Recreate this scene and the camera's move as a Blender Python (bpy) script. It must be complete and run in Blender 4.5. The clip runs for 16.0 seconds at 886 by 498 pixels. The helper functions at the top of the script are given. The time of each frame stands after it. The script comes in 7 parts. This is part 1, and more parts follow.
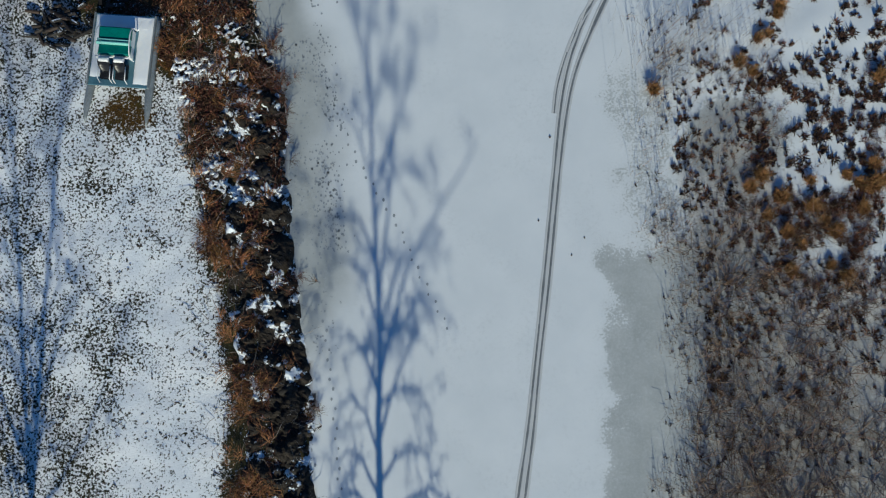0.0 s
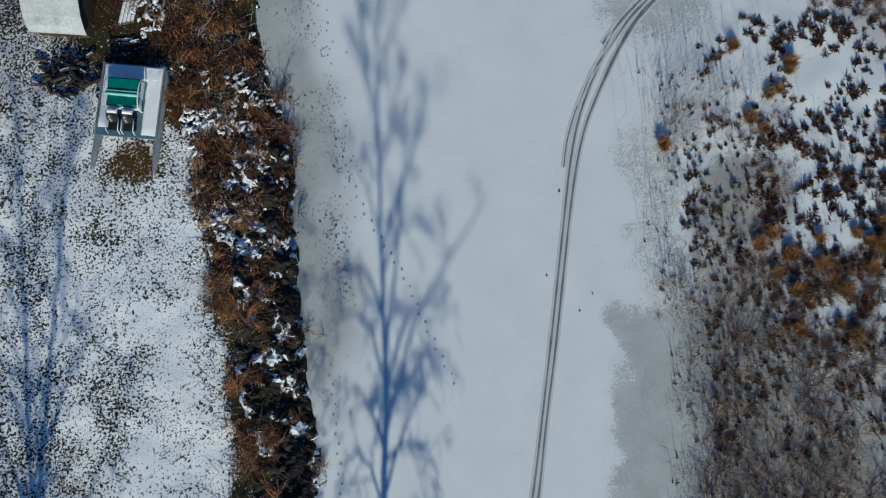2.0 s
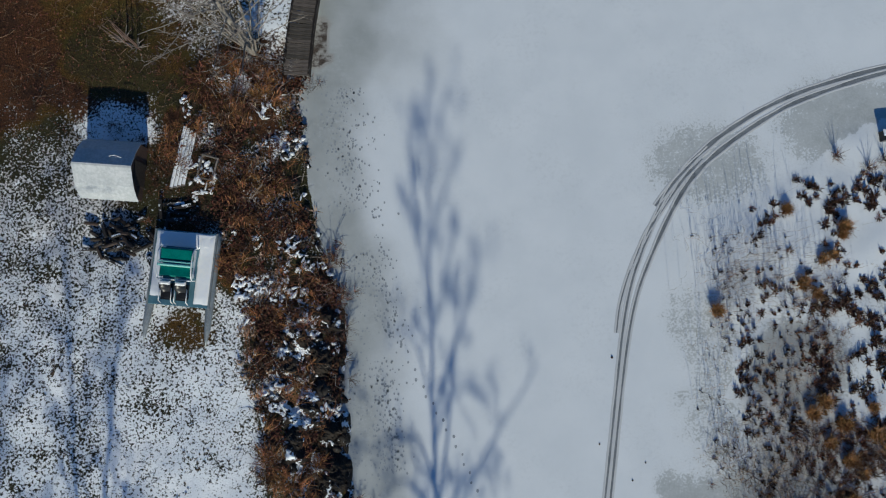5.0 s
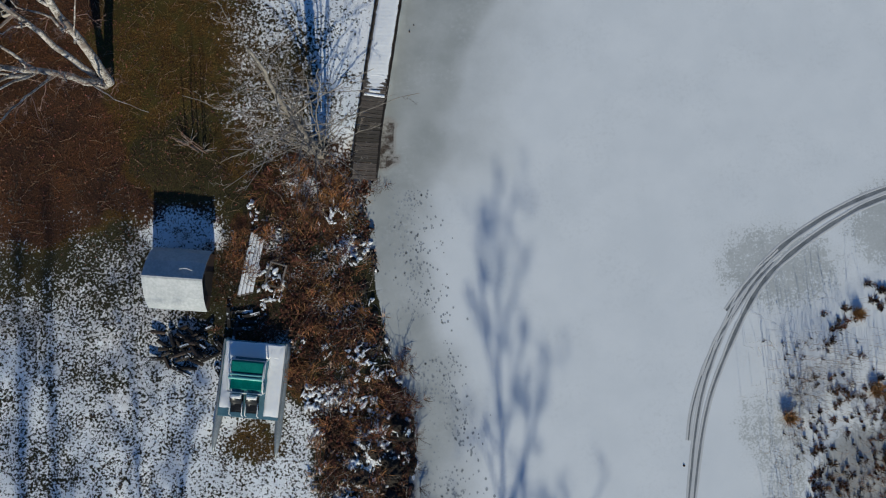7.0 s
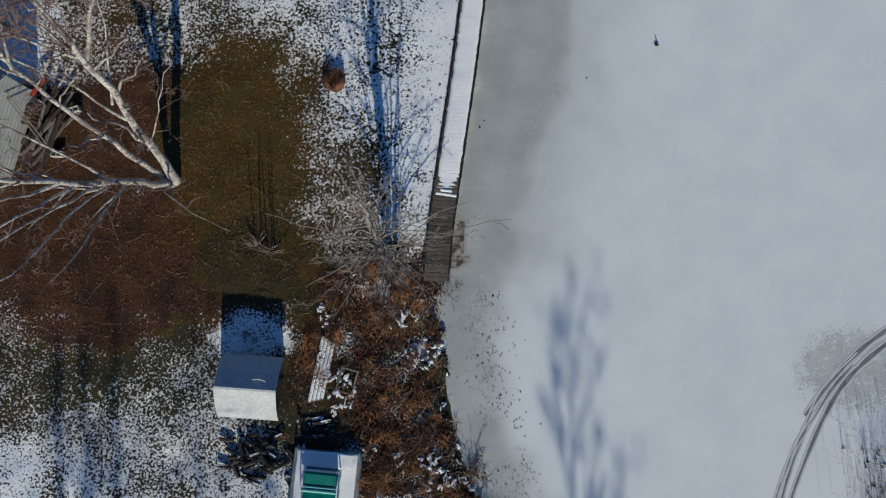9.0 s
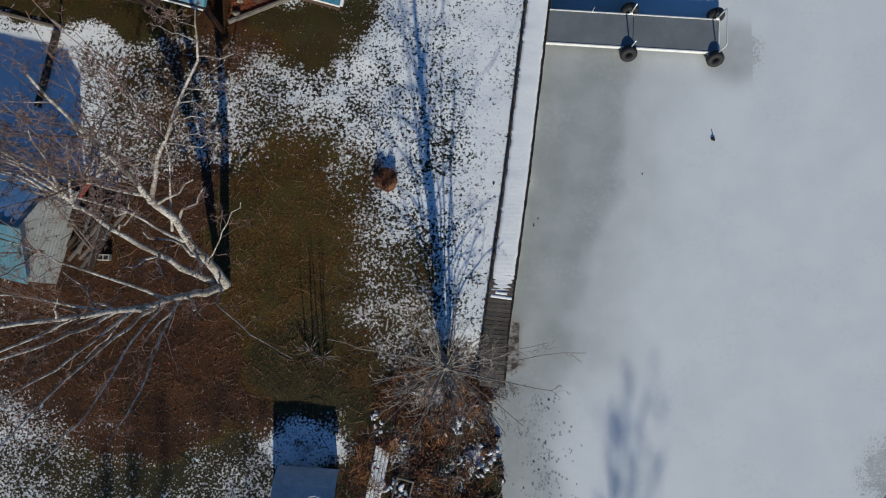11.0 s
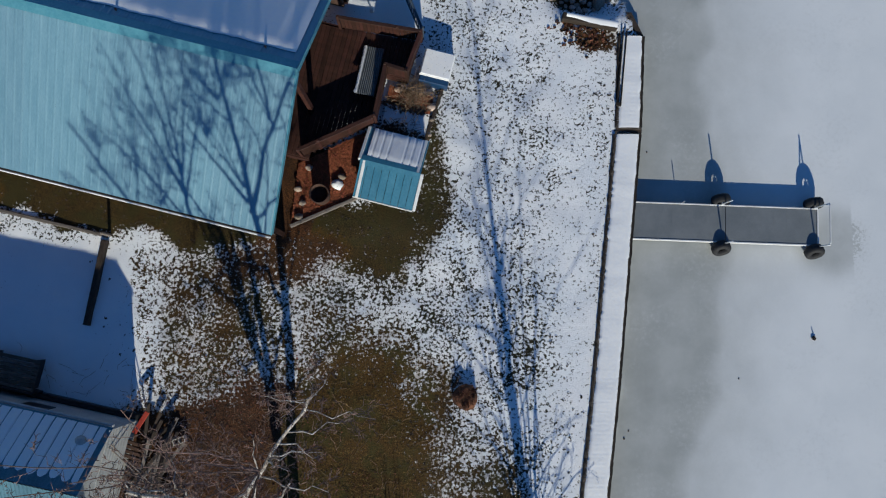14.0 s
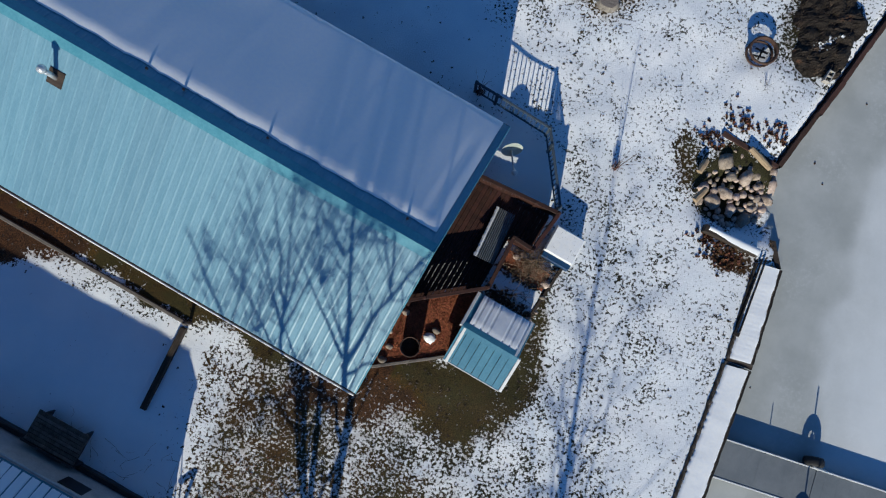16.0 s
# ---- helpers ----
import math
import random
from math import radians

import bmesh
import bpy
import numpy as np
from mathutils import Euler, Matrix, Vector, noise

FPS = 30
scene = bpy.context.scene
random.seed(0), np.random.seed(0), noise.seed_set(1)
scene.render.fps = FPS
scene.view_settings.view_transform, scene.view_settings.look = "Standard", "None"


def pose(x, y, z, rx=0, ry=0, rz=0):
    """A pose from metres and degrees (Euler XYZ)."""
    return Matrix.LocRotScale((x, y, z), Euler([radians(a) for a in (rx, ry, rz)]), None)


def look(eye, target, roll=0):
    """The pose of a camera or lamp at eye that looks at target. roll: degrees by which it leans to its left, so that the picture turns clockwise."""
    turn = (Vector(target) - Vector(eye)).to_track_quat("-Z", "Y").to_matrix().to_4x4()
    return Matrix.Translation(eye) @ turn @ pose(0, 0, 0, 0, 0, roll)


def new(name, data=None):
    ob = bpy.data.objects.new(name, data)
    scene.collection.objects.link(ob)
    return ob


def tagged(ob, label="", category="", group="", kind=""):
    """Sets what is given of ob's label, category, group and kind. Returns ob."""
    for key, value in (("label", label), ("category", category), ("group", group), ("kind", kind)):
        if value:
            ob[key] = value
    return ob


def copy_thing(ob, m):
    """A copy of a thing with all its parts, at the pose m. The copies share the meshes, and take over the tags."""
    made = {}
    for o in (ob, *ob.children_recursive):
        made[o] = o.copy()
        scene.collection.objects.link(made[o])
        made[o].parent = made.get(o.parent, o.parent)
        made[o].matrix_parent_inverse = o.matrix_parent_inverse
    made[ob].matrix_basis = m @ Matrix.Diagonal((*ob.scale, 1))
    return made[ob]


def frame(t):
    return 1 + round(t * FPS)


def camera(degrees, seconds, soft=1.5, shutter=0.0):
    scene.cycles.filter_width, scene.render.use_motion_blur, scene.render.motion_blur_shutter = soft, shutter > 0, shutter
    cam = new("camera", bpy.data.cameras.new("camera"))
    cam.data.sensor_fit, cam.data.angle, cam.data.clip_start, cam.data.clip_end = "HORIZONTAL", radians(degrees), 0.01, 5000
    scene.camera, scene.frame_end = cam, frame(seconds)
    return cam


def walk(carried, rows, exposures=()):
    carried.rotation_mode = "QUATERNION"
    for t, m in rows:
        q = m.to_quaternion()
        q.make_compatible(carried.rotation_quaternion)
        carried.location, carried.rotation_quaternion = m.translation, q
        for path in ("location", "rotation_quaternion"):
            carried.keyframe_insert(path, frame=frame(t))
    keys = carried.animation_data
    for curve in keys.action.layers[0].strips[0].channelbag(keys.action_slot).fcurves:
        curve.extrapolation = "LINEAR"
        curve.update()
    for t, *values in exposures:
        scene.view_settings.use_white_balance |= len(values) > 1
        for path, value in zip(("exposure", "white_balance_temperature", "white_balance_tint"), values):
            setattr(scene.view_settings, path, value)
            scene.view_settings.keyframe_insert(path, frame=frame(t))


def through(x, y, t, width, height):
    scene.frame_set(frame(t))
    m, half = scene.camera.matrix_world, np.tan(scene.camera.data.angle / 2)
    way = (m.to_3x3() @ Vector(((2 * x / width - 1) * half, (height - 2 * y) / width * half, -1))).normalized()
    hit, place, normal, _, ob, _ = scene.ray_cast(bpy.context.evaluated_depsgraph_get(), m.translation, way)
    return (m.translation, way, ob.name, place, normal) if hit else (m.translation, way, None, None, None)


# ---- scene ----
cam = camera(66.2, 16.0, 1.15)
PATH = [
    (0, (0.001, 0.001, 23.340, 5.164, -0.279, -0.001)),
    (0.5, (-0.050, 0.336, 23.359, 5.133, -0.313, 0.198)),
    (1, (-0.088, 0.798, 23.364, 5.068, -0.401, 0.386)),
    (1.5, (-0.144, 1.332, 23.403, 4.929, -0.386, 0.558)),
    (2, (-0.294, 1.894, 23.406, 5.087, -0.368, 0.650)),
    (2.5, (-0.543, 2.689, 23.438, 5.093, -0.458, 0.822)),
    (3, (-0.864, 3.629, 23.517, 4.989, -0.556, 0.874)),
    (3.5, (-1.143, 4.626, 23.633, 5.042, -0.590, 0.903)),
    (4, (-1.403, 5.610, 23.692, 5.133, -0.535, 1.029)),
    (6.5, (-4.172, 10.519, 23.794, 4.653, -0.725, 0.973)),
    (7, (-4.885, 11.351, 23.773, 4.824, -0.881, 1.007)),
    (7.5, (-5.603, 12.231, 23.734, 4.838, -1.066, 1.091)),
    (8, (-6.221, 12.975, 23.665, 5.027, -1.025, 1.140)),
    (8.5, (-6.862, 13.802, 23.619, 5.105, -0.885, 1.285)),
    (9, (-7.420, 14.603, 23.560, 5.426, -0.857, 1.201)),
    (11.5, (-9.881, 19.259, 23.366, 5.241, -1.079, 1.026)),
    (12, (-10.346, 20.456, 23.435, 4.911, -1.142, 0.708)),
    (12.5, (-10.752, 21.518, 23.369, 5.092, -1.107, 0.484)),
    (13, (-11.211, 22.738, 23.092, 5.065, -1.163, 0.399)),
    (13.5, (-11.661, 23.848, 22.764, 5.437, -1.136, 0.051)),
    (14, (-12.125, 25.245, 22.244, 5.351, -1.022, -0.001)),
    (14.5, (-12.741, 26.495, 21.832, 5.474, -1.112, -0.083)),
    (14.8, (-13.060, 27.300, 21.760, 5.434, -0.760, 1.910)),
    (15, (-13.386, 27.833, 21.741, 5.293, -0.651, 8.936)),
    (15.2, (-13.840, 28.300, 21.680, 5.150, -0.700, 17.719)),
    (15.3, (-14.042, 28.515, 21.655, 5.250, -0.600, 22.879)),
    (15.5, (-14.463, 28.969, 21.642, 5.293, -0.598, 28.751)),
    (15.7, (-14.810, 29.480, 21.665, 5.321, -0.480, 28.994)),
    (15.8, (-14.963, 29.770, 21.680, 5.158, -0.524, 25.592)),
    (16, (-15.269, 30.391, 21.754, 4.602, -0.706, 16.003)),
]
walk(cam, [(t, pose(*p)) for t, p in PATH], exposures=((0.0, -0.07, 5040, -2), (4.0, -0.11, 5050, 1), (7.0, -0.14, 5120, 3), (10.0, -0.13, 5220, 4), (14.0, -0.08, 5090, 5), (16.0, 0.11, 5040, 5)))

# ---- world and sun ----
SUN_EL, SUN_AZ = 24.2, -5.5  # height of the sun, and the way that shadows fall, from +y towards +x
world = bpy.data.worlds.new("world")
scene.world = world
world.use_nodes = True
sky = world.node_tree.nodes.new("ShaderNodeTexSky")
sky.sky_type, sky.sun_disc = "NISHITA", False
sky.sun_elevation, sky.sun_rotation = radians(SUN_EL), radians(180 + SUN_AZ)
sky.air_density, sky.dust_density, sky.ozone_density = 1.0, 0.0, 6.0
world.node_tree.links.new(sky.outputs[0], world.node_tree.nodes["Background"].inputs[0])
world.node_tree.nodes["Background"].inputs[1].default_value = 0.068
sun = new("sun", bpy.data.lights.new("sun", "SUN"))
sun.data.energy, sun.data.angle, sun.data.color = 5.0, radians(0.6), (1.0, 0.80, 0.53)
SX, SY = math.sin(radians(SUN_AZ)), math.cos(radians(SUN_AZ))
SHADE = 1 / math.tan(radians(SUN_EL))
sun.matrix_world = look((-SX * SHADE * 50, -SY * SHADE * 50, 50), (0, 0, 0))

# ---- materials ----
def node(tree, kind, **values):
    n = tree.nodes.new("ShaderNode" + kind)
    for key, value in values.items():
        if key in n.inputs:
            n.inputs[key].default_value = value
    return n


def ramp(tree, source, low, high):
    """A smooth step of a value from low to high."""
    n = tree.nodes.new("ShaderNodeMapRange")
    n.interpolation_type = "SMOOTHSTEP"
    n.inputs[1].default_value, n.inputs[2].default_value = low, high
    tree.links.new(source, n.inputs[0])
    return n.outputs[0]


def mix(tree, fac, a, b, mode="MIX"):
    n = tree.nodes.new("ShaderNodeMix")
    n.data_type, n.blend_type = "RGBA", mode
    for slot, v in ((0, fac), (6, a), (7, b)):
        if isinstance(v, (int, float)):
            n.inputs[slot].default_value = v
        elif isinstance(v, (tuple, list)):
            n.inputs[slot].default_value = (*v[:3], 1)
        else:
            tree.links.new(v, n.inputs[slot])
    return n.outputs[2]


def calc(tree, op, a, b=0.0, c=0.0):
    n = tree.nodes.new("ShaderNodeMath")
    n.operation = op
    for slot, v in enumerate((a, b, c)):
        if isinstance(v, (int, float)):
            n.inputs[slot].default_value = v
        else:
            tree.links.new(v, n.inputs[slot])
    return n.outputs[0]


def grain(tree, coords, scale, detail=4.0, rough=0.6, stretch=None):
    if stretch:
        m = tree.nodes.new("ShaderNodeMapping")
        m.inputs["Scale"].default_value = stretch
        tree.links.new(coords, m.inputs[0])
        coords = m.outputs[0]
    n = tree.nodes.new("ShaderNodeTexNoise")
    n.inputs["Scale"].default_value, n.inputs["Detail"].default_value, n.inputs["Roughness"].default_value = scale, detail, rough
    tree.links.new(coords, n.inputs["Vector"])
    return n.outputs[0]


def blank(name):
    m = bpy.data.materials.new(name)
    m.use_nodes = True
    t = m.node_tree
    return m, t, t.nodes["Principled BSDF"], t.nodes.new("ShaderNodeTexCoord").outputs["Object"]


def bumped(tree, shader, height, strength, distance):
    b = tree.nodes.new("ShaderNodeBump")
    b.inputs["Strength"].default_value, b.inputs["Distance"].default_value = strength, distance
    tree.links.new(height, b.inputs["Height"])
    tree.links.new(b.outputs[0], shader.inputs["Normal"])


def surface(name, dark, light, rough=0.75, metal=0.0, scale=3.0, fine=40.0, bump=0.3, depth=0.01, stretch=None, vary=0.0,
            island=0.0, snow=0.0, spec=0.3, place=False):
    """A weathered surface: two colours mixed by coarse and fine grain, with relief; vary and island: how far pieces differ;
    snow: how much of the upward faces snow lies on."""
    m, t, s, co = blank(name)
    if place:
        co = t.nodes.new("ShaderNodeNewGeometry").outputs["Position"]
    coarse = grain(t, co, scale, 5, 0.65, stretch)
    small = grain(t, co, fine, 3, 0.6, stretch)
    both = calc(t, "MULTIPLY_ADD", small, 0.45, calc(t, "MULTIPLY", coarse, 0.55))
    col = mix(t, ramp(t, both, 0.34, 0.66), dark, light)
    if vary or island:
        if vary:
            rnd = t.nodes.new("ShaderNodeObjectInfo").outputs["Random"]
        else:
            rnd = t.nodes.new("ShaderNodeNewGeometry").outputs["Random Per Island"]
        h = t.nodes.new("ShaderNodeHueSaturation")
        t.links.new(calc(t, "MULTIPLY_ADD", rnd, 2 * (vary or island), 1 - (vary or island)), h.inputs["Value"])
        t.links.new(calc(t, "MULTIPLY_ADD", rnd, -0.07 * (vary or island), 0.5 + 0.035 * (vary or island)), h.inputs["Hue"])
        t.links.new(col, h.inputs["Color"])
        col = h.outputs[0]
    if snow:
        up = t.nodes.new("ShaderNodeSeparateXYZ")
        t.links.new(t.nodes.new("ShaderNodeNewGeometry").outputs["Normal"], up.inputs[0])
        lie = calc(t, "MULTIPLY_ADD", grain(t, co, 2.6, 5, 0.65), 2.4, calc(t, "ADD", up.outputs[2], snow - 2.2))
        col = mix(t, ramp(t, lie, 0.45, 0.55), col, (0.82, 0.84, 0.87))
    t.links.new(col, s.inputs["Base Color"])
    t.links.new(calc(t, "MULTIPLY_ADD", coarse, 0.25, rough - 0.12), s.inputs["Roughness"])
    s.inputs["Metallic"].default_value = metal
    s.inputs["Specular IOR Level"].default_value = spec
    if bump:
        bumped(t, s, both, bump, depth)
    return m


def snow_material(name, light=0.86, grit=0.0, wave=1.2, relief=0.25):
    m, t, s, co = blank(name)
    big, mid, small = grain(t, co, wave, 3, 0.5), grain(t, co, 9, 4, 0.6), grain(t, co, 70, 2, 0.6)
    col = mix(t, ramp(t, mid, 0.3, 0.7), (light * 0.95, light * 0.965, light), (light, light, light))
    if grit:
        col = mix(t, calc(t, "MULTIPLY", ramp(t, grain(t, co, 14, 5, 0.7), 0.66 - grit * 0.1, 0.72 - grit * 0.1), 0.8), col, (0.07, 0.06, 0.045))
    t.links.new(col, s.inputs["Base Color"])
    s.inputs["Roughness"].default_value, s.inputs["Specular IOR Level"].default_value = 0.7, 0.2
    bumped(t, s, calc(t, "MULTIPLY_ADD", big, 2.0, calc(t, "MULTIPLY_ADD", mid, 0.25, calc(t, "MULTIPLY", small, 0.04))), relief, 0.06)
    return m


def ground_material():
    """Snow over turf, leaf litter and soil on land, thin snow over grey ice on the lake; the mesh's cover attribute says how much of each."""
    m, t, s, co = blank("ground")
    a = t.nodes.new("ShaderNodeAttribute")
    a.attribute_name = "cover"
    sep = t.nodes.new("ShaderNodeSeparateColor")
    t.links.new(a.outputs["Color"], sep.inputs[0])
    lake, bare, kind, wet = sep.outputs[0], sep.outputs[1], sep.outputs[2], a.outputs["Alpha"]
    xyz = t.nodes.new("ShaderNodeSeparateXYZ")
    t.links.new(co, xyz.inputs[0])
    north = ramp(t, xyz.outputs[1], 12.0, 21.0)
    clump = calc(t, "ADD", calc(t, "MULTIPLY", grain(t, co, 11.0, 5, 0.62), north), calc(t, "MULTIPLY", grain(t, co, 12.5, 5, 0.62), calc(t, "SUBTRACT", 1.0, north)))
    herd = grain(t, co, 0.9, 3, 0.6)
    fine = grain(t, co, 34, 4, 0.65)
    broad = grain(t, co, 0.55, 4, 0.55)
    # turf, litter and soil
    olive = mix(t, ramp(t, fine, 0.38, 0.62), (0.008, 0.0075, 0.003), (0.052, 0.048, 0.017))
    lawn = mix(t, ramp(t, fine, 0.38, 0.62), (0.014, 0.0075, 0.0015), (0.118, 0.063, 0.010))
    litter = mix(t, ramp(t, fine, 0.40, 0.60), (0.008, 0.004, 0.002), (0.105, 0.045, 0.016))
    litter = mix(t, ramp(t, grain(t, co, 2.2, 5, 0.7), 0.35, 0.65), mix(t, 0.55, litter, (0.02, 0.012, 0.008)), litter)
    litter = mix(t, calc(t, "MULTIPLY", ramp(t, grain(t, co, 60, 3, 0.6), 0.62, 0.72), 0.35), litter, (0.30, 0.20, 0.13))
    litter = mix(t, ramp(t, grain(t, co, 0.8, 6, 0.7), 0.42, 0.66), litter, mix(t, ramp(t, fine, 0.40, 0.60), (0.014, 0.0055, 0.002), (0.135, 0.056, 0.018)))
    lawn = mix(t, ramp(t, grain(t, co, 1.3, 5, 0.65), 0.42, 0.62), lawn, mix(t, 0.6, lawn, (0.040, 0.042, 0.008)))
    soil = mix(t, ramp(t, kind, 0.05, 0.45), olive, lawn)
    soil = mix(t, ramp(t, kind, 0.55, 0.95), soil, litter)
    # snow with the turf that breaks through it
    white = mix(t, ramp(t, broad, 0.3, 0.7), (0.80, 0.825, 0.86), (0.89, 0.89, 0.90))
    level = calc(t, "MULTIPLY_ADD", herd, -0.30, calc(t, "MULTIPLY_ADD", bare, -0.44, 0.868))
    out = calc(t, "SUBTRACT", calc(t, "MULTIPLY_ADD", fine, 0.16, calc(t, "MULTIPLY", clump, 0.84)), level)
    through = ramp(t, out, -0.028, 0.034)
    # where little snow is left it is thin and lets the litter show
    thin = calc(t, "MULTIPLY", ramp(t, bare, 0.42, 0.60), ramp(t, grain(t, co, 4.5, 4, 0.6), 0.30, 0.62))
    white = mix(t, calc(t, "MULTIPLY", thin, 0.64), white, (0.27, 0.215, 0.165))
    soil = mix(t, calc(t, "MULTIPLY", calc(t, "SUBTRACT", 1.0, ramp(t, bare, 0.48, 0.7)), 0.4), soil, (0.014, 0.012, 0.009))
    land = mix(t, through, white, soil)
    # ice
    film = mix(t, ramp(t, broad, 0.25, 0.75), (0.68, 0.705, 0.73), (0.745, 0.765, 0.785))
    film = mix(t, calc(t, "MULTIPLY", ramp(t, grain(t, co, 90, 3, 0.6), 0.4, 0.7), 0.12), film, (0.50, 0.52, 0.54))
    crust = calc(t, "MULTIPLY", ramp(t, grain(t, co, 6.5, 6, 0.72), 0.46, 0.68), ramp(t, grain(t, co, 0.45, 4, 0.6), 0.44, 0.62))
    film = mix(t, calc(t, "MULTIPLY", crust, 0.22), film, (0.47, 0.485, 0.50))
    grey = mix(t, ramp(t, grain(t, co, 0.7, 5, 0.6), 0.3, 0.7), (0.345, 0.36, 0.355), (0.43, 0.445, 0.44))
    grey = mix(t, calc(t, "MULTIPLY", crust, 0.35), grey, (0.56, 0.575, 0.585))
    edge = calc(t, "MULTIPLY_ADD", grain(t, co, 2.2, 8, 0.78), 1.0, calc(t, "MULTIPLY_ADD", clump, 1.0, calc(t, "ADD", wet, -1.50)))
    lace = ramp(t, bare, 0.3, 0.7)
    soft = ramp(t, calc(t, "MULTIPLY_ADD", grain(t, co, 0.8, 5, 0.6), 0.30, calc(t, "MULTIPLY_ADD", clump, 0.10, calc(t, "ADD", wet, -0.20))), 0.0, 0.9)
    frost = calc(t, "MULTIPLY_ADD", ramp(t, edge, -0.4, 0.5), 0.50, calc(t, "MULTIPLY", ramp(t, edge, -0.03, 0.05), 0.45))
    pan = calc(t, "ADD", calc(t, "MULTIPLY", lace, frost), calc(t, "MULTIPLY", calc(t, "SUBTRACT", 1.0, lace), soft))
    ice = mix(t, pan, film, grey)
    ice = mix(t, calc(t, "MULTIPLY", ramp(t, kind, 0.2, 0.8), 0.50), ice, mix(t, ramp(t, fine, 0.35, 0.65), (0.20, 0.17, 0.14), (0.42, 0.385, 0.345)))
    ice = mix(t, calc(t, "MULTIPLY", ramp(t, kind, 0.80, 1.0), ramp(t, grain(t, co, 3.2, 5, 0.65), 0.36, 0.58)), ice, mix(t, ramp(t, fine, 0.35, 0.65), (0.030, 0.024, 0.020), (0.13, 0.105, 0.088)))
    t.links.new(mix(t, ramp(t, calc(t, "MULTIPLY_ADD", clump, 0.5, calc(t, "SUBTRACT", lake, 0.25)), 0.45, 0.55), land, ice), s.inputs["Base Color"])
    t.links.new(calc(t, "MULTIPLY_ADD", calc(t, "MULTIPLY", pan, lake), -0.22, 0.72), s.inputs["Roughness"])
    s.inputs["Specular IOR Level"].default_value = 0.2
    dry = calc(t, "SUBTRACT", 1.0, lake)
    relief = calc(t, "MULTIPLY", dry, calc(t, "MULTIPLY_ADD", through, -0.5, calc(t, "MULTIPLY", fine, 0.7)))
    bumped(t, s, calc(t, "MULTIPLY_ADD", broad, 0.25, relief), 0.5, 0.05)
    return m


GROUND = ground_material()
SNOW = snow_material("snow")
SNOW_ROOF = snow_material("roof_snow", 0.88, 0.0, 0.5, 0.06)
SNOW_GRIT = snow_material("gritty_snow", 0.84, 0.5)
ICE_RUT = surface("packed_rut", (0.12, 0.13, 0.14), (0.24, 0.255, 0.27), 0.55, scale=2, fine=25, bump=0.4)
ICE_DRIFT = snow_material("rut_berm", 0.55)
PRINT = surface("footprint_slush", (0.24, 0.26, 0.28), (0.38, 0.40, 0.42), 0.6)
LEAF = surface("dead_leaves", (0.030, 0.022, 0.015), (0.100, 0.074, 0.050), 0.85, island=0.6, bump=0.0)
STRAW = surface("golden_straw", (0.12, 0.058, 0.018), (0.46, 0.245, 0.080), 0.8, island=0.45, bump=0.0)
LAWN_BLADE = surface("lawn_blade", (0.070, 0.050, 0.011), (0.21, 0.145, 0.038), 0.85, island=0.5, bump=0.0)
PALE_LEAF = surface("pale_leaf", (0.20, 0.13, 0.08), (0.50, 0.38, 0.27), 0.85, island=0.5, bump=0.0)
BANK_LEAF = surface("bank_leaf", (0.012, 0.007, 0.005), (0.13, 0.058, 0.027), 0.85, island=0.75, bump=0.0)
ORANGE = surface("orange_grass", (0.11, 0.048, 0.016), (0.40, 0.19, 0.070), 0.85, island=0.5, bump=0.0)
STRAW_LOG = surface("peeled_log", (0.24, 0.17, 0.10), (0.46, 0.35, 0.22), 0.8, scale=4, fine=30, stretch=(1, 6, 6), bump=0.4)
RUST = surface("rusty_brush", (0.026, 0.013, 0.008), (0.19, 0.088, 0.042), 0.85, island=0.75, bump=0.0)
STALK = surface("dry_stalk", (0.115, 0.075, 0.042), (0.32, 0.225, 0.14), 0.85, island=0.5, bump=0.0)
SEED = surface("seed_head", (0.018, 0.011, 0.008), (0.070, 0.036, 0.024), 0.9, island=0.5, bump=0.0)
CLUMP = surface("marsh_clump", (0.022, 0.013, 0.009), (0.095, 0.052, 0.032), 0.9, island=0.6, bump=0.0)
TWIG = surface("grey_twig", (0.13, 0.11, 0.095), (0.34, 0.30, 0.26), 0.85, island=0.4, bump=0.0)
TWIG_RED = surface("birch_twig", (0.085, 0.052, 0.042), (0.24, 0.165, 0.135), 0.8, island=0.4, bump=0.0)
BARK_GREY = surface("grey_bark", (0.10, 0.088, 0.075), (0.29, 0.26, 0.225), 0.85, scale=6, fine=50, bump=0.6)
ROCK_DARK = surface("bank_rock", (0.010, 0.009, 0.008), (0.050, 0.042, 0.036), 0.8, scale=3, fine=25, bump=0.6, depth=0.03, vary=0.4, snow=0.36, place=True)
ROCK_PALE = surface("field_stone", (0.20, 0.150, 0.115), (0.55, 0.45, 0.365), 0.8, scale=5, fine=45, bump=0.5, depth=0.015, vary=0.4, snow=0.05, place=True)
ROCK_WALL = surface("wall_stone", (0.045, 0.035, 0.028), (0.15, 0.12, 0.095), 0.85, scale=5, fine=30, bump=0.6, depth=0.02, vary=0.3)
PLANK = surface("weathered_plank", (0.075, 0.064, 0.054), (0.24, 0.21, 0.185), 0.8, scale=3, fine=30, stretch=(1, 8, 8), vary=0.25, bump=0.5)
WET_PLANK = surface("wet_plank", (0.035, 0.029, 0.024), (0.13, 0.11, 0.092), 0.7, scale=3, fine=30, stretch=(1, 8, 8), vary=0.35, bump=0.5)
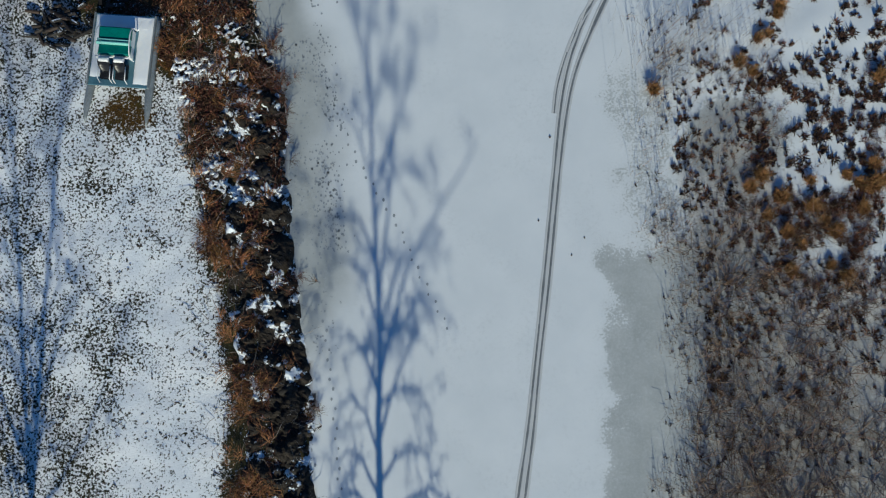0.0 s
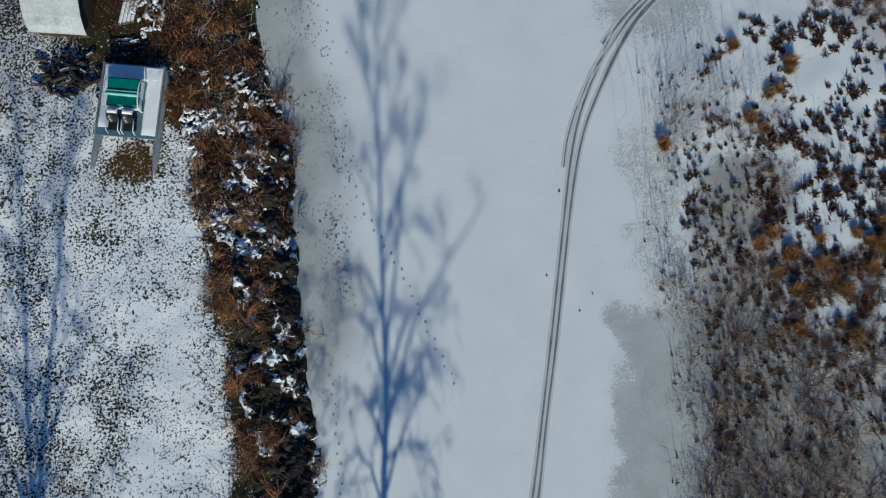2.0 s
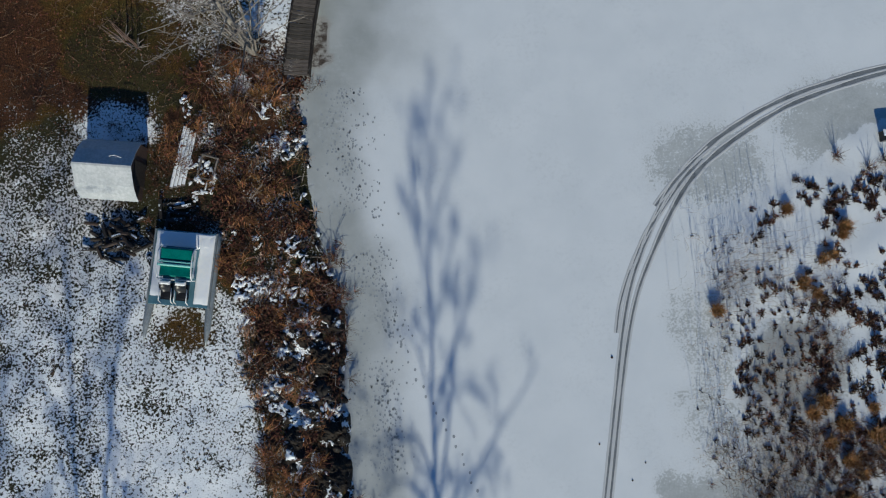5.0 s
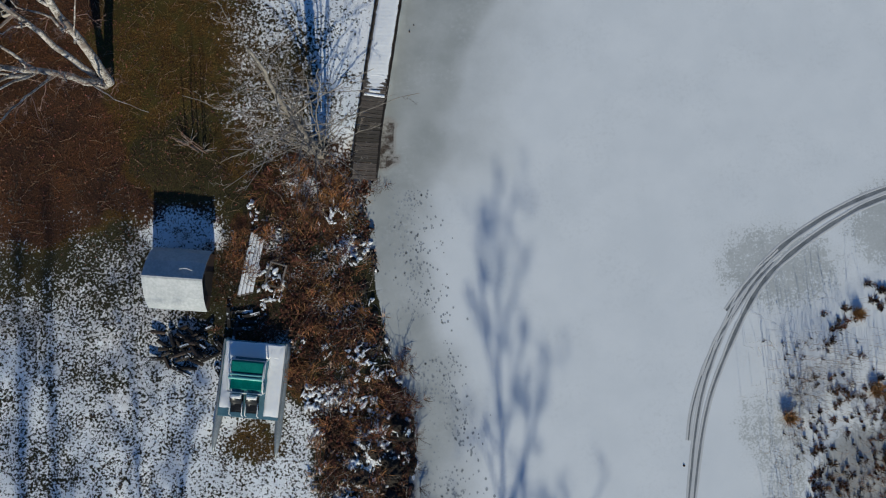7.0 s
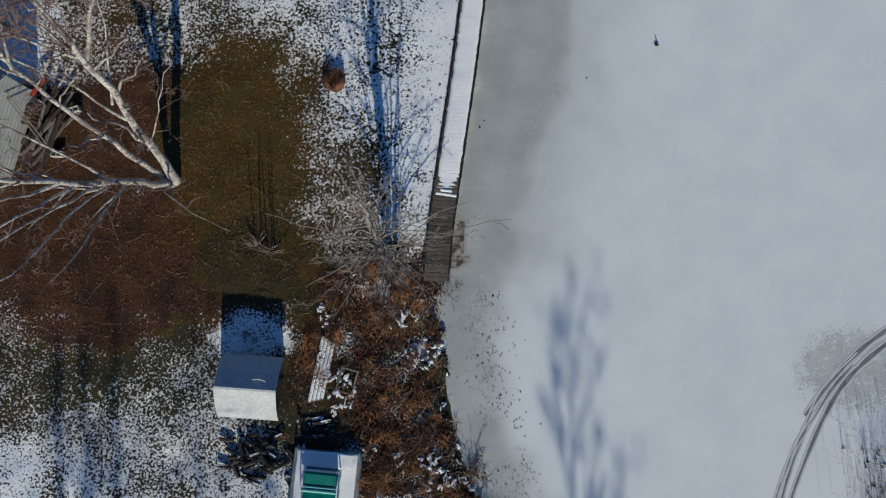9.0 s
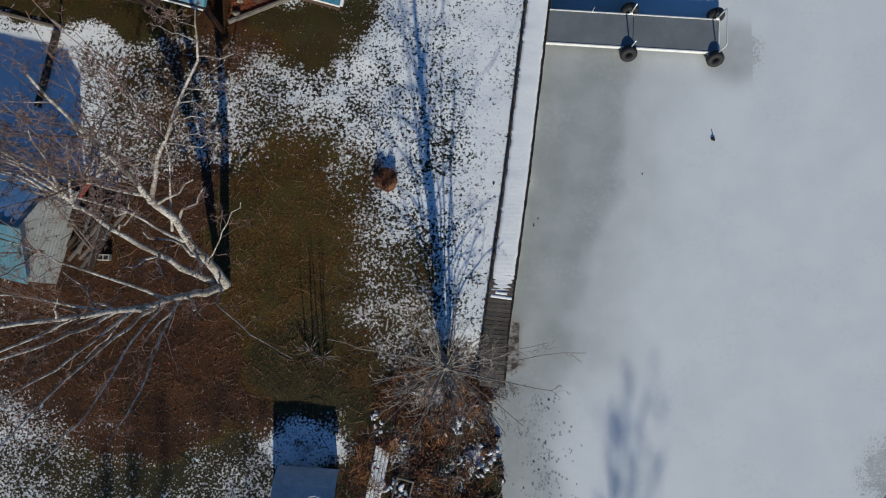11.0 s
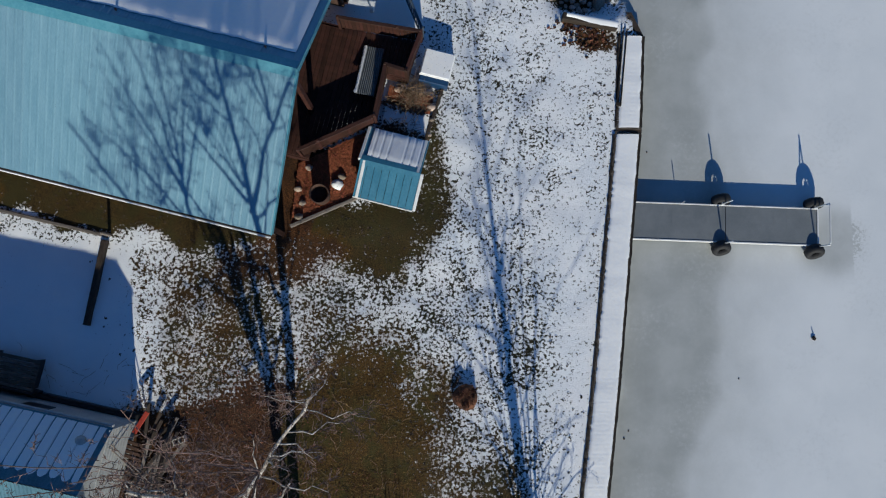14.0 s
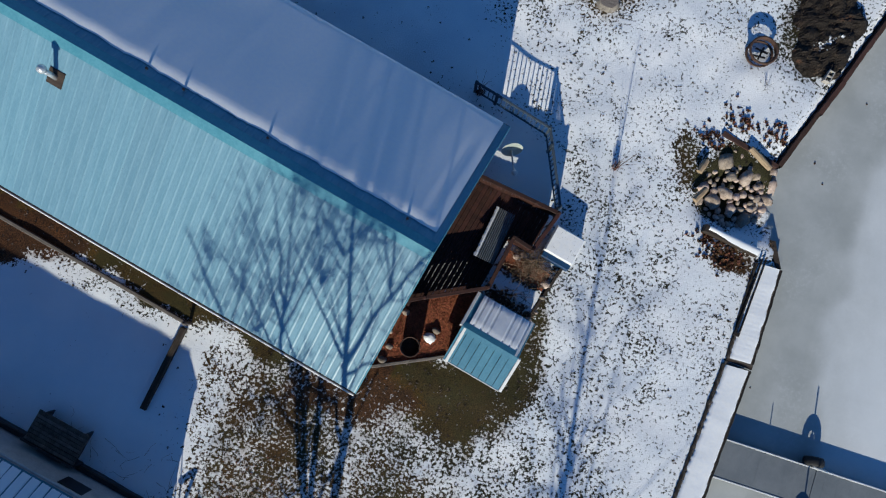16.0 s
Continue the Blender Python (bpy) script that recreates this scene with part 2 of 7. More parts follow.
EDGE = surface("black_wet_timber", (0.006, 0.005, 0.004), (0.030, 0.023, 0.018), 0.7, scale=4, fine=30, stretch=(6, 1, 6), bump=0.5)
PLANK_DARK = surface("dark_timber", (0.020, 0.015, 0.012), (0.075, 0.055, 0.042), 0.8, scale=3, fine=30, stretch=(1, 6, 6), vary=0.3, bump=0.5)
DECK_RED = surface("red_brown_stain", (0.020, 0.009, 0.007), (0.062, 0.026, 0.018), 0.65, scale=2, fine=30, stretch=(1, 6, 6), vary=0.25, bump=0.3)
MULCH = surface("red_mulch", (0.085, 0.022, 0.010), (0.32, 0.105, 0.045), 0.9, scale=12, fine=60, bump=0.9, depth=0.03)
MULCH_CHIP = surface("mulch_chip", (0.09, 0.025, 0.012), (0.34, 0.12, 0.055), 0.9, island=0.5, bump=0.0)
TEAL = surface("teal_roof_metal", (0.150, 0.278, 0.362), (0.205, 0.345, 0.432), 0.42, 0.0, scale=1.2, fine=14, stretch=(3, 0.6, 1), bump=0.06, vary=0.05, spec=0.5)
TEAL_CAP = surface("teal_ridge_metal", (0.085, 0.245, 0.320), (0.125, 0.310, 0.390), 0.4, 0.0, scale=1.5, fine=14, bump=0.05, spec=0.5)
TEAL_OLD = surface("faded_teal_metal", (0.060, 0.140, 0.190), (0.110, 0.210, 0.270), 0.5, 0.0, scale=2, fine=20, bump=0.1, vary=0.08, spec=0.4)
NAVY = surface("deep_blue_plastic", (0.012, 0.040, 0.105), (0.022, 0.062, 0.150), 0.5, scale=2, fine=16, bump=0.1)
BLUE_METAL = surface("blue_roof_metal", (0.050, 0.170, 0.265), (0.078, 0.225, 0.330), 0.45, 0.0, scale=2, fine=16, bump=0.06, vary=0.05, spec=0.5)
SHED_METAL = surface("white_shed_metal", (0.36, 0.375, 0.385), (0.50, 0.51, 0.52), 0.5, 0.0, scale=1.5, fine=12, bump=0.05, spec=0.5)
WHITE = surface("white_paint", (0.62, 0.62, 0.61), (0.80, 0.80, 0.79), 0.5, scale=4, fine=30, bump=0.1)
SIDING = surface("pale_siding", (0.36, 0.36, 0.35), (0.52, 0.52, 0.50), 0.6, scale=2, fine=30, bump=0.2)
HOUSE_WALL = surface("brown_siding", (0.050, 0.030, 0.022), (0.10, 0.064, 0.048), 0.7, scale=2, fine=25, bump=0.2)
DOCK_GREY = surface("dock_panel", (0.135, 0.15, 0.165), (0.19, 0.205, 0.22), 0.6, scale=1.5, fine=60, bump=0.25, vary=0.06)
GALV = surface("galvanised_pipe", (0.50, 0.51, 0.52), (0.72, 0.73, 0.74), 0.35, 0.6, scale=8, fine=40, bump=0.05)
RUBBER = surface("black_rubber", (0.012, 0.012, 0.013), (0.030, 0.030, 0.032), 0.7, scale=10, fine=60, bump=0.2)
# the deck panel's light grey, darkened to stand for the shade over it
SHEET_SHADED = surface("shade_grey_sheet", (0.16, 0.175, 0.185), (0.25, 0.265, 0.275), 0.6, 0.0, scale=3, fine=25, bump=0.15)
BEAM = surface("retaining_beam", (0.020, 0.011, 0.008), (0.075, 0.040, 0.030), 0.85, scale=3, fine=30, stretch=(1, 6, 6), vary=0.35, bump=0.5)
# dark blue-grey: the house's shade put into the rail's colour
RAIL_SHADED = surface("shade_blue_rail", (0.035, 0.050, 0.072), (0.065, 0.085, 0.112), 0.55, 0.0, scale=3, fine=25, bump=0.1)
ALU = surface("dull_aluminium", (0.20, 0.22, 0.225), (0.34, 0.36, 0.365), 0.45, 0.4, scale=3, fine=25, bump=0.15)
TEAL_SEAT = surface("green_vinyl", (0.008, 0.110, 0.090), (0.020, 0.190, 0.155), 0.4, scale=3, fine=25, bump=0.1)
TEAL_PALE = surface("mint_vinyl", (0.22, 0.52, 0.46), (0.34, 0.64, 0.58), 0.45, scale=3, fine=25, bump=0.1)
BLACK = surface("black_plastic", (0.010, 0.010, 0.011), (0.028, 0.028, 0.030), 0.35, scale=4, fine=30, bump=0.1)
RED = surface("red_paint", (0.30, 0.035, 0.02), (0.48, 0.075, 0.04), 0.5, scale=4, fine=30, bump=0.1)
RUSTED = surface("rusty_iron", (0.035, 0.022, 0.017), (0.12, 0.07, 0.05), 0.75, 0.3, scale=8, fine=50, bump=0.4)
CONCRETE = surface("concrete_block", (0.34, 0.31, 0.27), (0.50, 0.47, 0.42), 0.85, scale=5, fine=60, bump=0.4)
DISH = surface("dish_grey_green", (0.30, 0.34, 0.31), (0.40, 0.44, 0.41), 0.5, scale=3, fine=20, bump=0.05)


def birch_bark():
    m, t, s, co = blank("white_birch_bark")
    bands = grain(t, co, 2.0, 5, 0.7, (2, 2, 16))
    patch = grain(t, co, 1.5, 4, 0.7)
    col = mix(t, ramp(t, grain(t, co, 12, 3, 0.6), 0.3, 0.7), (0.28, 0.25, 0.22), (0.62, 0.58, 0.54))
    col = mix(t, calc(t, "MULTIPLY", ramp(t, bands, 0.52, 0.58), 0.7), col, (0.045, 0.038, 0.032))
    col = mix(t, ramp(t, grain(t, co, 7, 5, 0.75), 0.56, 0.62), col, (0.06, 0.05, 0.042))
    col = mix(t, calc(t, "MULTIPLY", ramp(t, patch, 0.50, 0.60), 0.8), col, (0.13, 0.098, 0.078))
    t.links.new(col, s.inputs["Base Color"])
    s.inputs["Roughness"].default_value = 0.7
    bumped(t, s, bands, 0.4, 0.01)
    return m


BIRCH = birch_bark()


def crust_material(name="bank_crust", line=0.548):
    """Black wet soil and rock at the foot of the bank, with crisp ragged patches of old snow."""
    m, t, s, co = blank(name)
    fine = grain(t, co, 26, 5, 0.7)
    soil = mix(t, ramp(t, fine, 0.4, 0.62), (0.006, 0.005, 0.004), (0.038, 0.028, 0.020))
    soil = mix(t, ramp(t, grain(t, co, 1.3, 4, 0.6), 0.58, 0.68), soil, mix(t, ramp(t, fine, 0.4, 0.6), (0.03, 0.014, 0.008), (0.15, 0.075, 0.038)))
    patch = calc(t, "MULTIPLY_ADD", grain(t, co, 1.25, 7, 0.68), 0.85, calc(t, "MULTIPLY", grain(t, co, 11, 4, 0.7), 0.15))
    lie = ramp(t, patch, line, line + 0.012)
    t.links.new(mix(t, lie, soil, (0.80, 0.82, 0.85)), s.inputs["Base Color"])
    s.inputs["Roughness"].default_value, s.inputs["Specular IOR Level"].default_value = 0.75, 0.25
    bumped(t, s, calc(t, "MULTIPLY_ADD", lie, 0.6, fine), 0.6, 0.05)
    return m


CRUST = crust_material()
CRUST_BARE = crust_material("rock_bank_crust", 0.60)

# ---- mesh tools ----
class Geo:
    """Vertices and faces gathered for one mesh."""

    def __init__(self):
        self.v, self.f = [], []

    def add(self, verts, faces):
        n = len(self.v)
        self.v += [tuple(p) for p in verts]
        self.f += [tuple(i + n for i in f) for f in faces]
        return self

    def box(self, x0, x1, y0, y1, z0, z1, bevel=0.0, m=None):
        b = min(bevel, (x1 - x0) / 3, (y1 - y0) / 3, (z1 - z0) / 2.01)
        if b <= 0:
            vs = [(x, y, z) for z in (z0, z1) for x, y in ((x0, y0), (x1, y0), (x1, y1), (x0, y1))]
            fs = [(3, 2, 1, 0), (4, 5, 6, 7), (0, 1, 5, 4), (1, 2, 6, 5), (2, 3, 7, 6), (3, 0, 4, 7)]
        else:
            vs = [(x, y, z0) for x, y in ((x0, y0), (x1, y0), (x1, y1), (x0, y1))]
            vs += [(x, y, z1 - b) for x, y in ((x0, y0), (x1, y0), (x1, y1), (x0, y1))]
            vs += [(x, y, z1) for x, y in ((x0 + b, y0 + b), (x1 - b, y0 + b), (x1 - b, y1 - b), (x0 + b, y1 - b))]
            fs = [(3, 2, 1, 0), (8, 9, 10, 11)]
            fs += [(a + k, (a + 1) % 4 + k, (a + 1) % 4 + k + 4, a + k + 4) for k in (0, 4) for a in range(4)]
        return self.add([m @ Vector(p) for p in vs] if m else vs, fs)

    def tube(self, pts, radii, sides=6, cap=True):
        pts = [Vector(p) for p in pts]
        rings, side = [], None
        for i, p in enumerate(pts):
            d = (pts[min(i + 1, len(pts) - 1)] - pts[max(i - 1, 0)])
            d = d.normalized() if d.length > 1e-9 else Vector((0, 0, 1))
            if side is None or abs(side.dot(d)) > 0.98:
                side = d.cross(Vector((0.3, 0.9, 0.31)))
                if side.length < 0.1:
                    side = d.cross(Vector((1, 0, 0)))
            side = (side - d * side.dot(d)).normalized()
            other = d.cross(side)
            rings.append([p + (side * math.cos(a) + other * math.sin(a)) * radii[i] for a in (2 * math.pi * k / sides for k in range(sides))])
        vs = [q for r in rings for q in r]
        fs = [(i * sides + k, i * sides + (k + 1) % sides, (i + 1) * sides + (k + 1) % sides, (i + 1) * sides + k)
              for i in range(len(pts) - 1) for k in range(sides)]
        if cap:
            fs += [tuple(range(sides))[::-1], tuple((len(pts) - 1) * sides + k for k in range(sides))]
        return self.add(vs, fs)

    def blade(self, p, q, w, bend=(0, 0, 0)):
        """A flat bent blade from p to q, w wide at its foot."""
        p, q = Vector(p), Vector(q)
        d = q - p
        s = d.cross(Vector((0.2, 0.1, 1)) if abs(d.z) < 0.8 * d.length else Vector((random.random() - 0.5, random.random() - 0.5, 0.01)))
        s = s.normalized() * w / 2 if s.length > 1e-6 else Vector((w / 2, 0, 0))
        c = p + d * 0.55 + Vector(bend)
        return self.add([p - s, p + s, c + s * 0.8, c - s * 0.8, q], [(0, 1, 2, 3), (3, 2, 4)])

    def blob(self, centre, radius, squash=(1, 1, 1), seed=0, rough=0.25, rings=6, turn=0.0):
        """A lumpy stone."""
        segs = rings * 2 - 2
        c, off = Vector(centre), Vector((seed * 1.37, seed * 2.11, seed * 0.73))
        spin = Euler((0.3 * math.sin(seed), 0.3 * math.cos(seed * 1.7), turn)).to_matrix()
        vs = []
        for i in range(rings + 1):
            th = math.pi * i / rings
            for k in range(segs if 0 < i < rings else 1):
                ph = 2 * math.pi * k / segs
                d = Vector((math.sin(th) * math.cos(ph), math.sin(th) * math.sin(ph), math.cos(th)))
                r = radius * (1 + rough * noise.noise(d * 1.3 + off) + rough * 0.5 * noise.noise(d * 3.1 + off))
                vs.append(c + spin @ Vector((d.x * r * squash[0], d.y * r * squash[1], d.z * r * squash[2])))
        row = lambda i, k: 0 if i == 0 else (len(vs) - 1 if i == rings else 1 + (i - 1) * segs + k % segs)  # noqa: E731
        fs = []
        for i in range(rings):
            for k in range(segs):
                f = [row(i, k), row(i + 1, k), row(i + 1, k + 1), row(i, k + 1)]
                f = [x for n, x in enumerate(f) if x not in f[:n]]
                if len(f) > 2:
                    fs.append(tuple(f))
        return self.add(vs, fs)

    def strip(self, rows, closed=False):
        """Faces between rows of points of one length."""
        n = len(rows[0])
        fs = [(i * n + k, i * n + (k + 1) % n, (i + 1) * n + (k + 1) % n, (i + 1) * n + k)
              for i in range(len(rows) - 1) for k in range(n if closed else n - 1)]
        return self.add([p for r in rows for p in r], fs)

    def mesh(self, name, material=None, smooth=False):
        me = bpy.data.meshes.new(name)
        me.from_pydata(self.v, [], self.f)
        if material:
            me.materials.append(material)
        if smooth:
            me.polygons.foreach_set("use_smooth", [True] * len(me.polygons))
        me.update()
        return me


def thing(name, m, label, category, group="", kind=""):
    """A top-level thing: an Empty at its base."""
    ob = new(name)
    ob.matrix_world = m
    ob.empty_display_size = 0.2
    return tagged(ob, label, category, group, kind)


def part(name, g, material, parent, label="", smooth=False, m=None, kind=""):
    """One mesh under a thing or under a part."""
    ob = new(name, g.mesh(name, material, smooth) if isinstance(g, Geo) else g)
    ob.parent = parent
    if m:
        ob.matrix_local = m
    return tagged(ob, label, kind=kind)


def single(name, g, material, label, category, kind="", group="", smooth=False, m=None):
    """A thing of one mesh."""
    ob = new(name, g.mesh(name, material, smooth) if isinstance(g, Geo) else g)
    if m:
        ob.matrix_world = m
    return tagged(ob, label, category, group, kind)


rnd = random.Random(7)
def smooth01(a):
    a = np.clip(a, 0, 1)
    return a * a * (3 - 2 * a)


# ---- the lie of the land ----
SHORE_Y = [-60, -30, -16, -9.5, -5.87, -3.29, -1.6, 0.11, 3.2, 5.18, 7.2, 8.6, 10.2, 12, 15, 17.6, 22.85, 32.39, 34.48, 36.2, 37.6, 40.9, 45, 60, 120]
SHORE_X = [6, 0.5, -1.2, -3.5, -4.39, -4.24, -4.58, -4.96, -5.26, -5.51, -5.5, -5.8, -6.4, -6.8, -7.2, -6.98, -6.14, -5.23, -5.05, -5.75, -5.95, -4.6, -3, 5, 40]


def shore(y):
    return np.interp(y, SHORE_Y, SHORE_X)


def wobble(x, y, s, k):
    """A cheap smooth noise over arrays, about -1 to 1."""
    return (np.sin(x * s + 1.3 * np.sin(y * s * 0.7 + k) + k) + np.sin(y * s * 1.13 - 1.1 * np.sin(x * s * 0.9 - k) + 2 * k)) / 2


def height(x, y):
    x, y = np.asarray(x, float), np.asarray(y, float)
    d = shore(y) - x + 0.15 * wobble(x, y, 2.3, 1) * (y < 17)
    soft = smooth01(d / 2.0)
    firm = smooth01((d + 0.02) / 0.16)
    w = smooth01((y - 16.4) / 1.2)
    z = 0.5 * ((1 - w) * soft + w * firm * 0.86)
    z += (0.03 * wobble(x, y, 1.7, 2) + 0.02 * wobble(x, y, 4.1, 5)) * smooth01(d / 3)
    z = z - 0.34 * ell(x, y, -6.75, 36.1, 1.35, 1.0, 0.35) * smooth01(d / 0.3)
    z = z + 0.10 * ell(x, y, -6.75, 39.4, 1.6, 1.5, 0.25) * smooth01((d - 0.1) / 0.2)
    marsh = smooth01((x - marsh_edge(y)) / 1.5) * (x > 3)
    return z + marsh * (0.03 + 0.03 * wobble(x, y, 2.9, 3))


MARSH_Y = [-40, -5.87, -1.57, 1.7, 4.66, 7.68, 9.32, 10.9, 12.85, 14.56, 15.46, 17.5, 25]
MARSH_X = [8.5, 7.9, 8.2, 8.0, 7.3, 7.1, 6.9, 7.2, 10.1, 12.2, 14.7, 22, 60]


def marsh_edge(y):
    return np.interp(y, MARSH_Y, MARSH_X)


def ell(x, y, cx, cy, rx, ry, soft=0.3):
    """1 within an ellipse, falling to 0 past its rim."""
    d = np.hypot((x - cx) / rx, (y - cy) / ry)
    return smooth01((1 + soft - d) / (2 * soft))


def cover(x, y):
    """Lake, bare turf, kind of turf and wet ice at each place, 0 to 1."""
    x, y = np.asarray(x, float), np.asarray(y, float)
    d = shore(y) - x
    lake = 1 - smooth01((d + 0.1) / 0.35)
    bare = 0.42 - 0.05 * smooth01((y - 25) / 4) + 0.06 * wobble(x, y, 0.9, 4)
    kind = np.zeros_like(x)
    lx, ly = x, y
    x = x + 0.25 * wobble(lx, ly, 1.1, 3) + 0.20 * wobble(lx, ly, 2.9, 8) + 0.10 * wobble(lx, ly, 7.3, 1)
    y = y + 0.25 * wobble(lx, ly, 1.2, 6) + 0.20 * wobble(lx, ly, 3.1, 2) + 0.10 * wobble(lx, ly, 6.7, 4)

    def lay(mask, amount, sort=None):
        nonlocal bare, kind
        bare = bare * (1 - mask) + amount * mask
        if sort is not None:
            k = smooth01(mask * 5)
            kind = kind * (1 - k) + sort * k
    lay(ell(x, y, -16.0, 8.0, 4.6, 5.0, 0.5), 0.46, 0.1)
    lay(ell(x, y, -9.0, -3.5, 1.6, 7, 0.5), 0.33)
    lay(ell(x, y, -13.2, -4.4, 2.6, 2.2, 0.5), 0.50)
    lay(ell(x, y, -15.5, 1.0, 1.5, 5, 0.5), 0.42)
    lay(ell(x, y, -10.4, 7.2, 1.6, 1.6, 0.4), 0.45, 0.3)
    lay(ell(x, y, -9.2, 5.6, 1.2, 2.2, 0.5), 0.34, 0.2)
    lay(ell(x, y, -10.7, 6.7, 0.9, 0.6, 0.4), 0.72, 0.5)
    lay(ell(x, y, -17.5, 12.6, 5.0, 2.3, 0.6), 0.68, 0.2)
    # dark olive ground east of the shed paints in the deep shade there
    lay(ell(x, y, -11.0, 12.6, 2.0, 3.4, 0.3), 0.80, 0.05)
    lay(ell(x, y, -13.5, 13.7, 1.3, 1.1, 0.4), 0.30, 0.1)
    bank = smooth01((d + 0.25) / 0.4) * (1 - smooth01((d - bank_width(y)) / 0.6)) * (1 - smooth01((y - 16.6) / 1.0))
    lay(bank, 0.72 + 0.28 * wobble(x, y, 2.1, 9), np.where(wobble(x, y, 1.6, 3) > 0.45, 1.0, 0.05))
    lay(ell(x, y, -14.2, 24.5, 6.5, 3.2, 0.5), 0.46, 0.1)
    lay(ell(x, y, -18.6, 24.0, 3.1, 3.6, 0.6), 0.575, 0.65)
    lay(ell(x, y, -16.4, 25.2, 1.4, 2.4, 0.5), 0.53, 0.5)
    lay(ell(x, y, -18.2, 17.6, 5.6, 3.3, 0.6), 1.0, 1.0)
    lay(ell(x, y, -17.4, 20.3, 2.4, 2.2, 0.45), 1.0, 1.0)
    lay(ell(x, y, -14.1, 20.6, 2.1, 3.2, 0.6), 1.0, 0.5)
    lay(ell(x, y, -12.9, 16.3, 2.2, 1.2, 0.4), 0.97, 0.18)
    lay(ell(x, y, -9.2, 16.0, 1.6, 1.2, 0.4), 0.55, 0.9)
    u, v = (x + 16.62) * 0.97 - (y - 27.42) * 0.243, (x + 16.62) * 0.243 + (y - 27.42) * 0.97
    v = v + 0.3 * wobble(x, y, 1.9, 1) + 0.15 * wobble(x, y, 5.1, 2)
    u = u + 0.4 * wobble(x, y, 1.7, 5)
    lay(smooth01((v + 1.4) / 0.8) * (1 - smooth01((v - 1.2) / 0.4)) * (1 - smooth01((u - 3.6) / 0.9)), 0.50, 0.2)
    strip = smooth01((v + 0.45 + 0.75 * smooth01((-1.5 - u) / 2.0)) / 0.5) * (1 - smooth01((v - 1.2) / 0.4)) * (1 - smooth01((u - 3.6) / 0.9))
    lay(strip, 0.90, 0.26)
    lay(smooth01((-5.4 - u) / 0.4) * smooth01((-1.7 - v) / 0.4) * (v > -8), 0.06)
    lay(ell(x, y, -29.6, 28.9, 2.6, 1.0, 0.5), 0.97, 0.9)
    # olive turf near the house corner, darkened for the tree shadow on it
    lay(ell(x, y, -13.6, 28.2, 1.8, 0.7, 0.4), 0.92, 0.22)
    lay(ell(x, y, -12.2, 29.6, 0.5, 2.2, 0.5), 0.72, 0.2)
    lay(ell(x, y, -17.0, 26.9, 1.6, 0.7, 0.5), 0.72, 0.85)
    lay(ell(lx, ly, -25.0, 23.9, 3.3, 3.3, 0.12), 0.05)
    # clean snow along the edge of the cabin yard
    beside = lx + 21.7 - (26.96 - ly) * 0.115
    lay(smooth01((beside + 1.4) / 0.3) * (1 - smooth01((beside - 0.15) / 0.9)) * smooth01((ly - 22.2) / 0.8) * (1 - smooth01((ly - 27.0) / 0.5)), np.where(beside < 0, 0.12, 0.42))
    lay(ell(x, y, -20.6, 20.2, 1.2, 1.6, 0.3), 1.0, 0.9)
    lay(ell(x, y, -13.8, 35.6, 1.6, 1.5, 0.3), 0.05)
    lay(ell(x, y, -20, 38.5, 6, 2.0, 0.3), 0.12)
    lay(ell(x, y, -9.2, 30, 1.9, 7, 0.5), 0.365)
    lay(ell(x, y, -9.3, 21.5, 1.4, 3.4, 0.5), 0.42)
    lay(ell(x, y, -10.8, 18.6, 1.5, 2.6, 0.5), 0.60, 0.35)
    lay(ell(x, y, -15.6, 10.4, 2.4, 2.6, 0.6), 0.52, 0.1)
    lay(ell(x, y, -7.4, 25, 0.9, 9, 0.5), 0.27)
    lay(ell(x, y, -6.9, 16.8, 0.8, 0.8, 0.5), 0.62, 1.0)
    lay(ell(lx, ly, -16.9, 29.6, 1.3, 1.9, 0.2), 1.0, 0.9)
    lay(ell(x, y, -9.6, 38.6, 4.2, 3.4, 0.4), 0.30)
    lay(ell(x, y, -7.4, 40.2, 1.5, 1.6, 0.4), 0.22)
    lay(ell(x, y, -12.6, 41.6, 1.2, 0.9, 0.7), 0.66, 0.6)
    lay(ell(x, y, -8.6, 37.0, 0.5, 1.1, 0.6), 0.58, 0.3)
    lay(ell(x, y, -7.1, 36.6, 1.15, 1.25, 0.25), 1.0, 0.0)
    lay(ell(x, y, -6.7, 34.3, 0.8, 0.45, 0.5), 0.68, 0.8)
    lay(ell(x, y, -5.8, 42.2, 0.9, 1.6, 0.6), 0.62, 0.1)
    x, y = lx, ly
    # grey ice by the sea wall, by the marsh and along the bank
    off = -d
    off = off + 0.5 * wobble(x, y, 0.8, 2) + 0.25 * wobble(x, y, 2.3, 5)
    pan = np.interp(y, [14.5, 16.5, 19, 21.5, 24.3, 27, 30, 34, 37, 42], [1.0, 2.3, 2.6, 2.9, 3.2, 3.1, 2.7, 2.4, 2.6, 3.0])
    wet = 0.93 * (1 - smooth01((off - pan + 0.9) / 2.3)) * smooth01((y - 14.6) / 1.0)
    wet = wet * (0.84 + 0.16 * smooth01((off - pan + 1.4) / 0.8))
    wet = np.maximum(wet, 0.45 * (1 - smooth01((off - pan) / 4.5)) * smooth01((y - 13.5) / 3.0))
    bare = np.where(off > 0.6, np.where(x > 2, 1.0, 0.0), bare)
    # grey ice along the bank, deepened to carry the brush's shade too
    wet = np.maximum(wet, 0.92 * (1 - smooth01((off - 0.3) / 2.8)) * smooth01((y + 4) / 5))
